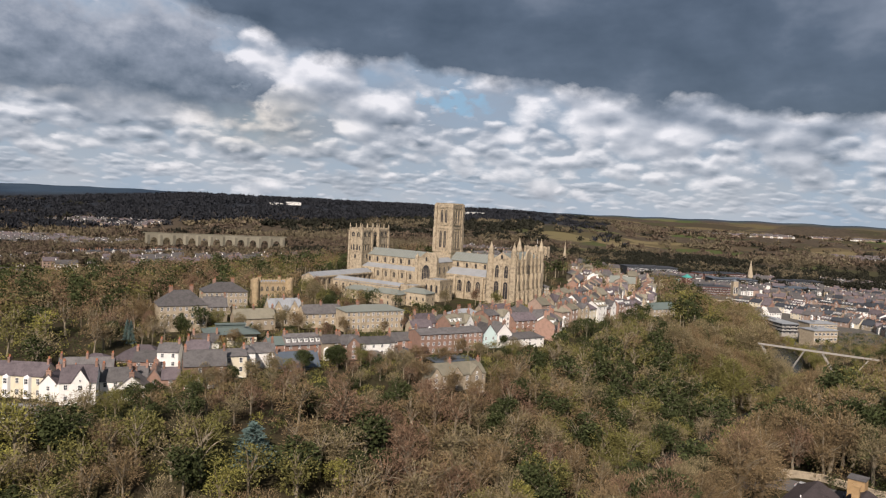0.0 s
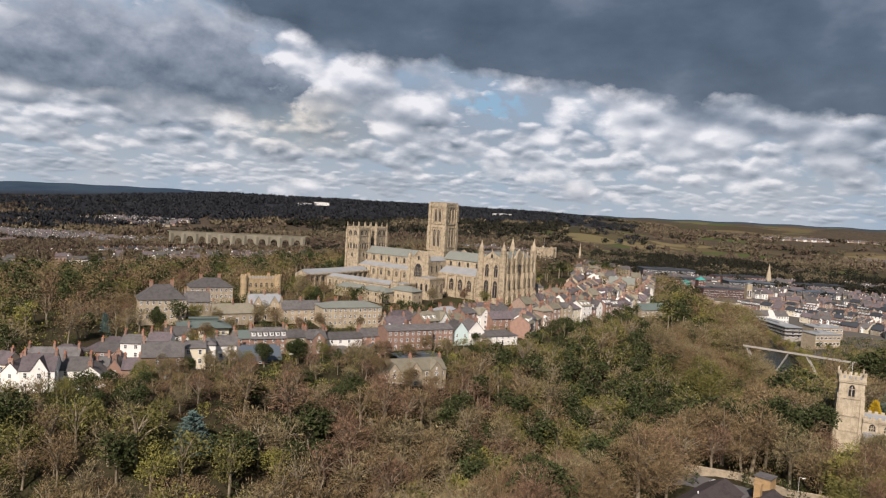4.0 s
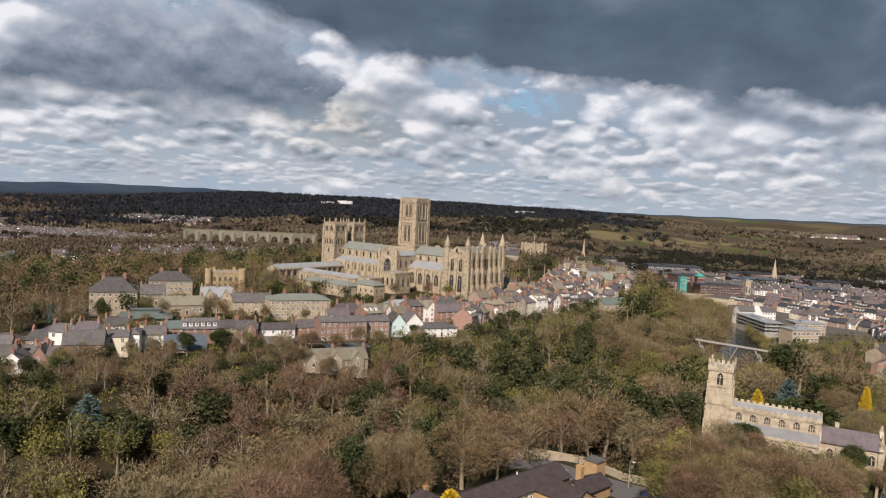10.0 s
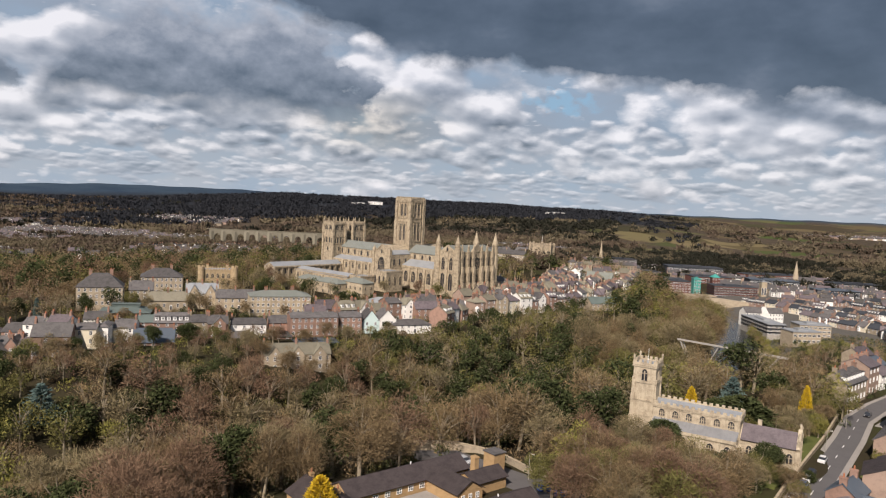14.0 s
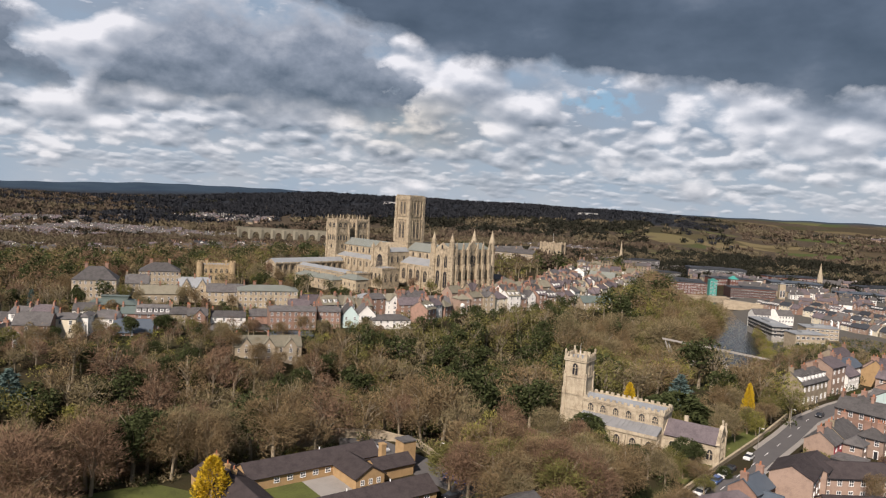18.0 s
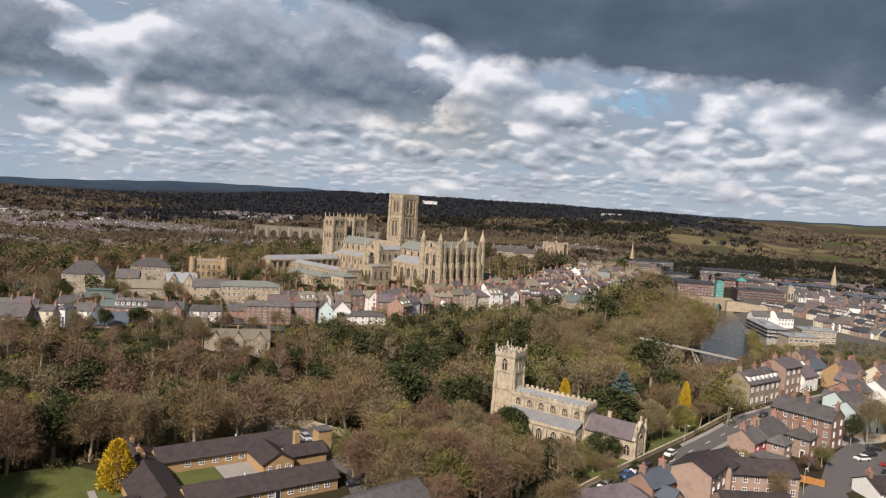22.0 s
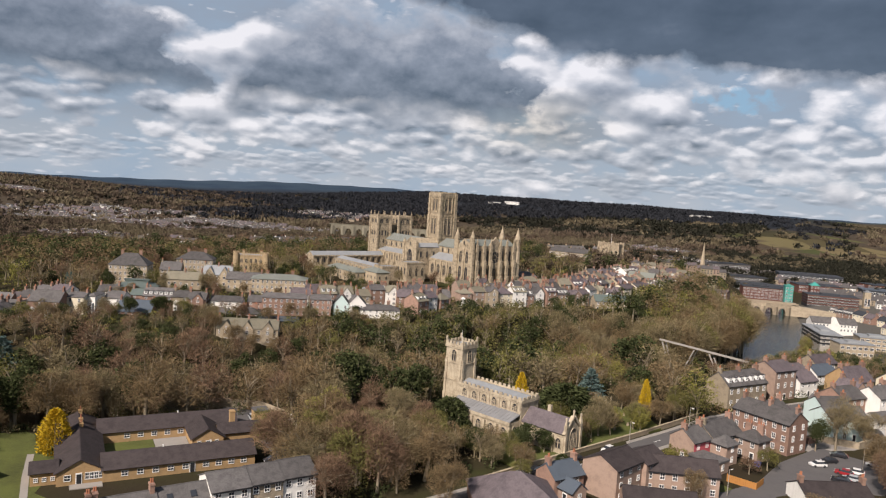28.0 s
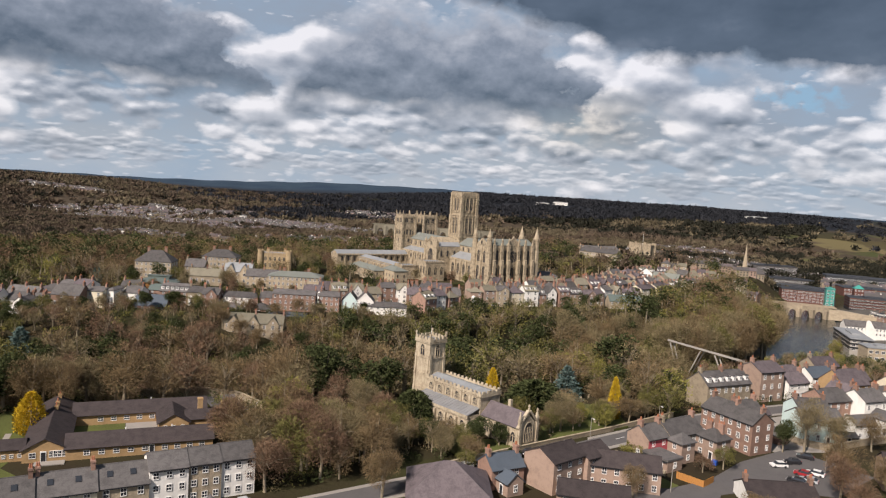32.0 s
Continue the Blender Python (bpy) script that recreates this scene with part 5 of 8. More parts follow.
# the old street behind and beside the cathedral: close-packed houses that step down towards the market
def street(points, seed, z_at, walls, roofs, group, w=(6, 10), d=(8, 10), h=(6, 9.5), skip=0.0, facing=0, floors=None):
    rng = random.Random(seed)
    for (ax, ay), (bx, by) in zip(points[:-1], points[1:]):
        l = math.hypot(bx - ax, by - ay)
        rot = math.degrees(math.atan2(by - ay, bx - ax))
        t = 0.0
        while t < l - 4:
            wd = rng.uniform(*w)
            if rng.random() >= skip:
                k = (t + wd / 2) / l
                x, y = ax + (bx - ax) * k + rng.uniform(-1, 1), ay + (by - ay) * k + rng.uniform(-1, 1)
                he = rng.uniform(*h)
                dep = rng.uniform(*d)
                wall, slate = rng.choice(walls), rng.choice(roofs)
                style = rng.choice(["side", "side", "ends", "bays", "dormers"])
                words = {"render_white": "white-rendered", "render_cream": "cream-rendered", "brick": "red-brick", "brick_brown": "brown-brick", "rubble": "rubble stone", "pale_stone": "pale stone", "render_blue": "pale blue-rendered", "brick_dark": "shaded red-brick"}[wall]
                tops = {"slate": "grey slate", "slate_purple": "purple slate", "tile_red": "red tiled", "stone_slate": "stone-slate", "lead": "pale metal", "blue_slate": "blue slate", "roof_dark": "dark slate"}[slate]
                o = house(x, y, z_at(x, y), wd, dep, he, he + rng.uniform(2.2, 4), rot + facing + rng.uniform(-6, 6), "gable" if rng.random() < 0.85 else "hip", wall, slate, floors or (3 if he > 7.5 else 2), style,
                          f"{words} town house with a {tops} roof", end_windows=rng.random() < 0.5)
                tagged(o, group=group)
            t += wd + rng.choice([0.05, 0.05, 0.6])


here = lambda x, y: float(height(x, y)) + 0.1
OLD = ["brick_brown", "brick", "rubble", "render_white", "brick_brown", "pale_stone", "render_cream", "rubble"]
GREY = ["slate", "slate", "slate_purple", "slate", "slate_purple", "stone_slate", "stone_slate"]
street([(118, -72), (126, -30), (132, 10), (128, 60)], 3, here, OLD, GREY, "houses of the old street")
street([(98, -60), (104, -20), (106, 30), (100, 80), (84, 130)], 5, here, OLD, GREY, "houses of the old street")
street([(84, 0), (84, 50), (70, 110), (48, 160)], 6, here, OLD, GREY, "houses of the old street", skip=0.1)
street([(120, 70), (108, 125), (90, 180)], 7, here, OLD, GREY, "houses of the old street")
street([(60, 90), (40, 150), (10, 200)], 8, here, ["rubble", "pale_stone", "brick"], GREY, "houses of the old street", w=(9, 15), skip=0.1)
street([(30, 185), (80, 215), (104, 225)], 9, here, OLD, GREY, "houses of the old street", h=(7, 11))
street([(0, 225), (40, 260), (80, 275)], 10, here, OLD, GREY, "houses of the old street", h=(7, 11))
street([(72, -172), (84, -150)], 31, here, ["rubble", "pale_stone", "brick", "render_cream", "rubble"], GREY, "houses of the southern street", w=(8, 13), h=(6, 9), skip=0.12)
street([(92, -146), (98, -118), (106, -90)], 33, here, ["brick", "brick", "rubble", "render_white"], GREY, "houses of the southern street", w=(7, 10))
street([(128, -112), (124, -88)], 35, here, ["brick", "render_white"], GREY, "houses of the southern street", w=(7, 10))
street([(64, -262), (44, -280)], 36, here, ["render_white", "brick"], GREY, "houses of the southern street", w=(7, 10), facing=180)
house(146, 24, 2.5, 20, 9, 5.5, 9.0, 62, "gable", "rubble", "copper", 2, "side", "stone hall with a weathered green copper roof", chim="")
house(84, 134, 3, 20, 10, 8, 13, 20, "gable", "pale_stone", "lead_green", 1, "side", "pale stone church hall with a green roof", chim="", cols=5)
house(52, 40, 3, 16, 11, 8, 11, 66, "hip", "pale_stone", "slate", 3, "flat", "stone house beside the cathedral green", chim="rubble")
# low-roofed court building and the green-roofed pavilion at the bend
house(28, -262, -2, 20, 16, 3.2, 8.0, 40, "hip", "brick_brown", "slate_purple", 1, "side", "low building under a big hipped slate roof", chim="")
house(22, -278, -2, 12, 9, 3.2, 6.0, 40, "hip", "brick_brown", "slate_purple", 1, "side", "small annexe under a hipped slate roof", chim="")


def build_pavilion():
    """A modern hall with a low green metal roof on timber-clad storeys."""
    p = thing("college_hall", pose(33, -224, 3, 0, 0, 58), "modern timber-clad hall with a low green metal roof", "hall")
    part("wall", Shape().box(-10, -7, -5, 10, 7, 4.4), "render_cream", p)
    part("timber_bay", Shape().box(-10.3, -7.4, -3, -3, -6.9, 4.0), "timber", p, "orange timber cladding")
    part("roof", Shape().hipped(-10, -7, 10, 7, 4.5, 6.6, 1.4), "copper", p)
    part("roof_light", Shape().box(-6, -1.6, 6.2, 6, 1.6, 7.4).box(-6.4, -2, 7.4, 6.4, 2, 7.7), ["copper"], p)
    for i in range(5):
        window(p, -8.8 + i * 1.4, -7.4, 0.6, 0, 1.1, 1.6, "timber")
        window(p, -1.4 + i * 2.3, -7.0, 1.2, 0, 1.3, 1.6)
        window(p, -8.8 + i * 1.4, -7.4, -2.2, 0, 1.1, 1.6, "timber")


build_pavilion()


def build_gatehouse():
    """A crenellated yellow-stone house with corner towers."""
    g = thing("towered_house", pose(-40, -131.5, 5, 0, 0, 62), "battlemented yellow sandstone house with round corner towers", "house")
    part("wall", Shape().box(-10, -6, -6, 10, 6, 10.5), "ochre_stone", g)
    part("battlement", Shape().battlement(-10.2, -6.2, 10.2, 6.2, 10.4, 1.3, 1.6, 0.4), "ochre_stone", g)
    part("roof", Shape().box(-9.6, -5.6, 10.5, 9.6, 5.6, 10.9), "lead", g)
    for x in (-10, 10):
        t = part("corner_tower", Shape().prism(x, -6, -4, 12.6, 2.1, 2.0, 12), "ochre_stone", g)
        for i in range(6):
            a = math.pi * i / 3
            t2 = part("merlon", Shape().box(-0.5, -0.2, 12.6, 0.5, 0.2, 13.6), "ochre_stone", t)
            t2.matrix_basis = pose(x + 1.8 * math.cos(a), -6 + 1.8 * math.sin(a), 0, 0, 0, math.degrees(a) + 90)
        chimney(g, x * 0.6, 2, 10.5, 13.4, 1.6, 0.8, "ochre_stone", 3)
    for f in range(2):
        for i in range(5):
            lancet(g, -6.4 + i * 3.2, -6, 1.4 + f * 4.6, 1.3, 2.6, 0, 2)


build_gatehouse()


def build_glass_wing():
    w = thing("glass_wing", pose(118, -180, -1, 0, 0, 62), "low glass-fronted modern wing with a flat blue-grey roof", "building")
    part("wall", Shape().box(-9, -4, -5, 9, 4, 3.0), "dark_paint", w)
    part("roof", Shape().box(-9.6, -4.8, 3.05, 9.6, 4.4, 3.5).box(-8, -2.4, 3.5, 8, 2, 4.3), "blue_slate", w)
    for i in range(9):
        window(w, -8 + i * 2, -4, 0.4, 0, 1.7, 2.3, "dark_paint")


build_glass_wing()


# ---- castle keep ----
def build_keep():
    z = float(height(-48, 250))
    k = thing("castle_keep", pose(-48, 250, 0, 0, 0, 10), "octagonal sandstone castle keep with battlements on a grassy mound", "castle")
    part("wall", Shape().prism(0, 0, z - 4, 26, 12.6, 12.2, 8), "sandstone", k)
    for i in range(8):
        a = math.pi * (i + 0.5) / 4
        part("corner_turret", Shape().prism(12.2 * math.cos(a), 12.2 * math.sin(a), z - 4, 28.4, 1.4, 1.1, 6), "sandstone", k)
    for i in range(40):
        a = 2 * math.pi * i / 40
        o = part("merlon", Shape().box(-0.5, -0.4, 26, 0.5, 0.4, 27.2), "sandstone", k)
        o.matrix_basis = pose(11.4 * math.cos(a), 11.4 * math.sin(a), 0, 0, 0, math.degrees(a) + 90)
    for i in range(8):
        a = math.pi * i / 4
        for zz in (z + 3, z + 7.5):
            for d in (-2.2, 2.2):
                lancet(k, 11.55 * math.cos(a) - d * math.sin(a), 11.55 * math.sin(a) + d * math.cos(a), zz, 1.2, 2.4, math.degrees(a) + 90)
    part("flagpole", Shape().prism(0, 0, 24, 37, 0.14, 0.06, 6), "white_paint", k)
    part("roof", Shape().prism(0, 0, 25, 25.6, 11, 11, 8), "lead", k)
    for x, y, l, d, h, r in ((-60, 205, 40, 12, 16, 20), (-110, 250, 46, 12, 15, 80), (-90, 300, 44, 12, 14, 10)):
        b = house(x, y, here(x, y), l, d, h - 4, h, r, "gable", "rubble", "slate", 3, "flat", "long sandstone castle range with a slate roof", chim="rubble", category="castle range")


build_keep()


def build_mound():
    """The grassy slope below the keep."""
    rings, n = (10.0, 15.0, 21.0, 27.0, 33.0), 32
    vs = [(-48 + r * math.cos(2 * math.pi * i / n), 250 + r * math.sin(2 * math.pi * i / n)) for r in rings for i in range(n)]
    vs = [(x, y, float(height(x, y)) + 0.3) for x, y in vs]
    fs = [(k * n + i, (k + 1) * n + i, (k + 1) * n + (i + 1) % n, k * n + (i + 1) % n) for k in range(len(rings) - 1) for i in range(n)]
    tagged(new("grass_mound", mesh_of("grass_mound", vs, fs, "lawn")), "steep mown grass mound below the castle keep", "lawn", kind="structure")
    FOOT.append((-48, 250, 33))


build_mound()


# ---- bridges ----
def build_footbridge():
    """A slim concrete footbridge on pairs of tapering fingers."""
    f = thing("footbridge", pose(0, 0, 0), "slender pale concrete footbridge high over the river", "bridge")
    a, b = Vector((211, -9.4, -0.4)), Vector((268, -16.8, 0.5))
    d = (b - a).normalized()
    n = Vector((-d.y, d.x, 0)) * 1.2
    s = Shape().slab(a - n, b - n, b + n, a + n, 0.4)
    part("deck", s, "concrete", f)
    for sgn in (-1, 1):
        s = Shape().slab(a + n * sgn, b + n * sgn, b + n * sgn * 0.86, a + n * sgn * 0.86, -0.6)
        p = part("parapet", s, "concrete", f)
    for base, tops in (((a + d * 12) + Vector((0, 0, -22)), (a + d * 2, a + d * 23)), ((a + d * 42) + Vector((0, 0, -17)), (a + d * 32, a + d * 53))):
        for top in tops:
            for k in (-0.7, 0.7):
                u = n.normalized() * k
                s = Shape().solid([base + u - d * 0.35, base + u + d * 0.35, base + u * 1.6 + d * 0.35, base + u * 1.6 - d * 0.35,
                                   top + u * 1.4 - d * 0.3 - Vector((0, 0, 0.8)), top + u * 1.4 + d * 0.3 - Vector((0, 0, 0.8)), top + u * 2 + d * 0.3 - Vector((0, 0, 0.8)), top + u * 2 - d * 0.3 - Vector((0, 0, 0.8))],
                                  [(3, 2, 1, 0), (4, 5, 6, 7), (0, 1, 5, 4), (1, 2, 6, 5), (2, 3, 7, 6), (3, 0, 4, 7)])
                part("leg", s, "concrete", f)


build_footbridge()


def build_old_bridge(m, spans, span, z0, z1, wide, label, stone="pale_stone", approach=0.0):
    """A stone bridge of round arches between piers with cutwaters."""
    b = thing("stone_bridge", m, label, "bridge")
    total = spans * span
    n = 10
    for i in range(spans):
        x0 = -total / 2 + i * span
        pier, r = span * 0.2, span * 0.3
        xs = [x0 + pier + 2 * r * k / n for k in range(n + 1)]
        zs = [z0 + (z1 - z0) * 0.12 + (z1 - z0) * 0.5 * math.sqrt(max(0, 1 - ((x - x0 - span / 2) / r) ** 2)) for x in xs]
        y = wide / 2
        s = Shape().solid([(xs[k], q, z) for k in range(n + 1) for q, z in ((-y, zs[k]), (-y, z1), (y, zs[k]), (y, z1))],
                          [f for k in range(0, 4 * n, 4) for f in ((k, k + 4, k + 5, k + 1), (k + 3, k + 7, k + 6, k + 2), (k + 2, k + 6, k + 4, k))])
        part("arch", s, stone, b)
    for i in range(spans + 1):
        x = -total / 2 + i * span
        s = Shape().box(x - span * 0.2, -wide / 2, z0 - 4, x + span * 0.2, wide / 2, z1)
        s.solid([(x - span * 0.2, -wide / 2, z0 - 4), (x, -wide / 2 - 2.5, z0 - 4), (x + span * 0.2, -wide / 2, z0 - 4), (x - span * 0.2, -wide / 2, z1 - 3), (x, -wide / 2 - 2.5, z1 - 3), (x + span * 0.2, -wide / 2, z1 - 3)], [(0, 1, 4, 3), (1, 2, 5, 4), (3, 4, 5)])
        part("pier", s, stone, b)
    if approach:
        part("approach_ramp", Shape().solid([(total / 2 + 1, -wide / 2, z0), (total / 2 + approach, -wide / 2, z0), (total / 2 + approach, wide / 2, z0), (total / 2 + 1, wide / 2, z0), (total / 2 + 1, -wide / 2, z1 - 0.5), (total / 2 + approach, -wide / 2, z0 + 5), (total / 2 + approach, wide / 2, z0 + 5), (total / 2 + 1, wide / 2, z1 - 0.5)], [(3, 2, 1, 0), (4, 5, 6, 7), (0, 1, 5, 4), (1, 2, 6, 5), (2, 3, 7, 6), (3, 0, 4, 7)]), stone, b)
    part("deck", Shape().box(-total / 2 - 8, -wide / 2 + 0.4, z1 - 0.4, total / 2 + 8, wide / 2 - 0.4, z1 + 0.1), "asphalt", b)
    for sy in (-1, 1):
        part("parapet", Shape().box(-total / 2 - 8, sy * wide / 2 - 0.3, z1, total / 2 + 8, sy * wide / 2 + 0.3, z1 + 1.2), stone, b)
    return b


build_old_bridge(pose(77.0, 324.0, 0, 0, 0, 40), 4, 11.0, -26, -15.5, 9, "old brown stone bridge of round arches over the river", "rubble", 55.0)
build_old_bridge(pose(-793, 458, 0, 0, 0, 50), 11, 21.5, -30, -11.8, 8, "long railway viaduct of weathered stone arches", "stone_slate")


# ---- low town beyond the old bridge ----
def office(name, x, y, z, L, D, h, rot, wall, roofmat, floors, label, bands=None, category="office building"):
    o = thing(name, pose(x, y, z, 0, 0, rot), label, category)
    FOOT.append((x, y, max(L, D) * 0.62))
    FAR.append([])
    part("wall", Shape().box(-L / 2, -D / 2, -5, L / 2, D / 2, h), wall, o)
    part("roof", Shape().box(-L / 2 - 0.4, -D / 2 - 0.4, h + 0.01, L / 2 + 0.4, D / 2 + 0.4, h + 0.6).box(-L / 5, -D / 5, h + 0.6, L / 6, D / 5, h + 1.8), roofmat, o)
    fh = h / floors
    n = max(2, int(L / 3.4))
    m = max(1, int(D / 3.6))
    for f in range(floors):
        if bands:
            part("floor_band", Shape().box(-L / 2 - 0.25, -D / 2 - 0.25, fh * f + fh * 0.62, L / 2 + 0.25, D / 2 + 0.25, fh * f + fh), bands, o)
        for i in range(n):
            window(o, -L / 2 + L * (i + 0.5) / n, -D / 2, fh * f + fh * 0.2, 0, 2.2, round(fh * 0.42, 1), "dark_paint" if bands else "white_paint")
        for i in range(m):
            window(o, L / 2, -D / 2 + D * (i + 0.5) / m, fh * f + fh * 0.2, 90, 2.2, round(fh * 0.42, 1), "dark_paint" if bands else "white_paint")
    panes(o, FAR.pop())
    return o


def warehouse():
    h = house(170, 262, -21, 34, 11, 6.5, 10.5, 48, "gable", "render_white", "slate", 2, "flat", "long white riverside building with a grey slate roof", chim="")
    part("front_gable", Shape().box(-3, -6.2, -5, 3, -5.4, 6.5).gable(-3, -6.2, 3, -1, 6.5, 11.6, "y"), "render_white", h)


warehouse()
office("riverside_office", 187, 211, -22, 46, 14, 8, -48, "concrete", "lead", 3, "grey concrete office block with bands of dark glass", "dark_paint")
office("riverside_office", 219, 222, -22, 24, 15, 8.5, 40, "rubble", "lead", 3, "buff stone office block with a pale metal roof")
office("riverside_office", 224, 176, -21, 22, 14, 8, 50, "rubble", "lead", 2, "low buff stone block with a pale curved roof")
office("shopping_centre", 20, 420, -24, 40, 22, 12, 40, "brick_dark", "roof_dark", 4, "red-brick shopping building with a dark roof")
office("teal_stair_tower", 48, 424, -24, 8, 9, 17, 40, "teal", "teal", 5, "turquoise glazed stair tower of a shopping centre", category="stair tower")
# a solid dark wall paints the shade inside the car park's decks
office("car_park", 80, 448, -24, 48, 24, 11, 40, "dark_paint", "roof_dark", 4, "multi-storey car park of red brick with dark-painted bands for open decks", "brick_dark", "car park")
office("lift_tower", 108, 466, -24, 6, 6, 18, 40, "pale_stone", "lead", 1, "pale stone lift tower of the car park", category="tower")
house(52, 470, -24, 9, 9, 17, 21, 40, "hip", "brick_dark", "teal", 4, "flat", "square brick tower with a green pyramid roof", chim="", category="tower")
# dark wall and roof materials paint cloud shade onto these blocks
for i, (x, y, l, d, h) in enumerate([(-40, 520, 60, 24, 9), (10, 560, 50, 30, 8), (80, 590, 60, 26, 10), (-110, 590, 70, 30, 9), (-60, 680, 80, 34, 12), (40, 720, 90, 30, 9), (160, 560, 50, 20, 8), (-190, 690, 60, 26, 14), (150, 700, 70, 24, 9)]):
    office("town_block", x, y, here(x, y), l, d, h, 30 + (i * 17) % 30, ["roof_dark", "brick_dark", "roof_dark", "slate"][i % 4], ["roof_dark", "roof_dark", "blue_slate", "roof_dark"][i % 4], 2, ["flat-roofed town block in grey darkened for cloud shade", "long brick town block with cloud shade in its colour", "town block in purple-grey darkened for cloud shade, slate roof", "town block in slate grey for cloud shade, blue-grey roof"][i % 4], category="building")
office("far_block", -1273, 2214, 30, 90, 14, 9, 55, "render_white", "lead", 2, "long white building on the far hillside", category="building")
office("far_block", -1795, 1672, 34, 60, 16, 10, 40, "render_white", "lead", 3, "pale three-storey block on the wooded hill", category="building")
office("far_block", -1794, 1578, 30, 50, 14, 8, 40, "render_white", "lead", 2, "pale low block on the wooded hill", category="building")
house(-1583, 431, -34, 16, 10, 6, 9, 40, "gable", "render_white", "slate", 2, "flat", "white house standing alone on the valley side", chim="")
street([(-800, 190), (-772, 275), (-758, 355)], 41, lambda x, y: here(x, y) + 4.5, ["rubble", "render_cream", "pale_stone", "brick_brown", "render_white"], ["slate", "roof_dark"], "houses of the valley terrace", w=(7, 10), h=(6, 8), skip=0.1)
TOWN = ["brick_brown", "render_white", "rubble", "brick", "render_cream", "brick_brown"]
# low-town roofs, their colour darkened for the cloud shade over them
LOW = ["roof_dark", "slate", "slate_purple", "roof_dark"]
street([(120, 370), (170, 350), (230, 330)], 21, here, TOWN, LOW, "houses of the low town", w=(7, 12), h=(4.2, 6.2))
street([(150, 400), (220, 380), (300, 360)], 22, here, TOWN, LOW, "houses of the low town", w=(7, 12), h=(4.2, 6.2))
street([(190, 310), (250, 280), (300, 250)], 23, here, TOWN, LOW, "houses of the low town", w=(7, 12), h=(4.2, 6.2))
street([(236, 330), (262, 270), (282, 210), (296, 150)], 24, here, ["render_white", "brick", "brick_brown"], LOW, "houses of the low town", w=(7, 11), h=(4.2, 6.2))
street([(260, 345), (284, 280), (304, 215), (318, 150), (322, 90)], 25, here, ["render_white", "brick", "rubble"], LOW, "houses of the low town", w=(7, 11), h=(4.2, 6.2))
street([(300, 330), (330, 260), (345, 190), (352, 120)], 26, here, TOWN, LOW, "houses of the low town", h=(4.2, 6.2), skip=0.15)
street([(180, 460), (260, 430), (340, 400)], 27, here, ["brick_brown", "brick", "rubble"], LOW, "houses of the low town", w=(8, 13), h=(4.2, 6.2), skip=0.1)
street([(120, 520), (210, 500), (300, 470)], 28, here, ["brick_brown", "brick", "rubble"], LOW, "houses of the low town", w=(8, 13), h=(4.2, 6.2), skip=0.25)
street([(200, 620), (300, 580)], 29, here, ["brick"], LOW, "houses of the low town", w=(9, 14), h=(4.2, 6.2), skip=0.2)


def spire_church(x, y, top, label):
    z = here(x, y)
    c = thing("spired_church", pose(x, y, 0, 0, 0, 20), label, "church")
    part("tower", Shape().box(-3, -3, z - 3, 3, 3, z + 16), "rubble", c)
    part("spire", Shape().prism(0, 0, z + 16, top, 3.2, 0.0, 8), "pale_stone", c)
    part("nave", Shape().box(3, -5, z - 3, 24, 5, z + 9).gable(3, -5, 24, 5, z + 9, z + 14), "rubble", c)
    part("roof", Shape().pitched(3.1, -5, 24, 5, z + 9, z + 14.3, 0.4, 0.2), "slate", c)


spire_church(-152, 567, 22, "stone church with a slim pointed spire")
spire_church(95, 640, 12, "dark stone church with a pointed spire")


# ---- trees ----
rng = np.random.default_rng(7)


def limb(a, b, r0, r1, k=3):
    a, b = np.asarray(a, float), np.asarray(b, float)
    d = unit(b - a)
    u = unit(np.cross(d, [0.3, 0.2, 0.9] if abs(d[2]) < 0.95 else [1.0, 0, 0]))
    w = np.cross(d, u)
    t = np.arange(k) * 2 * np.pi / k
    va = a + r0 * (np.cos(t)[:, None] * u + np.sin(t)[:, None] * w)
    vb = b + r1 * (np.cos(t)[:, None] * u + np.sin(t)[:, None] * w)
    f = []
    for i in range(k):
        j = (i + 1) % k
        f += [(i, j, k + j), (i, k + j, k + i)]
    return np.concatenate([va, vb]), np.array(f)


def join(pieces):
    vs, fs, k = [], [], 0
    for v, f in pieces:
        vs.append(v)
        fs.append(f + k)
        k += len(v)
    return np.concatenate(vs), np.concatenate(fs)


def crown_points(n, R, z0, z1, r, lobes=13):
    """Points on the skins of the overlapping lobes that make an uneven domed crown, and the way each looks out of its lobe."""
    c = unit(r.normal(size=(lobes, 3)) + [0, 0, 0.05]) * r.uniform(0.35, 0.66, (lobes, 1))
    size = r.uniform(0.34, 0.54, lobes)
    k = r.integers(0, lobes, n)
    out = unit(r.normal(size=(n, 3)) + [0, 0, 0.35])
    p = c[k] + out * (0.35 + 0.65 * r.uniform(0, 1, (n, 1)) ** 0.5) * size[k][:, None]
    p[:, 2] = np.clip(p[:, 2], -0.9, 1.05)
    return p * [R, R, (z1 - z0) / 2] + [0, 0, (z0 + z1) / 2], out


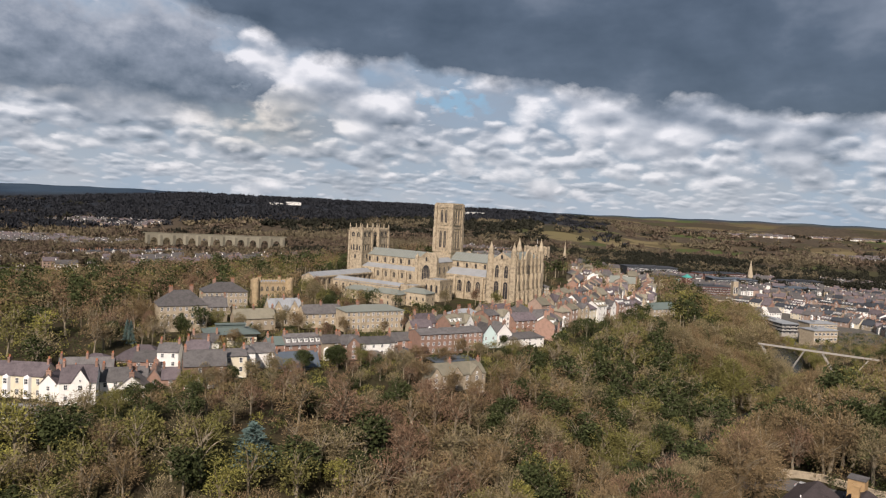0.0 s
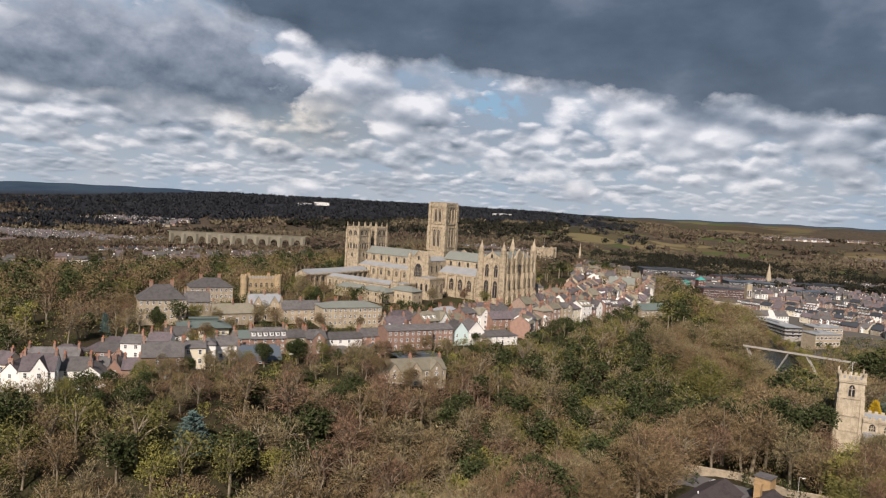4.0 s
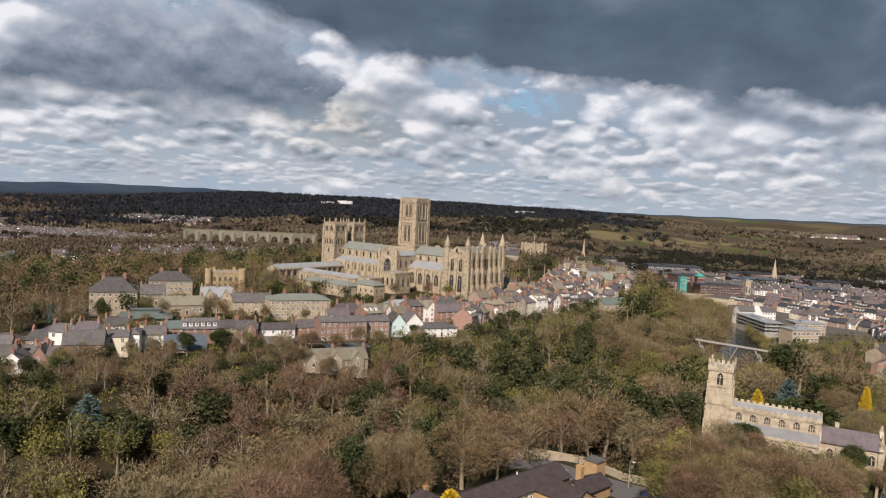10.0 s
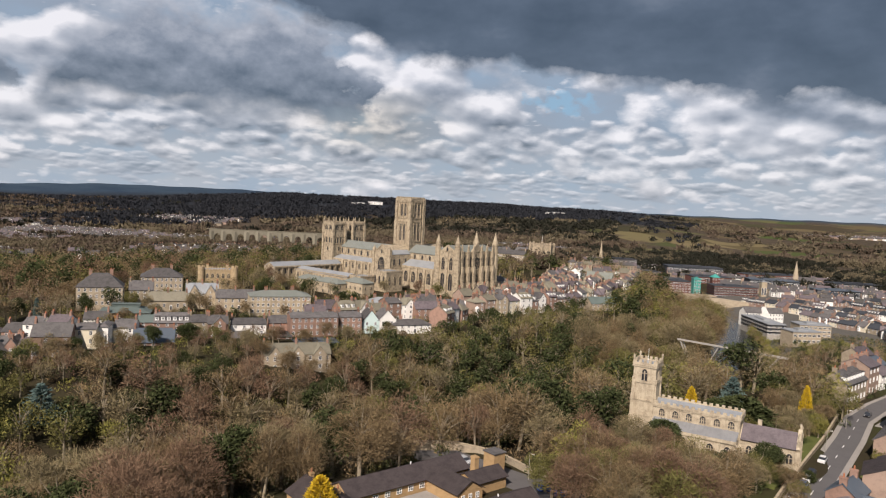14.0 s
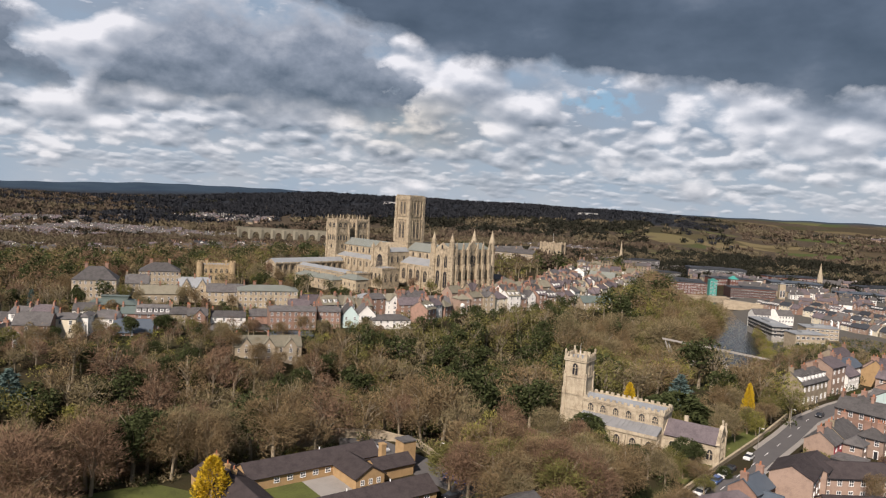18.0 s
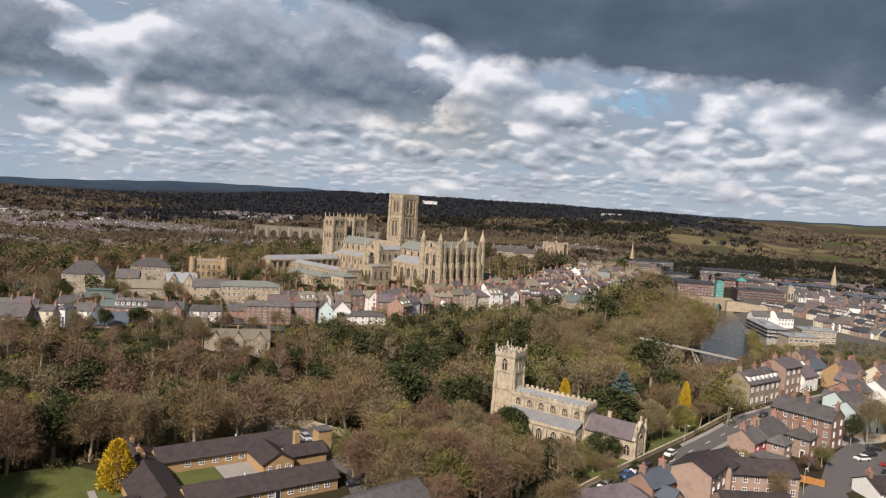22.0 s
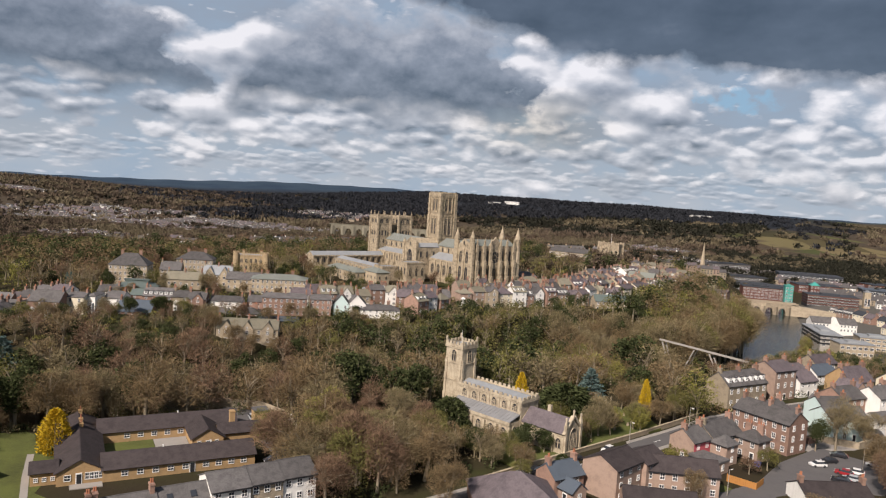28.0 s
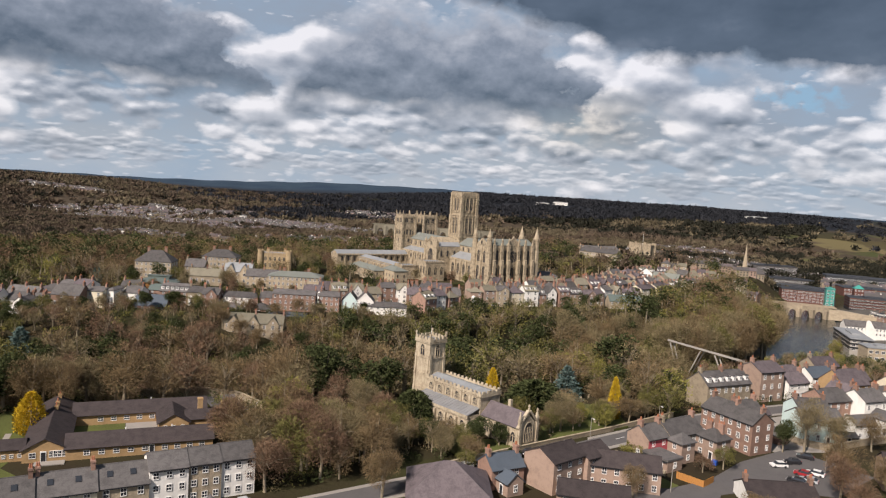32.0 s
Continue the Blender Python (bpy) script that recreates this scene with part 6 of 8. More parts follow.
def tree_shape(kind, r, n, H=14.0, R=4.2):
    """Trunk and crown of a tree H high, as two triangle sets."""
    if kind in ("gold", "spruce", "yew"):
        wood = [limb((0, 0, -1.5), (0, 0, H * 0.7), R * 0.09, 0.05)]
        t = r.uniform(0, 1, n) ** (1.4 if kind == "spruce" else 1.1)
        if kind == "gold":
            rad = R * np.sqrt(np.clip(np.sin(np.pi * (0.12 + 0.88 * t) ** 0.75), 0, 1)) * (1 - 0.35 * t)
        elif kind == "yew":
            rad = R * np.sqrt(np.clip(1 - (1.25 * t - 0.3) ** 2, 0, 1))
        else:
            rad = R * (1 - t) ** 0.7 * (0.78 + 0.22 * np.sin(t * 40))
        a = r.uniform(0, 2 * np.pi, n)
        rad = rad * (1 + 0.16 * np.sin(a * 5 + t * 9)) * r.uniform(0.55, 1.05, n)
        p = np.stack([rad * np.cos(a), rad * np.sin(a), H * (0.04 + 0.94 * t)], 1)
        way = unit(np.stack([np.cos(a), np.sin(a), np.full(n, 1.4 if kind == "gold" else 0.2)], 1) + r.normal(size=(n, 3)) * 0.5)
        return join(wood), blades(p, way, r.uniform(0.5, 1.1, n) * R / 5, r.uniform(0.3, 0.55, n) * R / 5, r)
    z0 = H * (0.2 if kind == "dark" else 0.13)
    top = np.array([r.normal() * 0.3, r.normal() * 0.3, H * 0.5])
    wood = [limb((0, 0, -2.5), top, H * 0.024, H * 0.014, 5)]
    for i in range(15):
        a, s = r.uniform(0, 2 * np.pi), r.uniform(0.3, 0.95)
        base = top * r.uniform(0.5, 1.0)
        tip = np.array([math.cos(a) * R * s * 0.85, math.sin(a) * R * s * 0.85, H * r.uniform(0.62, 0.95) * (1 - 0.18 * s)])
        mid = base * 0.5 + tip * 0.5 + [0, 0, H * 0.05]
        wood += [limb(base, mid, H * 0.010, H * 0.006), limb(mid, tip, H * 0.006, 0.02)]
    p, out = crown_points(n, R, z0, H, r)
    if kind == "dark":
        way = unit(r.normal(size=(n, 3)) + out * 0.7)
        return join(wood), blades(p, way, r.uniform(0.35, 0.75, n), r.uniform(0.18, 0.4, n), r)
    way = unit(out * 0.9 + unit(p - [0, 0, H * 0.32]) * 0.3 + [0, 0, 0.3] + r.normal(size=(n, 3)) * 0.7)
    return join(wood), blades(p, way, r.uniform(0.4, 1.15, n) * (1 if kind in ("brown", "red", "grey") else 0.7), r.uniform(0.04, 0.11, n) * (1 if kind in ("brown", "red", "grey") else 1.8), r)


LEAF = dict(brown="twig_brown", red="twig_red", grey="twig_grey", olive="leaf_olive", lime="leaf_lime", dark="leaf_dark", spruce="leaf_blue", gold="leaf_gold", yew="leaf_dark")
WORDS = dict(brown="bare brown deciduous tree with fine upright twigs", red="bare reddish-brown tree with a rounded crown", grey="bare grey-green tree with a wide twiggy crown", olive="young tree in first olive-green bud",
             lime="tree in fresh yellow-green spring leaf", dark="dark evergreen tree with a dense crown", spruce="tall blue-grey conifer with tiered branches", gold="bright golden-yellow cypress of pointed shape", yew="dark green rounded yew tree")
MODELS = {}


def tree_model(kind, i):
    """A tree that is copied to many places."""
    if (kind, i) not in MODELS:
        r = np.random.default_rng(100 + i * 17 + len(kind) * 5)
        n = dict(brown=7000, red=7000, grey=7000, olive=6000, lime=6000, dark=6000, spruce=2600, gold=4200, yew=3600)[kind]
        H, R = dict(gold=(9, 2.3), spruce=(13, 4.6), yew=(8, 5.2)).get(kind, (16.0, 5.4))
        wood, leaf = tree_shape(kind, r, n, H, R)
        MODELS[kind, i] = (fast_mesh("trunk", *wood, "bark"), fast_mesh("crown", *leaf, LEAF[kind]), wood, leaf)
    return MODELS[kind, i]


def plant(kind, i, x, y, scale=1.0, turn=0.0, z=None, group="trees of the gorge", flat=1.0, label=""):
    z = float(height(x, y)) if z is None else z
    m = pose(x, y, z, 0, 0, turn) @ Matrix.Diagonal((scale * flat, scale * flat, scale, 1))
    trunk, crown, _, _ = tree_model(kind, i)
    o = thing("tree", m, label or WORDS[kind], "tree", group)
    part("trunk", trunk, None, o)
    part("crown", crown, None, o)
    return o


def free(x, y, extra=2.0):
    return all((x - a) ** 2 + (y - b) ** 2 > (r + extra) ** 2 for a, b, r in FOOT)


def clear_zone(x, y):
    """Lawns, yards, streets and buildings where no wood grows."""
    u, v = (x - 253) * 0.155 + (y + 288) * 0.988, (x - 253) * 0.988 - (y + 288) * 0.155
    if (-32 < u < 46 and -4 < v < 36) or (-32 < u < 33 and v < 68 and v > 0):
        return True
    cx, cy = (x - 277.2) * 0.983 + (y + 199.3) * 0.184, -(x - 277.2) * 0.184 + (y + 199.3) * 0.983
    if -3 < cx < 49 and -19 < cy < 11:
        return True
    if x > 317 and y > -330:
        return True
    if 285 < x < 320 and -178 < y < -138:
        return True
    if -85 < x < 70 and -85 < y < 60:
        return True
    return False


def choose(x, y, r):
    """Which kind grows where."""
    k = math.sin(x / 31 + 0.6) + math.cos(y / 27 - 0.8) + 0.6 * math.sin((x + y) / 13)
    q = r.random()
    if 110 < x < 235 and -150 < y < 90 and river_distance(x, y) > 22 and x < 212:
        return "dark" if q < 0.42 else "olive" if q < 0.62 else "grey" if q < 0.8 else "brown" if q < 0.95 else "lime"
    if x > 200 and y < -200:
        return "brown" if q < 0.46 else "red" if q < 0.66 else "grey" if q < 0.81 else "olive" if q < 0.88 else "dark" if q < 0.97 else "lime"
    if x < -45:
        return "brown" if q < 0.3 else "red" if q < 0.45 else "grey" if q < 0.58 else "dark" if q < 0.9 else "olive"
    if k > 0.9:
        return "dark" if q < 0.3 else "olive" if q < 0.6 else "grey"
    if k < -0.8:
        return "red" if q < 0.35 else "brown" if q < 0.7 else "grey" if q < 0.88 else "dark"
    return "brown" if q < 0.28 else "grey" if q < 0.54 else "olive" if q < 0.76 else "dark" if q < 0.93 else "lime"


def woods():
    r = random.Random(11)
    spots, low = [], set()
    step = 7.7
    for i in range(int(620 / step)):
        for j in range(int(800 / step)):
            x, y = -230 + i * step + r.uniform(-3, 3), -480 + j * step + r.uniform(-3, 3)
            if (x - 360) ** 2 + (y + 350) ** 2 < 55**2 or clear_zone(x, y) or x > 330:
                continue
            d = float(river_distance(x, y))
            if d < (8 if y < 25 else 20):
                continue
            wild = d < 92 or (x > 130 and y < -225) or x < -120 or (x < 40 and y < -310) or (x < -60 and y < -60)
            church = 240 < x < 316 and -262 < y < -120
            if not free(x, y) or (y > 160 and x > 110):
                continue
            inner = x < float(np.interp(y, [-480, -340, -235, -140, -60, 20, 110, 220], [100, 172, 200, 214, 228, 222, 200, 150]))
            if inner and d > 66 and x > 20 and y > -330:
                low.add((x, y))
            p = 0.94 if wild and not church else 0.8 if church else 0.2
            if -60 < x < 140 and -260 < y < 60 and d > 92:
                p = 0.6 if d < 140 else 0.4
            if r.random() < p:
                spots.append((x, y))
    near = [s for s in spots if 165 < s[0] < 320 and -345 < s[1] < -95 and river_distance(*s) > 14]
    near.sort(key=lambda s: math.hypot(s[0] - 340, s[1] + 390))
    chosen = set(near[:60])
    rest = {}
    for x, y in spots:
        kind, i = choose(x, y, r), r.randrange(3)
        scale, turn, flat = r.uniform(0.75, 1.25), r.uniform(0, 360), r.uniform(1.1, 1.5)
        if -60 < x < 140 and -260 < y < 60:
            scale *= 0.75
        cx, cy = (x - 277.2) * 0.983 + (y + 199.3) * 0.184, -(x - 277.2) * 0.184 + (y + 199.3) * 0.983
        if 0 < cx < 50 and -50 < cy < 0:
            scale *= 0.55
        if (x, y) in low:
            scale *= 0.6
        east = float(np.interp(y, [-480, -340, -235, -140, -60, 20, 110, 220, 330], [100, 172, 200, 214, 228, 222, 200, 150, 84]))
        # bank trees cut down where they block the camera's view of the river
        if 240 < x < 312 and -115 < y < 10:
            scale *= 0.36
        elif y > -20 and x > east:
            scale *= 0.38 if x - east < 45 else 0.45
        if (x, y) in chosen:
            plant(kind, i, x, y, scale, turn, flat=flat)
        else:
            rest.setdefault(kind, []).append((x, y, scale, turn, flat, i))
    for kind, list_ in rest.items():
        leaf_v, leaf_f, wood_v, wood_f, kl, kw = [], [], [], [], 0, 0
        for x, y, scale, turn, flat, i in list_:
            _, _, wood, leaf = tree_model(kind, i)
            c, s = math.cos(math.radians(turn)), math.sin(math.radians(turn))
            M3 = np.array([[c * scale * flat, s * scale * flat, 0], [-s * scale * flat, c * scale * flat, 0], [0, 0, scale]])
            at = np.array([x, y, float(height(x, y))])
            far = math.hypot(x - 370, y + 370)
            n, wider = (2600, 1.7) if far < 190 else (1250, 2.3) if far < 300 else (640, 3.2) if far < 420 else (330, 4.4) if far < 560 else (190, 5.6)
            v = leaf[0][: n * 3] @ M3 + at
            # wider blades, as fewer of them make the crown
            t = v.reshape(-1, 3, 3)
            mid = (t[:, 0] + t[:, 1]) / 2
            t[:, 0], t[:, 1] = mid + (t[:, 0] - mid) * wider, mid + (t[:, 1] - mid) * wider
            leaf_v.append(t.reshape(-1, 3))
            leaf_f.append(leaf[1][:n] + kl)
            kl += len(v)
            stem = wood if far < 420 else (wood[0][:10], wood[1][:10])
            w = stem[0] @ M3 + at
            wood_v.append(w)
            wood_f.append(stem[1] + kw)
            kw += len(w)
        o = thing("woodland", pose(0, 0, 0), f"wooded river bank: {WORDS[kind].split(' with')[0]}s standing close", "woodland", kind="stuff")
        tagged(part("foliage", fast_mesh("foliage", np.concatenate(leaf_v), np.concatenate(leaf_f), LEAF[kind]), None, o), kind="stuff")
        tagged(part("trunks_and_limbs", fast_mesh("trunks_and_limbs", np.concatenate(wood_v), np.concatenate(wood_f), "bark"), None, o), kind="stuff")
    undergrowth(r)


def undergrowth(r):
    """Low shrubs, brambles and saplings that close the ground between the trees."""
    q = np.random.default_rng(31)
    sets = {"leaf_olive": [], "twig_brown": [], "leaf_dark": [], "twig_grey": [], "leaf_lime": []}
    step = 5.0
    for i in range(int(560 / step)):
        for j in range(int(680 / step)):
            x, y = -190 + i * step + r.uniform(-2.4, 2.4), -440 + j * step + r.uniform(-2.4, 2.4)
            if (x - 360) ** 2 + (y + 350) ** 2 < 40**2 or clear_zone(x, y) or x > 328 or (x < 60 and y > -90):
                continue
            d = float(river_distance(x, y))
            if d < (10 if y < 25 else 24) or not free(x, y, -0.5) or r.random() < 0.12 or (d > 150 and r.random() < 0.6):
                continue
            # leaf_dark is picked most often, painting shade into the gaps below the crowns
            kind = r.choice(["leaf_olive", "twig_brown", "leaf_dark", "leaf_dark", "leaf_dark", "leaf_olive", "leaf_lime"] if x < 215 else ["twig_brown", "leaf_dark", "leaf_olive", "twig_grey", "leaf_dark"])
            R, H, m = r.uniform(1.8, 3.4), r.uniform(1.6, 4.2), 90 if math.hypot(x - 370, y + 370) < 380 else 48
            p = unit(q.normal(size=(m, 3))) * q.uniform(0.3, 1, (m, 1)) ** 0.6 * [R, R, H * 0.55] + [x, y, float(height(x, y)) + H * 0.45]
            way = unit(q.normal(size=(m, 3)) + [0, 0, 0.5])
            sets[kind].append(blades(p, way, q.uniform(0.4, 1.0, m), q.uniform(0.15, 0.45, m) * (1 if m > 60 else 1.6), q))
    for mat, pieces in sets.items():
        words = {"leaf_olive": "olive-green budding shrubs", "twig_brown": "bare brown thicket", "leaf_dark": "dark evergreen scrub standing in for shade", "twig_grey": "grey-green bare saplings", "leaf_lime": "fresh yellow-green shrubs"}[mat]
        tagged(new("undergrowth", fast_mesh("undergrowth", *join(pieces), mat)), f"{words} covering the ground between the trees", "undergrowth", kind="stuff")


# tall trees on the cathedral's bank, sized to cover the water from the camera
r3 = random.Random(21)
for row, off in enumerate((17.0, 26.0, 36.0, 47.0)):
    for i in range(18):
        y = -62 + i * 12.5 + r3.uniform(-3, 3) + row * 5
        x = float(np.interp(y, [-140, -60, 20, 110, 220], [214, 228, 222, 200, 150])) - off + r3.uniform(-2, 2)
        big = r3.uniform(1.75, 2.0) if y < -15 else r3.uniform(1.5, 1.75)
        if y > 150 and row < 3:
            continue
        if y > 0:
            big = (r3.uniform(9, 14) - float(height(x, y))) / 16 + 0.06 * row
        plant(r3.choice(["grey", "brown", "grey", "olive"]), r3.randrange(3), x, y, big - 0.12 * row, r3.uniform(0, 360), group="trees of the gorge", flat=1.1)
for x, y, sc in ((220, -19, 1.75), (213, -24, 1.8), (226, -28, 1.5)):
    plant("grey", 1, x, y, sc, x * 3, group="trees of the gorge", flat=1.1)
# trees on the bank below the footbridge
for i in range(16):
    x, y = 238 + (i % 2) * 9 + r3.uniform(-2, 3), -122 + (i // 2) * 10.5 + r3.uniform(-3, 3)
    plant(r3.choice(["brown", "grey", "brown", "olive"]), r3.randrange(3), x, y, r3.uniform(1.65, 1.9) if y < -60 else r3.uniform(1.2, 1.4), r3.uniform(0, 360), group="trees of the gorge", flat=1.1)
# lower trees and willows on the opposite bank
for i in range(30):
    y = 2 + i * 7.0 + r3.uniform(-2, 2)
    x = float(np.interp(y, [-60, 20, 110, 220, 330], [228, 222, 200, 150, 84])) + (22 if y > 30 else 17) + r3.uniform(-1, 4)
    plant(r3.choice(["grey", "olive", "brown", "lime"]), r3.randrange(3), x, y, r3.uniform(0.5, 0.75), r3.uniform(0, 360), group="trees of the gorge", flat=1.25)


# single trees that stand out
for x, y, k, s, f in ((284.7, -176, "gold", 1.25, 0.85), (308.9, -149, "gold", 1.45, 0.62), (263.5, -296.5, "gold", 1.15, 1.45)):
    plant(k, 0, x, y, s, 20, group="golden cypresses", flat=f)
plant("spruce", 0, 287, -148, 0.85, 0, group="churchyard trees", flat=1.45, label="broad blue-grey cedar with tiered branches")
plant("yew", 0, 297, -169, 1.2, 0, group="churchyard trees", flat=1.3)
plant("yew", 1, 289, -166, 0.85, 0, group="churchyard trees", flat=1.1)
plant("yew", 1, 289.8, -206, 1.05, 40, group="churchyard trees", flat=0.9)
plant("yew", 1, 303, -206, 0.5, 40, group="churchyard trees", label="clipped green shrub beside the church wall")
plant("yew", 0, 322, -196, 0.32, 90, group="churchyard trees", label="round green shrub by the churchyard gate")
plant("spruce", 1, 124.4, -294.2, 0.95, 0, group="churchyard trees", flat=1.6, label="blue-grey cedar among bare trees")
FOOT += [(284.7, -176, 2), (308.9, -149, 2), (263.5, -296.5, 4), (287, -148, 6), (294, -172, 13), (300, -158, 7), (289.8, -206, 4), (124.4, -294.2, 9)]


# estates of small houses: middle, rows, length, turn
TERRACES = [(-760, 150, 7, 170, 25), (-560, -20, 6, 140, 30), (-560, 260, 3, 120, 40), (-1150, 420, 6, 220, 20), (-330, 500, 4, 130, 30), (-400, 110, 3, 120, 50), (-700, -150, 5, 150, 40),
            (-1500, 700, 6, 260, 25), (-1250, 120, 6, 260, 35), (300, 1900, 8, 400, 10), (700, 2300, 8, 500, 5)]
TERRACES += [(30, 500, 5, 150, 35), (-70, 560, 6, 180, 30), (-150, 640, 6, 200, 35), (100, 600, 7, 220, 30), (30, 690, 6, 240, 25), (210, 540, 6, 200, 20), (-30, 360, 3, 110, 40), (260, 640, 5, 240, 15), (330, 520, 6, 160, 15), (-325, 45, 3, 190, 62), (-345, -95, 2, 90, 66), (-400, -150, 2, 70, 60), (-1420, 60, 7, 330, 60), (-1340, 330, 5, 260, 50), (-1650, 200, 5, 300, 60), (-350, 760, 6, 160, 30), (-560, 980, 6, 160, 70), (250, 900, 5, 180, 20), (480, 700, 5, 140, 30), (1100, 2700, 8, 600, 8), (-900, -60, 6, 200, 35), (-1500, -100, 7, 260, 30), (-1010, 640, 4, 130, 75), (-1340, 300, 6, 240, 40), (-1600, 60, 5, 240, 50), (-2150, -80, 4, 300, 60), (-350, 2650, 6, 500, 10), (0, 3000, 5, 500, 5), (-290, 60, 2, 160, 62)]


def far_woods():
    """Distant woods and hedgerow trees: rounded crowns of small facets over the far land."""
    r = np.random.default_rng(5)
    n = 30000
    rad = np.concatenate([400 + 650 * r.uniform(0, 1, 8000) ** 0.75, 1000 + 900 * r.uniform(0, 1, 11000) ** 0.8, 1850 + 2000 * r.uniform(0, 1, 11000) ** 0.9])
    a = np.radians(r.uniform(-3, 94, n))
    x, y = 380 - rad * np.sin(a), -370 + rad * np.cos(a)
    d = river_distance(x, y)
    bearing = np.degrees(a)
    patch = np.sin(x / 210 + 1.0) * np.cos(y / 260) + 0.7 * np.sin(x / 83 - y / 131) + 0.4 * np.cos(y / 61 + x / 47)
    inside = (np.hypot(x - 40, y + 50) < 190) | ((x > -240) & (x < 330) & (y < 120)) | ((x > -20) & (x < 420) & (y > 100) & (y < 560)) | (d < 20)
    built = np.zeros(n, bool)
    for cx, cy, rows, length, rot in TERRACES:
        c, s = math.cos(math.radians(rot)), math.sin(math.radians(rot))
        u, v = (x - cx) * c + (y - cy) * s, -(x - cx) * s + (y - cy) * c
        built |= (np.abs(u) < length / 2 + 8) & (np.abs(v) < rows * 13 + 6) & (np.abs((v + rows * 13) % 26 - 13) < 16) & (r.uniform(0, 1, n) < 0.72)
    # the railway viaduct stands clear
    ahead, aside = (x + 793) * 0.766 - (y - 458) * 0.643, (x + 793) * 0.643 + (y - 458) * 0.766
    built |= (ahead > -12) & (ahead < 14) & (np.abs(aside) < 140)
    # trees are thinned before the valley terrace so that the camera sees it
    built |= (x > -825) & (x < -640) & (y > 175) & (y < 365) & (r.uniform(0, 1, n) < 0.85)
    keep = ~inside & ~built & ((patch > np.where((bearing < 28) & (rad > 1500), 0.5, -1.3)) | (r.uniform(0, 1, n) < 0.12)) & (np.hypot(x, y) < 3800)
    z = height(x, y)
    sets = {"brown": [], "dark": [], "grey": [], "pine": []}
    for j in np.nonzero(keep)[0]:
        tone = math.sin(x[j] / 57 + 0.4) + math.cos(y[j] / 71) + r.uniform(-1.5, 1.5)
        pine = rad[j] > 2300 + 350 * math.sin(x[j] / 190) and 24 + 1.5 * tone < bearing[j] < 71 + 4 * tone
        # belts under cloud shade get it through the darkest wood colour
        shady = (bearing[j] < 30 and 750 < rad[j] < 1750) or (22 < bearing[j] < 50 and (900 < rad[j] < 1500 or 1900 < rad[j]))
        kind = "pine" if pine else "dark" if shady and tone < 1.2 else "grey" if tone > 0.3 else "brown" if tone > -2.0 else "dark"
        tall = 1.4 if 12 < ahead[j] < 90 and abs(aside[j]) < 150 else 1.0
        R = r.uniform(5.5, 9.0) * tall * (1 if rad[j] < 1000 else 1.15 if rad[j] < 1800 else 1.8)
        H = r.uniform(9, 14) * tall * (1 if rad[j] < 1800 else 0.9)
        m = 130 if rad[j] < 900 else 72 if rad[j] < 1800 else 30
        lobe = unit(r.normal(size=(6, 3)) + [0, 0, 0.4])[r.integers(0, 6, m)] * 0.45
        out = unit(r.normal(size=(m, 3)) + [0, 0, 0.35])
        p = (lobe + out * r.uniform(0.35, 0.62, (m, 1))) * [R, R, H * 0.5] + [x[j], y[j], z[j] + H * 0.42]
        way = unit(out + r.normal(size=(m, 3)) * 0.8 + [0, 0, 0.3])
        size = R * 3.0 / math.sqrt(m)
        v, f = blades(p, way, r.uniform(0.8, 1.5, m) * size, r.uniform(0.5, 0.9, m) * size, r)
        sets[kind].append((v, np.arange(m * 3).reshape(-1, 3)))
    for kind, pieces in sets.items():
        words = {"dark": "distant dark woods with cloud shade in their colour", "pine": "woods on the far hills with cloud shade and blue haze in their colour", "brown": "distant bare brown woods", "grey": "distant bare grey-green woods"}[kind]
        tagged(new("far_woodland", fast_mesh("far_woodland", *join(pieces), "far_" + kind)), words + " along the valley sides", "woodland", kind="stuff")


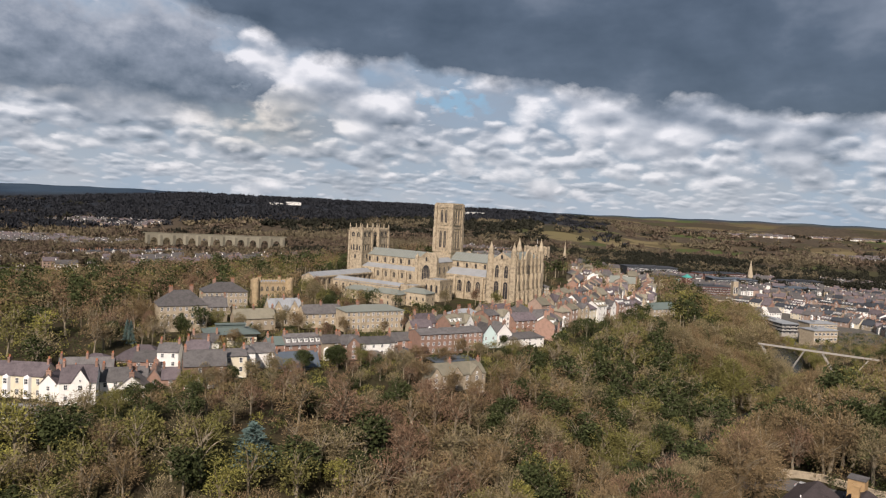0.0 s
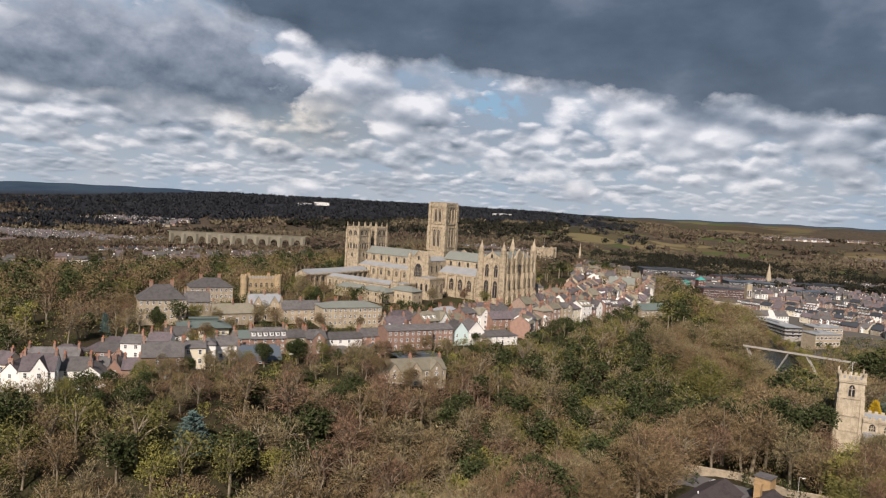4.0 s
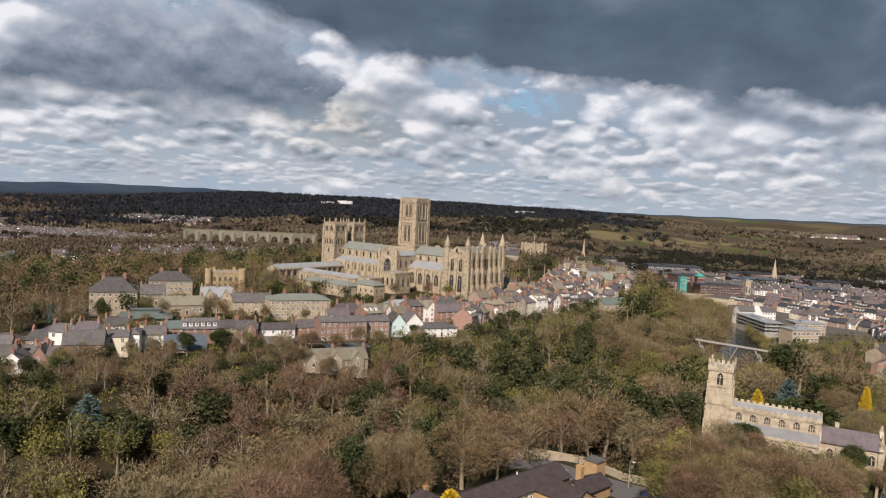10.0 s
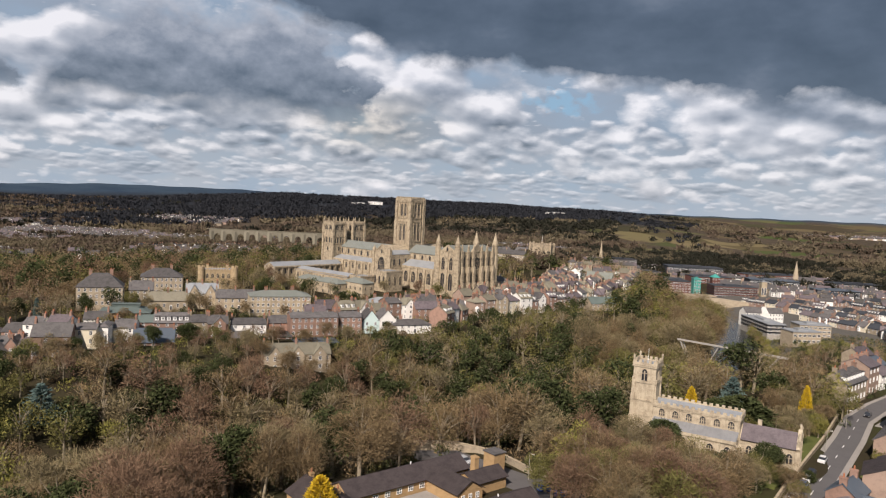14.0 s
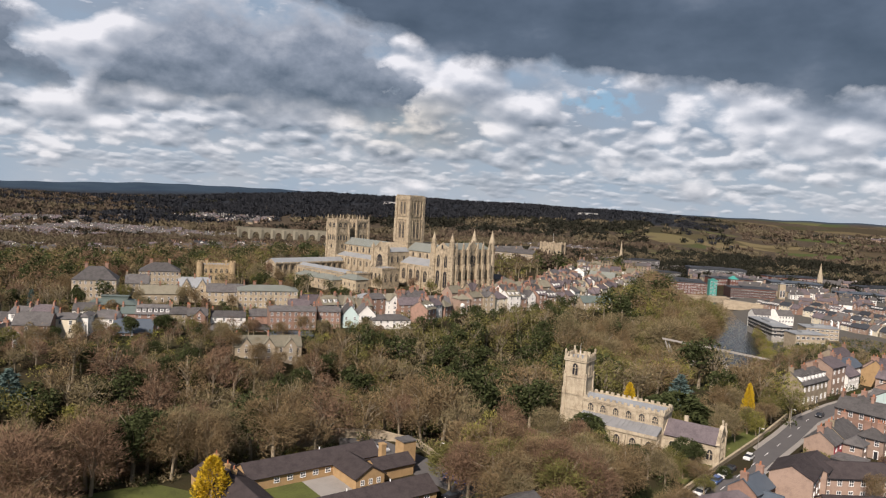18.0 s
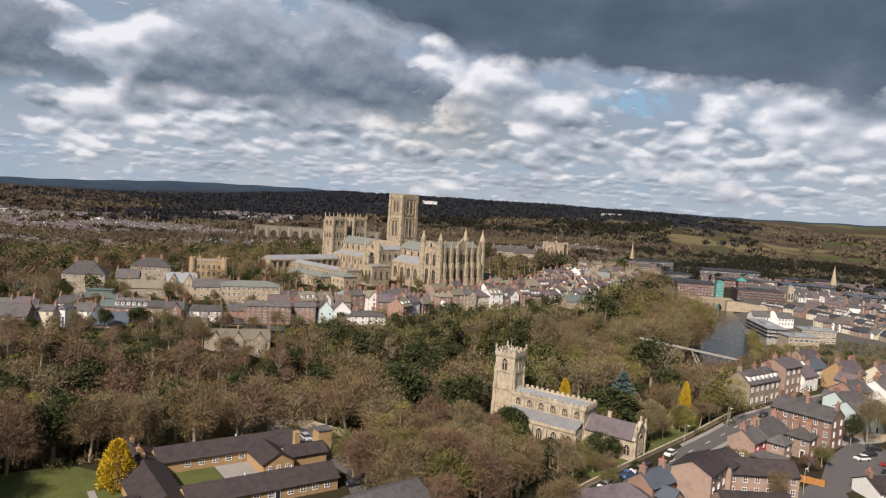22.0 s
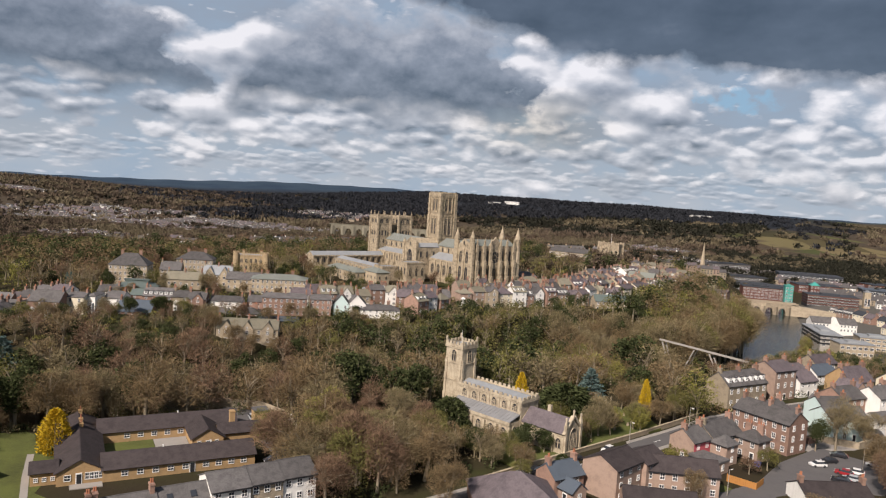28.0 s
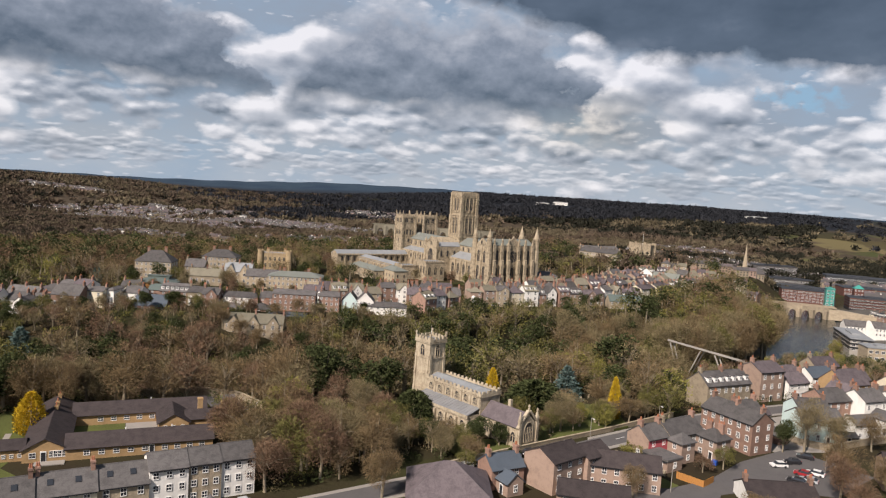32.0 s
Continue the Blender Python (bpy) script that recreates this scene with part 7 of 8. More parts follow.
def far_terraces():
    """Rows of small far-off houses on the opposite hill, too small to tell apart."""
    r = random.Random(4)
    sh = {"brick_brown": (Shape(), "slate_purple"), "render_white": (Shape(), "slate"), "rubble": (Shape(), "slate")}
    for cx, cy, rows, length, rot in TERRACES:
        c, s = math.cos(math.radians(rot)), math.sin(math.radians(rot))
        for i in range(rows):
            t = -length / 2 + r.uniform(0, 20)
            while t < length / 2:
                w = r.choice([6, 7, 12, 18])
                u, v = t, (i - rows / 2) * 26 + r.uniform(-4, 4)
                x, y = cx + u * c - v * s, cy + u * s + v * c
                if river_distance(x, y) > 40 and r.random() < 0.82 and free(x, y, w * 0.6):
                    wall = r.choice(["brick_brown", "render_white", "rubble"] if cx < -200 else ["brick_brown", "brick_brown", "rubble", "rubble", "render_white"])
                    z = float(height(x, y))
                    h = r.uniform(5, 7)
                    shape = sh[wall][0]
                    k = Shape().box(-w / 2, -4, -3, w / 2, 4, h, 0).gable(-w / 2, -4, w / 2, 4, h, h + 2.6, "x", 0).pitched(-w / 2, -4, w / 2, 4, h, h + 2.9, 0.4, 0.25, "x", 1).box(-w / 2 + 0.5, -0.6, h + 1.6, -w / 2 + 1.5, 0.6, h + 4, 0)
                    for q in range(max(1, int(w / 3))):
                        for zz in (0.8, h * 0.55):
                            xx = -w / 2 + w * (q + 0.5) / max(1, int(w / 3))
                            k.solid([(xx - 0.6, -4.05, zz), (xx + 0.6, -4.05, zz), (xx + 0.6, -4.05, zz + 1.4), (xx - 0.6, -4.05, zz + 1.4)], [(0, 1, 2, 3)], 2)
                    m = pose(x, y, z, 0, 0, rot + r.choice([0, 0, 180]))
                    n0 = len(shape.v)
                    shape.v += [m @ p for p in k.v]
                    shape.f += [tuple(a + n0 for a in f) for f in k.f]
                    shape.m += k.m
                t += w + r.choice([0, 0, 0, 5])
    for wall, (shape, roof) in sh.items():
        tagged(new("far_houses", shape.mesh("far_houses", [wall, roof, "pane"])), "rows of small far-off houses on the valley sides", "houses", kind="stuff")


# ---- the near side: streets, houses and yards ----
E0 = 4.5


def sheet(name, points, z, mat, label, category, thick=0.25):
    """A level sheet with a kerb's thickness."""
    n = len(points)
    s = Shape().solid([(x, y, z) for x, y in points] + [(x, y, z - thick) for x, y in points], [tuple(range(n))] + [(i, n + i, n + (i + 1) % n, (i + 1) % n) for i in range(n)])
    ob = new(name, s.mesh(name, mat))
    return tagged(ob, label, category, kind="structure")


def strip(points, w):
    left, right = [], []
    for i, (x, y) in enumerate(points):
        ax, ay = points[max(i - 1, 0)]
        bx, by = points[min(i + 1, len(points) - 1)]
        l = math.hypot(bx - ax, by - ay)
        nx, ny = -(by - ay) / l * w / 2, (bx - ax) / l * w / 2
        left.append((x + nx, y + ny))
        right.append((x - nx, y - ny))
    return right + left[::-1]


ROAD = [(334, -520), (330, -400), (328, -330), (327, -260), (325.5, -215), (323.5, -187), (321, -150), (318.5, -125), (320, -100), (324, -70), (326, -40)]
sheet("pavement", strip(ROAD, 8.8), E0 + 0.16, "paving", "grey paved footways beside the street", "pavement")
sheet("road", strip(ROAD, 6.0), E0 + 0.20, "asphalt", "grey asphalt street past the church", "road")
sheet("side_road", [(343, -184), (351, -174), (351.5, -160), (347, -142), (346, -120), (368, -118), (371, -140), (361, -151), (358.5, -165), (366, -178), (376, -200), (352, -200)], E0 + 0.14, "asphalt", "asphalt side road and car park", "road")
for i in range(9):
    y = -214 + i * 11
    x = float(np.interp(y, [p[1] for p in ROAD], [p[0] for p in ROAD]))
    o = tagged(new("road_marking", Shape().box(-0.07, -1.6, 0, 0.07, 1.6, 0.015).mesh("road_marking", "white_paint")), "worn white centre line on the asphalt street", "road marking", "white lines", "structure")
    o.matrix_basis = pose(x, y, E0 + 0.2, 0, 0, 4)


def wall_run(points, h, label, z=E0):
    w = thing("stone_wall", pose(0, 0, 0), label, "wall")
    for (ax, ay), (bx, by) in zip(points[:-1], points[1:]):
        l = math.hypot(bx - ax, by - ay)
        rot = math.degrees(math.atan2(by - ay, bx - ax))
        p = part("wall_length", Shape().box(0, -0.2, -2, l, 0.2, h), "rubble", w)
        p.matrix_basis = pose(ax, ay, z, 0, 0, rot)
        q = part("coping", Shape().box(0, -0.28, h, l, 0.28, h + 0.15), "pale_stone", w)
        q.matrix_basis = pose(ax, ay, z, 0, 0, rot)


wall_run([(321, -222), (319.5, -205), (318.6, -192), (316.5, -160), (313.3, -128)], 1.3, "low rubble stone wall along the churchyard")
wall_run([(243, -252), (251, -243), (262, -240), (274, -243), (284, -240)], 1.6, "weathered stone wall round a yard")
wall_run([(240, -268), (243, -252)], 1.5, "weathered stone wall beside the woods")
sheet("churchyard", [(268, -214), (318, -208), (317.5, -180), (316, -150), (300, -140), (285, -160), (270, -185)], 5.15, "lawn", "mown green grass round the church", "lawn", 2.0)


# houses of the street
end_house = house(333.3, -161.6, E0, 7.4, 7.2, 5.6, 8.2, 90, "gable", "brick_brown", "slate", 2, "side", "end house with a brown brick gable and red front", chim="brick", end_windows=False)
part("front_panel", Shape().box(-3.6, -3.64, 0.1, 3.6, -3.605, 5.2), "render_pink", end_house, "dull red painted front")
ivy = np.random.default_rng(61)
spots = np.stack([np.full(700, -3.76), ivy.uniform(-3.5, 3.5, 700), ivy.uniform(0.0, 3.4, 700) * (0.85 + 0.15 * np.sin(np.arange(700)))], 1)
part("ivy", fast_mesh("ivy", *blades(spots, unit(ivy.normal(size=(700, 3)) * [0.4, 1, 1] - [0.5, 0, 0.4]), ivy.uniform(0.25, 0.5, 700), ivy.uniform(0.2, 0.4, 700), ivy), "leaf_olive"), None, end_house, "olive-green ivy over the lower gable")
window(end_house, -3.9, -0.6, 1.0, 270, 1.1, 1.3)
house(333.6, -151.5, E0, 12.6, 8.0, 5.6, 8.6, 90, "gable", "rubble", "slate", 2, "flat", "grey-fronted house with an arched carriageway", chim="brick", end_windows=False)
house(339.4, -156.0, E0, 4.6, 5.0, 5.2, 7.2, 0, "hip", "brick_brown", "slate", 2, "side", "projecting brown-brick wing with a hipped roof", chim="")
house(341.0, -145.6, E0, 6.4, 5.6, 5.4, 7.6, 0, "hip", "brick_brown", "slate", 2, "side", "brown-brick wing with a hipped slate roof", chim="brick")
house(337.0, -130.8, E0, 17, 8.4, 8.4, 11.2, -4, "gable", "brick", "slate", 3, "flat", "three-storey red-brick flats with a slate roof", chim="brick", cols=6)
house(330.5, -119.0, E0, 9, 8, 6.0, 9.2, 84, "gable", "brick", "slate", 2, "side", "red-brick house with tall chimneys")
house(340.5, -164.0, E0, 7.5, 5.6, 2.8, 3.4, 2, "flat", "brick_brown", "slate", 1, "side", "single-storey brick annexe with a flat grey roof", chim="")
house(308.5, -100.5, E0, 19, 9, 7.4, 11.0, 83, "gable", "rubble", "slate", 2, "dormers", "grey stone terrace with white-framed windows and dormers", chim="brick", cols=6)
house(309.5, -79.5, E0, 11, 9.5, 10.2, 12.8, 83, "gable", "brick_brown", "slate_purple", 3, "side", "tall brown-brick house with two big chimneys")
house(312.0, -66.5, E0, 10, 8, 5.6, 8.6, 83, "gable", "render_white", "slate_purple", 2, "side", "white-fronted house with a purple slate roof")
house(304.0, -58.0, E0 - 1, 12, 8, 6.0, 9.4, 83, "gable", "brick", "slate_purple", 2, "side", "brick house with a purple slate roof")
house(321.0, -48.0, E0 - 1, 13, 10, 7.0, 11.4, 80, "gable", "brick_yellow", "slate_purple", 2, "side", "yellow-brick gabled house with purple slates")
house(306.0, -40.0, E0 - 2, 12, 8, 6.0, 9.0, 80, "gable", "render_white", "blue_slate", 2, "side", "pale house with a blue slate roof")
house(333.0, -80.0, E0, 11, 9, 6.8, 9.8, 80, "gable", "brick", "slate", 2, "side", "red-brick house with a dark slate roof")
house(339.5, -70.0, E0, 10, 8.5, 7.6, 10.4, 80, "gable", "render_white", "slate", 2, "side", "bright white-rendered house with a brick gable")
house(343.5, -58.5, E0, 11, 8.5, 7.0, 9.8, 80, "gable", "render_white", "slate", 2, "side", "white-rendered house with a slate roof")
house(343.5, -104.0, E0, 12.5, 9, 6.4, 9.0, 64, "gable", "render_blue", "slate", 2, "side", "pale blue-green rendered house", chim="")
house(337.0, -97.0, E0, 10, 9, 6.6, 9.4, 64, "gable", "render_blue", "slate", 2, "side", "pale blue rendered house with dark slates", chim="brick")
house(375.5, -117.0, E0, 13, 9, 5.4, 8.0, 40, "gable", "brick_brown", "tile_brown", 2, "side", "brown-brick house with a dark tiled roof", chim="")
house(366.2, -156.5, E0, 15.5, 8.4, 2.7, 4.8, 57, "gable", "render_white", "tile_brown", 1, "side", "white bungalow with a brown tiled roof", chim="brick")
house(337.9, -197.0, E0, 10.6, 8.8, 7.2, 9.4, 98, "gable", "brick_brown", "tile_brown", 3, "side", "pinkish-brown brick flats of three storeys", chim="")
house(338.4, -187.6, E0, 8.0, 8.0, 6.6, 8.6, 94, "gable", "brick_brown", "tile_brown", 3, "side", "pinkish-brown brick flats stepped down the street", chim="")
house(344.6, -182.4, E0, 16.5, 7.4, 5.2, 7.6, 47, "gable", "brick_brown", "tile_brown", 2, "flat", "two-storey brown-brick wing of the flats", chim="")
house(350.0, -196.5, E0, 15, 7, 2.9, 5.0, 47, "gable", "brick_brown", "tile_brown", 1, "side", "low brown-brick wing of the flats", chim="")
house(332.6, -208.0, E0, 8.4, 6.2, 4.6, 7.0, 86, "gable", "brick", "blue_slate", 2, "side", "small brick house with a new blue-black slate roof", chim="brick")
house(337.5, -209.2, E0, 4.4, 4.2, 3.0, 4.8, 0, "gable", "brick_brown", "blue_slate", 1, "side", "small rear wing with a blue-black roof", chim="")
house(335.0, -223.5, E0, 17, 15, 3.4, 8.4, 60, "hip", "brick", "slate_purple", 1, "side", "hall under a broad purple slate roof", chim="")
house(333.0, -271.0, E0, 9, 7, 2.8, 6.6, 0, "gable", "brick_brown", "slate", 1, "side", "small building with a steep dark roof", chim="")
WHITE_ROW = ((-261.9, 6.8, "render_white", 7.6, 9.6, 3, "white-rendered end terrace house with sash windows"), (-268.5, 6.4, "rubble", 7.6, 9.6, 3, "buff stone terrace house with white windows"),
             (-275.3, 7.2, "render_white", 7.6, 9.6, 3, "white-rendered terrace house with a slate roof"), (-283.4, 9.0, "rubble", 5.6, 8.4, 2, "buff brick terrace house with roof lights"),
             (-293.0, 10.2, "render_cream", 5.6, 8.4, 2, "cream-rendered terrace house with roof lights"), (-303.2, 10.2, "render_white", 5.6, 8.4, 2, "white terrace house with a long slate roof"))
for y, l, wall, he, hr, fl, label in WHITE_ROW:
    h = house(311.8 + (y + 260) * 0.005, y, E0, l - 0.05, 8.6, he, hr, 86.5, "gable", wall, "slate", fl, "flat", label, end_windows=False, cols=3, chim="" if y > -290 else "brick")
    tagged(h, group="terrace beside the care home")
    for k in (-0.25, 0.2):
        if fl == 2:
            c = part("roof_light", Shape().slab((l * k - 0.5, -2.6, he + 1.35), (l * k + 0.5, -2.6, he + 1.35), (l * k + 0.5, -1.5, he + 2.05), (l * k - 0.5, -1.5, he + 2.05), -0.12), "pane", h)


# back yards, garden walls and outbuildings behind the street
sheet("back_yard", [(323.5, -128), (346, -126), (352, -112), (352, -48), (328, -38), (326, -100)], E0 + 0.06, "paving", "worn paving of back yards between the houses", "yard", 2.0)
sheet("back_garden", [(330, -182), (333, -170), (352, -170), (350, -176), (343, -184)], E0 + 0.08, "lawn", "rough grass beside the brick flats", "lawn", 1.0)
sheet("verge", [(371, -150), (378, -138), (392, -146), (386, -200), (368, -182), (361, -166)], E0 + 0.08, "lawn", "patchy grass beside the car park", "lawn", 1.0)
for x, y, L, D, he, hr, rot, wall, label in ((327.5, -107, 6, 4.5, 3.2, 5.0, 84, "brick", "low brick rear wing with a slate roof"), (331, -88.5, 7, 5, 4.6, 6.6, -8, "brick", "brick rear wing with a pitched slate roof"), (347.5, -88, 8, 5.5, 4.4, 6.4, 76, "render_white", "white rear wing with a slate roof"), (349.5, -76, 7, 5, 4.6, 6.6, -10, "render_white", "white-walled rear wing with dark slates"),
                                          (326, -58, 8, 6, 5.2, 7.8, -10, "brick_brown", "brown-brick rear wing with purple slates"), (334.5, -50, 8, 6, 5.4, 8.0, 78, "render_white", "white house behind the street"), (316, -33, 10, 7, 5.6, 8.6, 78, "brick_brown", "brown-brick house at the bend of the street"), (328, -27, 10, 8, 5.6, 8.8, 78, "render_cream", "cream-rendered house at the bend of the street"),
                                          (340, -34, 10, 8, 6.2, 9.0, 78, "brick", "red-brick house behind the bend"), (352, -40, 11, 8, 6.2, 9.0, 78, "render_white", "white-rendered terrace house behind the street"), (356, -56, 10, 8, 6.4, 9.2, 78, "brick_brown", "brown-brick terrace house with a slate roof"), (298, -24, 12, 8, 5.8, 8.8, 76, "rubble", "stone house above the river bank"),
                                          (350, -99, 5.5, 3.4, 2.5, 3.4, 64, "brick_brown", "small brick outbuilding with a slate roof"), (340.5, -117.5, 5.5, 4.0, 2.6, 4.0, -5, "brick", "small brick shed in a back yard")):
    house(x, y, E0 - (1 if y > -45 else 0), L, D, he, hr, rot, "gable", wall, "slate" if x > 330 else "slate_purple", 2 if he > 4 else 1, "side", label, chim="brick" if he > 5 else "", end_windows=he > 4)
wall_run([(345.5, -113.5), (352, -110), (353, -96), (355, -84)], 1.8, "brick and stone garden wall beside the car park")
wall_run([(326.5, -112.5), (338, -111.5), (345.5, -113.5)], 1.7, "old stone wall between back yards")
wall_run([(330.3, -169.5), (336, -170.5), (345.5, -168.5)], 1.2, "low stone wall round a front garden")


def build_fence():
    f = thing("timber_fence", pose(347.4, -166.8, E0, 0, 0, 12), "orange-stained close-boarded timber fence round a yard", "fence")
    for i in range(14):
        for side, (x, y, r) in enumerate(((i * 0.48, 0, 0), (6.7, i * 0.36, 90))):
            b = part("board", Shape().box(0.01, -0.03, -1, 0.45 if not side else 0.34, 0.03, 1.7), "timber", f)
            b.matrix_basis = pose(x, y, 0, 0, 0, r)
    for x in (0, 3.3, 6.7):
        part("post", Shape().box(x - 0.06, -0.1, -1, x + 0.06, 0.1, 1.85), "timber", f)


build_fence()


# ---- care home round a courtyard ----
def build_care_home():
    c = thing("care_home", pose(253, -288, E0, 0, 0, 81.2), "single-storey yellow-brick care home round a courtyard with dark tiled roofs", "care home")
    # local x runs north along the wings, local -y runs east towards the front
    eave, ridge = 2.7, 4.8

    def wing(x0, y0, x1, y1, along, name="wing", top=ridge):
        w = part(name, Shape().box(x0, y0, -4, x1, y1, eave).gable(x0, y0, x1, y1, eave, top - 0.1, along), "brick_yellow", c)
        part("roof", Shape().pitched(x0, y0, x1, y1, eave + 0.03, top, 0.45, 0.16, along, ends=0.35), "tile_brown", w)
        k = part("ridge_tiles", Shape().box(x0 if along == "x" else (x0 + x1) / 2 - 0.12, (y0 + y1) / 2 - 0.12 if along == "x" else y0, top, x1 if along == "x" else (x0 + x1) / 2 + 0.12, (y0 + y1) / 2 + 0.12 if along == "x" else y1, top + 0.14), "tile_brown", w)
        return w

    far = wing(2.0, -8.4, 33.5, -0.6, "x")
    near = wing(2.0, -31.4, 33.0, -23.6, "x")
    cross = wing(-6.4, -31.0, 2.4, 1.6, "y", "front_wing", ridge + 0.3)
    wing(-11.0, -29.5, -6.2, -23.0, "x", "porch_wing", 3.9)
    mid = wing(21.5, -18.5, 28.5, -8.0, "y", "middle_wing")
    wing(28.0, -16.5, 37.5, -10.5, "x", "kitchen_wing", 4.2)
    for i in range(5):
        window(far, 8.2 + i * 3.0, -8.4, 0.9, 0, 1.3, 1.2)
        window(near, 6.2 + i * 3.0, -31.4, 0.9, 0, 1.3, 1.2)
        if i < 4:
            window(near, 22.4 + i * 2.7, -31.4, 0.9, 0, 1.3, 1.2)
    door(near, 19.6, -31.4, 0.1, 0)
    window(cross, -4.4, -31.0, 0.9, 0, 1.3, 1.3)
    for i in range(4):
        window(cross, -0.8 + i * 0.85, -31.0, 0.9, 0, 0.8, 1.5)
    door(cross, -2.3, -31.0, 0.1, 0)
    for i in range(3):
        window(c, -10 + i * 1.5, -29.5, 0.8, 0, 0.8, 0.9)
        window(mid, 23 + i * 2, -18.5, 0.9, 0, 0.9, 1.2)
    tower = part("boiler_tower", Shape().box(37.0, -13.0, -4, 40.4, -9.6, 6.2), "brick_yellow", c)
    part("tower_roof", Shape().box(36.8, -13.2, 6.2, 40.6, -9.4, 6.45), "slate", tower)
    chimney(c, 31.6, -12.4, 2, 6.9, 1.2, 1.4, "brick_yellow", 0)
    for x, y in ((-1.6, -6), (-1.6, -9.5), (-1.6, 0.5)):
        chimney(c, x, y, 4.2, 6.0, 0.8, 0.9, "brick_yellow", 1)
    for x, y in ((14, -27.5), (24, -27.5), (20, -4.5)):
        part("roof_vent", Shape().prism(x, y, 4.6, 5.4, 0.14, 0.14, 8), "white_paint", c)
    part("courtyard_paving", Shape().box(14, -23.4, -1, 21.4, -8.6, 0.12), "paving", c)
    part("courtyard_lawn", Shape().box(2.6, -23.4, -1, 13.9, -8.6, 0.1), "lawn", c)
    part("front_steps", Shape().box(-4, -33.5, -1, 2, -31.1, 0.18), "paving", c)


build_care_home()
house(272.0, -313.0, E0, 6.4, 5.6, 2.3, 4.2, 30, "hip", "brick_brown", "tile_red", 1, "side", "small garden building with a red-brown hipped roof", chim="", category="outbuilding")
sheet("lawn", [(246, -300), (262, -292), (284, -303), (296, -297), (301, -262), (306, -262), (306, -345), (236, -345)], E0 + 0.05, "lawn", "mown lawn beside the care home", "lawn", 2.0)
sheet("garden_path", strip([(262, -301), (275, -303.5), (292, -306), (304, -309)], 1.4), E0 + 0.1, "paving", "narrow paved garden path across the lawn", "path")
sheet("yard", [(246, -252), (253, -244), (273, -244), (285, -242), (296, -248), (298, -262), (290, -258), (288, -254), (268, -253)], E0 + 0.06, "asphalt", "grey yard beside the care home", "yard", 2.0)


# ---- small things ----
def car(x, y, rot, paint, words, z=E0 + 0.2):
    c = thing("car", pose(x, y, z, 0, 0, rot), words, "car", "parked cars")
    body = Shape()
    prof = [(-2.05, 0.3), (-2.1, 0.75), (-1.3, 0.92), (1.75, 0.95), (2.05, 0.85), (2.1, 0.3)]
    k = len(prof)
    body.solid([(px, -0.86, pz) for px, pz in prof] + [(px, 0.86, pz) for px, pz in prof], [tuple(range(k)), tuple(range(2 * k - 1, k - 1, -1))] + [(i + 1, i, k + i, k + i + 1) for i in range(k - 1)] + [(0, k - 1, 2 * k - 1, k)])
    part("body", body, paint, c)
    cab = [(-1.2, 0.92, 0.82), (-0.5, 1.42, 0.66), (1.2, 1.45, 0.66), (1.85, 0.95, 0.82)]
    s = Shape().solid([(px, -w, pz) for px, pz, w in cab] + [(px, w, pz) for px, pz, w in cab], [(0, 1, 2, 3)[::-1], (4, 5, 6, 7), (0, 4, 5, 1)[::-1], (2, 6, 7, 3)[::-1]])
    part("glass", s, "pane", c)
    part("roof", Shape().box(-0.52, -0.68, 1.42, 1.22, 0.68, 1.48), paint, c)
    for wx in (-1.3, 1.3):
        for wy in (-0.85, 0.85):
            t = part("wheel", Shape().solid([(wx + 0.32 * math.cos(a), wy + d, 0.32 + 0.32 * math.sin(a)) for d in (-0.1, 0.1) for a in [i * math.pi / 5 for i in range(10)]],
                                            [tuple(range(10)), tuple(range(19, 9, -1))] + [((i + 1) % 10, i, 10 + i, 10 + (i + 1) % 10) for i in range(10)]), "dark_paint", c)
    for wy in (-0.6, 0.6):
        part("headlight", Shape().box(-2.13, wy - 0.2, 0.62, -2.04, wy + 0.2, 0.76), "white_paint", c)
        part("tail_light", Shape().box(2.04, wy - 0.18, 0.66, 2.13, wy + 0.18, 0.84), "render_pink", c)
    return c


def paint(name, rgb):
    m = bpy.data.materials.new(name)
    m.use_nodes = True
    n = Nodes(m.node_tree)
    b = n.add("ShaderNodeBsdfPrincipled", {"Base Color": (*rgb, 1), "Roughness": 0.3, "Coat Weight": 0.6, "Coat Roughness": 0.1})
    n.add("ShaderNodeOutputMaterial", {0: b.outputs[0]})
    M[name] = m


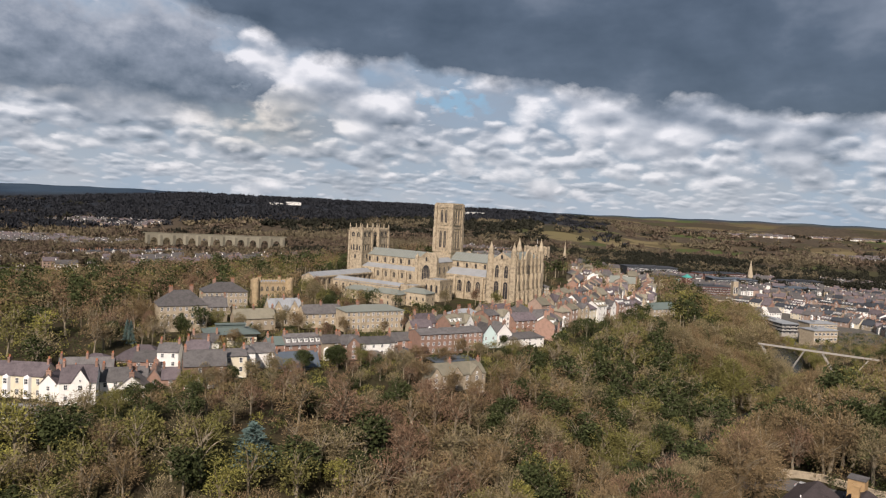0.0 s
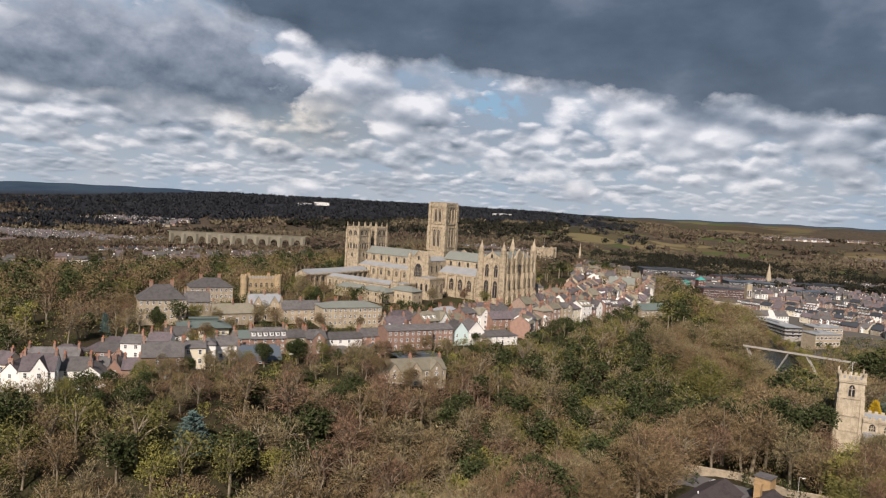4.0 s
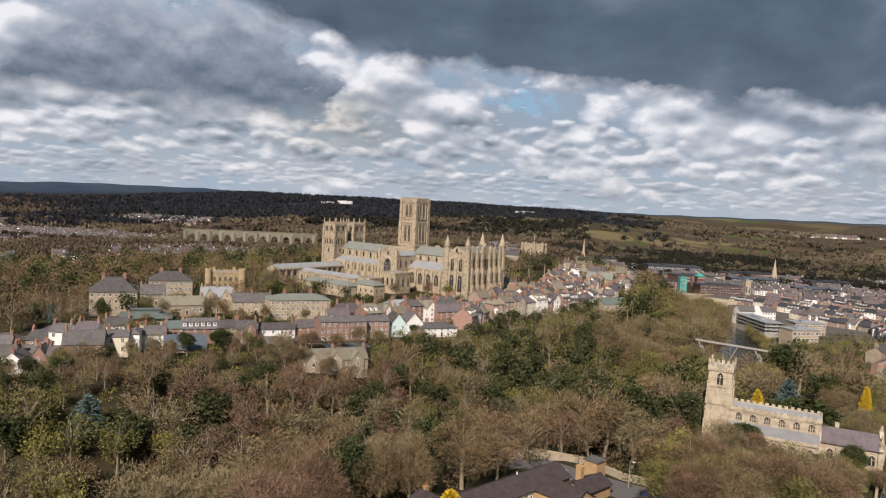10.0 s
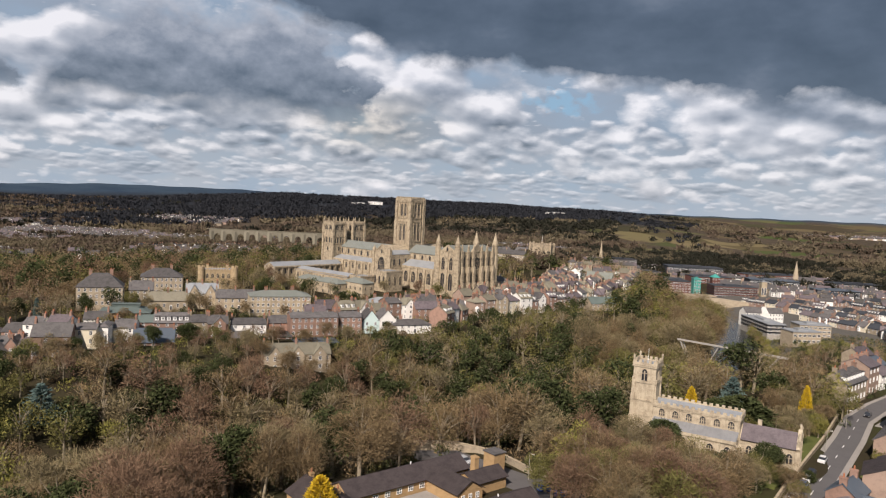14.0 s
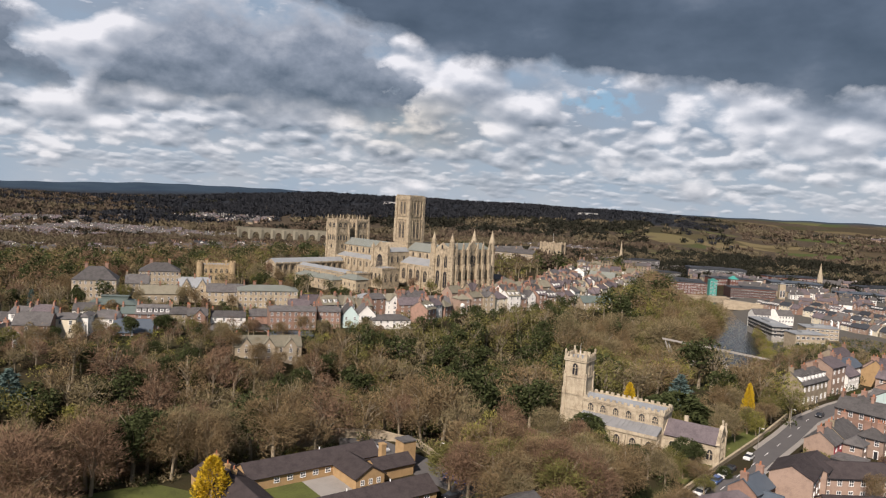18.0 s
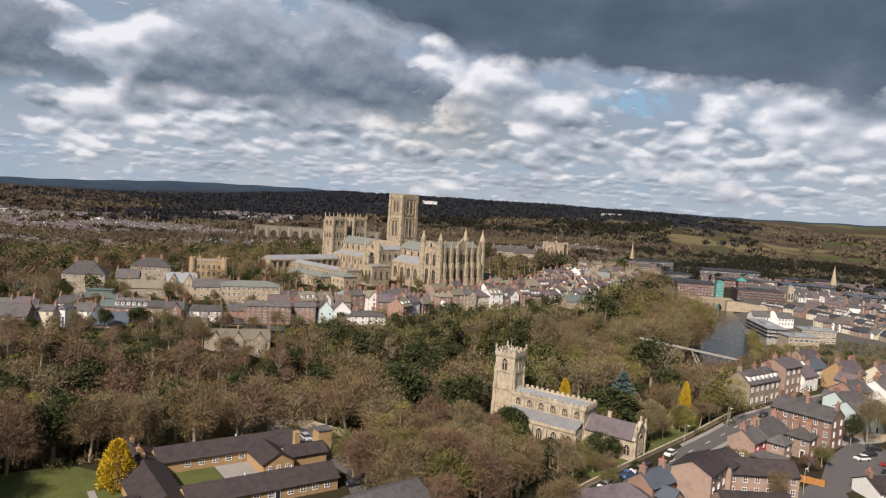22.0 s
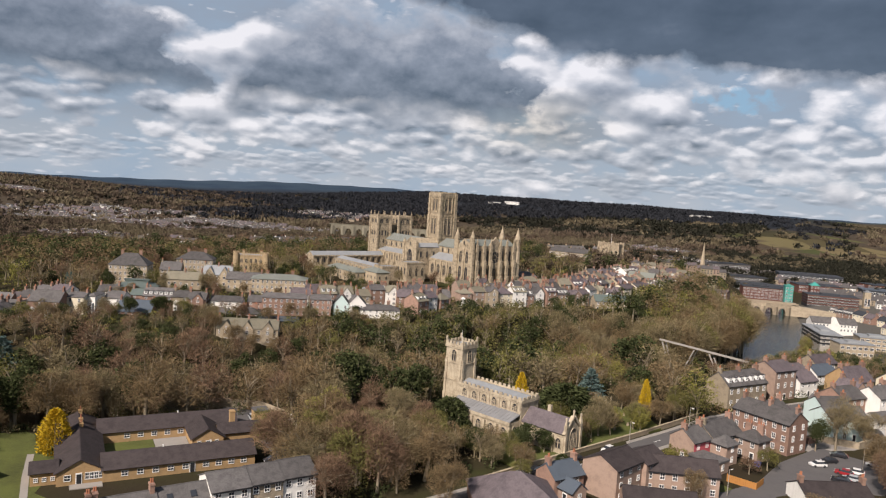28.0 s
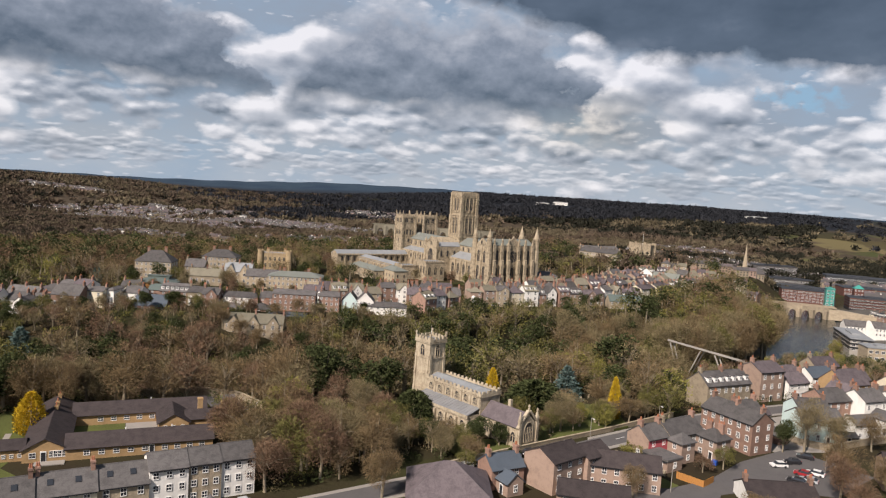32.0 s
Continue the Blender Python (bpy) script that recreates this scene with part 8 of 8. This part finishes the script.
for name, rgb in (("car_white", (0.75, 0.75, 0.74)), ("car_black", (0.02, 0.02, 0.024)), ("car_silver", (0.42, 0.44, 0.46)), ("car_red", (0.30, 0.02, 0.025)), ("car_blue", (0.03, 0.10, 0.30)), ("bin_blue", (0.02, 0.09, 0.42)), ("sign_teal", (0.02, 0.22, 0.24))):
    paint(name, rgb)
for x, y, r, p, w in ((323.2, -216, 94, "car_black", "small black car parked by the kerb"), (322.9, -211, 94, "car_white", "white hatchback parked by the kerb"), (322.6, -206, 94, "car_black", "black saloon parked by the kerb"), (322.2, -201, 94, "car_blue", "blue hatchback parked by the kerb"),
                      (321.8, -196, 94, "car_white", "white saloon parked by the kerb"), (321.4, -191, 94, "car_black", "black estate car parked by the kerb"), (353.3, -135.4, 60, "car_white", "white car parked beside a bare hedge"), (353.4, -129.6, 66, "car_black", "black car parked beside a bare hedge"),
                      (359.6, -135.0, 20, "car_red", "dark red hatchback in the car park"), (360.8, -131.8, 20, "car_white", "white van-like car in the car park"), (362.6, -137.6, 20, "car_silver", "silver estate car in the car park"), (361.6, -141.0, 20, "car_black", "black estate car in the car park"),
                      (363.5, -144.5, 20, "car_black", "black hatchback in the car park"), (352.5, -122.5, 30, "car_black", "dark car parked at the far end"), (361.0, -121.0, 10, "car_silver", "silver car beneath a bare tree"), (321.2, -263.0, 88, "car_silver", "silver car outside the white terrace"),
                      (321.4, -269.0, 88, "car_red", "bright red car outside the white terrace"), (259.5, -249.0, 170, "car_silver", "silver car in the care home yard"), (268.5, -249.5, 100, "car_blue", "dark blue car in the care home yard"), (289.5, -256.0, 80, "car_black", "dark car beside the care home"),
                      (319.8, -118, 92, "car_black", "dark car parked up the street"), (320.8, -178, 94, "car_white", "white car parked near the churchyard")):
    car(x, y, r, p, w, E0 + (0.2 if x > 300 else 0.06) - (0.08 if x > 345 else 0))
FOOT += [(355, -133, 4), (361, -137, 7)]


def bin_box(x, y, rot):
    b = thing("wheeled_bin", pose(x, y, E0 + 0.05, 0, 0, rot), "blue plastic wheeled waste bin", "bin", "blue bins")
    part("body", Shape().box(-0.6, -0.45, 0.1, 0.6, 0.45, 1.15, 0, 1.1), "bin_blue", b)
    part("lid", Shape().box(-0.68, -0.52, 1.15, 0.68, 0.52, 1.3, 0, 0.85), "bin_blue", b)
    for wx in (-0.5, 0.5):
        part("wheel", Shape().prism(wx, 0.4, 0, 0.2, 0.1, 0.1, 8), "dark_paint", b)


for i in range(4):
    bin_box(281.5 + i * 1.7, -249.5 + (i % 2) * 1.2, i * 25)
bin_box(345.6, -150.5, 10)


def lamp_post(x, y, rot, z=E0):
    l = thing("street_lamp", pose(x, y, z, 0, 0, rot), "grey steel street lamp with a small head", "street lamp", "street lamps")
    part("post", Shape().prism(0, 0, -0.5, 6.2, 0.09, 0.06, 8), "concrete", l)
    part("arm", Shape().box(0, -0.04, 6.1, 0.9, 0.04, 6.2), "concrete", l)
    part("lamp_head", Shape().box(0.6, -0.13, 6.0, 1.2, 0.13, 6.14), "white_paint", l)


for x, y, r in ((352.6, -175, 90), (347.5, -176.5, 90), (319.3, -168, 0), (318.2, -140, 0), (306, -240, 0), (310, -232, 0), (303, -226, 0), (328.9, -236, 180), (360.5, -127, 0), (276, -246, 0)):
    lamp_post(x, y, r)


def headstone(x, y, rot, h):
    s = thing("gravestone", pose(x, y, float(height(x, y)) + 0.1, 0, 0, rot), "weathered grey upright gravestone in the grass", "gravestone", "gravestones")
    part("stone", Shape().box(-0.4, -0.09, -0.6, 0.4, 0.09, h, 0, 0.9), "pale_stone", s)


r5 = random.Random(9)
for i in range(40):
    headstone(r5.uniform(288, 314), r5.uniform(-166, -132), r5.uniform(60, 110), r5.uniform(0.8, 1.4))

# trees, shrubs and hedges among the houses
for k, i, x, y, s, f in (("grey", 1, 349.5, -118, 1.0, 1.0), ("brown", 0, 366.5, -131.5, 0.85, 1.1), ("red", 2, 372, -141, 0.7, 1.4), ("red", 1, 347.5, -157.5, 0.28, 1.9), ("olive", 0, 348.6, -151.0, 0.42, 1.3), ("brown", 2, 351.5, -186, 0.55, 1.0), ("brown", 1, 329, -236, 0.8, 1.1), ("olive", 1, 325, -301, 0.42, 1.5),
                     ("dark", 1, 347, -124, 0.6, 1.0), ("red", 0, 381, -150, 0.6, 1.5), ("brown", 0, 300, -232, 0.6, 1.3), ("grey", 0, 309, -222, 0.6, 1.3), ("brown", 2, 296, -218, 0.6, 1.2), ("grey", 2, 311, -238, 1.05, 1.3), ("brown", 1, 303, -246, 0.95, 1.3), ("olive", 2, 292, -228, 0.6, 1.2), ("red", 0, 290, -240, 0.9, 1.2),
                     ("lime", 0, 331.5, -167.4, 0.2, 1.8), ("dark", 1, 336, -168.5, 0.16, 1.8), ("grey", 0, 352, -106, 0.75, 1.2), ("brown", 1, 357, -98, 0.7, 1.2), ("olive", 1, 327, -116, 0.4, 1.3), ("dark", 0, 329, -93, 0.3, 1.4), ("brown", 2, 376, -128, 0.7, 1.3), ("grey", 1, 384, -136, 0.75, 1.3), ("red", 1, 379, -165, 0.5, 1.6), ("brown", 0, 371, -170, 0.45, 1.6), ("lime", 0, 315, -158, 0.55, 1.2), ("olive", 2, 313, -205, 0.5, 1.2), ("dark", 2, 308, -212, 0.5, 1.1), ("grey", 1, 312, -172, 0.75, 1.2), ("olive", 0, 311, -136, 0.7, 1.3), ("dark", 0, 306, -126, 0.9, 1.3), ("brown", 2, 300, -145, 0.7, 1.3), ("grey", 0, 303, -128, 0.9, 1.3)):
    plant(k, i, x, y, s, x * 7 % 360, z=E0, group="trees by the street", flat=f)

# a thicket of bare trees between the terrace, the church and the flats, and shrubs under the church's south wall
r6 = random.Random(14)
for i in range(22):
    x, y = 289 + (i % 6) * 5.2 + r6.uniform(-2, 2), -256 + (i // 6) * 11.5 + r6.uniform(-3, 3)
    if y > -216 and x > 312 or not free(x, y, 1.0):
        continue
    plant(r6.choice(["brown", "grey", "brown", "red", "olive"]), r6.randrange(3), x, y, r6.uniform(0.75, 1.05), r6.uniform(0, 360), z=E0, group="trees by the street", flat=r6.uniform(1.2, 1.5))
for i in range(15):
    u, v = 2 + i * 3.0 + r6.uniform(-1, 1), -13 - (i % 3) * 4 + r6.uniform(-1, 1)
    x, y = 277.2 + u * 0.983 - v * 0.184, -199.3 + u * 0.184 + v * 0.983
    plant(r6.choice(["olive", "brown", "lime", "grey", "dark", "olive"]), r6.randrange(3), x, y, r6.uniform(0.28, 0.45), r6.uniform(0, 360), z=E0 + 0.6, group="churchyard trees", flat=r6.uniform(1.3, 1.8))

for i in range(26):
    if i < 11:
        x, y = 314.2 - i * 0.28 + r6.uniform(-1.2, 1.2), -203 + i * 7.2 + r6.uniform(-2, 2)
    else:
        x, y = 299 + (i % 4) * 4 + r6.uniform(-1.5, 1.5), -186 + ((i - 11) // 4) * 14 + r6.uniform(-4, 4)
    if 300 < x < 308 and -182 < y < -164 or math.hypot(x - 308.9, y + 149) < 4:
        continue
    plant(r6.choice(["brown", "grey", "olive", "dark", "grey", "lime", "brown"]), r6.randrange(3), x, y, r6.uniform(0.36, 0.6), r6.uniform(0, 360), z=E0 + 0.5, group="churchyard trees", flat=r6.uniform(1.2, 1.6))

# trees in the closes and gardens round the cathedral
for x, y, sc in ((26, -66, 0.6), (38, -60, 0.65), (-22, -72, 0.55), (60, -34, 0.6), (74, -72, 0.55), (6, -98, 0.6), (70, 34, 0.6), (58, -88, 0.5), (64, -140, 0.5), (44, -100, 0.5), (66, 64, 0.6),
                 (-33, -106, 0.95), (-18, -116, 0.9), (-24, -110, 0.9), (-40, -92, 0.9), (4, -128, 0.75), (12, -124, 0.7), (-6, -122, 0.8), (14, -112, 0.65), (-19, -97, 0.75), (-9, -84, 0.6), (47, -38, 0.7), (24, -184, 0.75), (34, -183, 0.7), (53, -172, 0.6), (16, -235, 0.9), (-62, -140, 0.9), (-70, -120, 0.95), (37, -212, 0.6), (-1, -240, 0.85), (-27, -147, 0.7), (57, -190, 0.55), (66, -158, 0.5), (51, -111, 0.5),
                 (41, -229, 0.6), (-45, -196, 0.9), (-60, -182, 0.9), (-11, -160, 0.75), (-4, -184, 0.6), (30, 86, 0.6), (14, 91, 0.6), (20, -208, 0.7), (8, -210, 0.8), (-4, -140, 0.7), (36, -138, 0.6), (22, -132, 0.6), (-20, -228, 0.95), (5, -262, 0.8), (46, -252, 0.6), (58, -214, 0.5), (121, -140, 0.4), (92, -80, 0.5), (96, -160, 0.45), (-70, -160, 0.95)):
    plant(r6.choice(["brown", "red", "brown", "grey", "grey", "olive", "dark"]), r6.randrange(3), x, y, sc * r6.uniform(0.9, 1.15), r6.uniform(0, 360), group="trees of the cathedral close", flat=r6.uniform(1.0, 1.3))
EDGE = [(70, -304), (82, -268), (97, -228), (114, -192), (128, -160), (142, -130)]
for i in range(30):
    k = i / 29 * (len(EDGE) - 1)
    a, b, f = EDGE[int(min(k, 4))], EDGE[int(min(k, 4)) + 1], k - int(min(k, 4))
    x, y = a[0] + (b[0] - a[0]) * f + r6.uniform(-2, 4), a[1] + (b[1] - a[1]) * f + r6.uniform(-3, 3)
    plant(r6.choice(["brown", "grey", "olive", "dark", "red"]), r6.randrange(3), x, y, r6.uniform(0.42, 0.66), r6.uniform(0, 360), group="trees of the gorge", flat=r6.uniform(1.1, 1.4))
for x, y, sc in ((137, -209, 0.75), (143, -203, 0.7), (127, -214, 0.75), (120, -216, 0.7), (147, -195, 0.7)):
    plant("brown" if x % 2 else "grey", 1, x, y, sc, x * 9, group="trees of the gorge", flat=1.2)
for x, y, sc in ((7, -254, 0.75), (0, -251, 0.7), (13, -75, 0.5), (-62, -150, 0.6)):
    plant("spruce", 0, x, y, sc, x * 5, group="trees of the cathedral close", flat=0.6, label="dark green conifer among the gardens")

woods()
far_woods()
far_terraces()
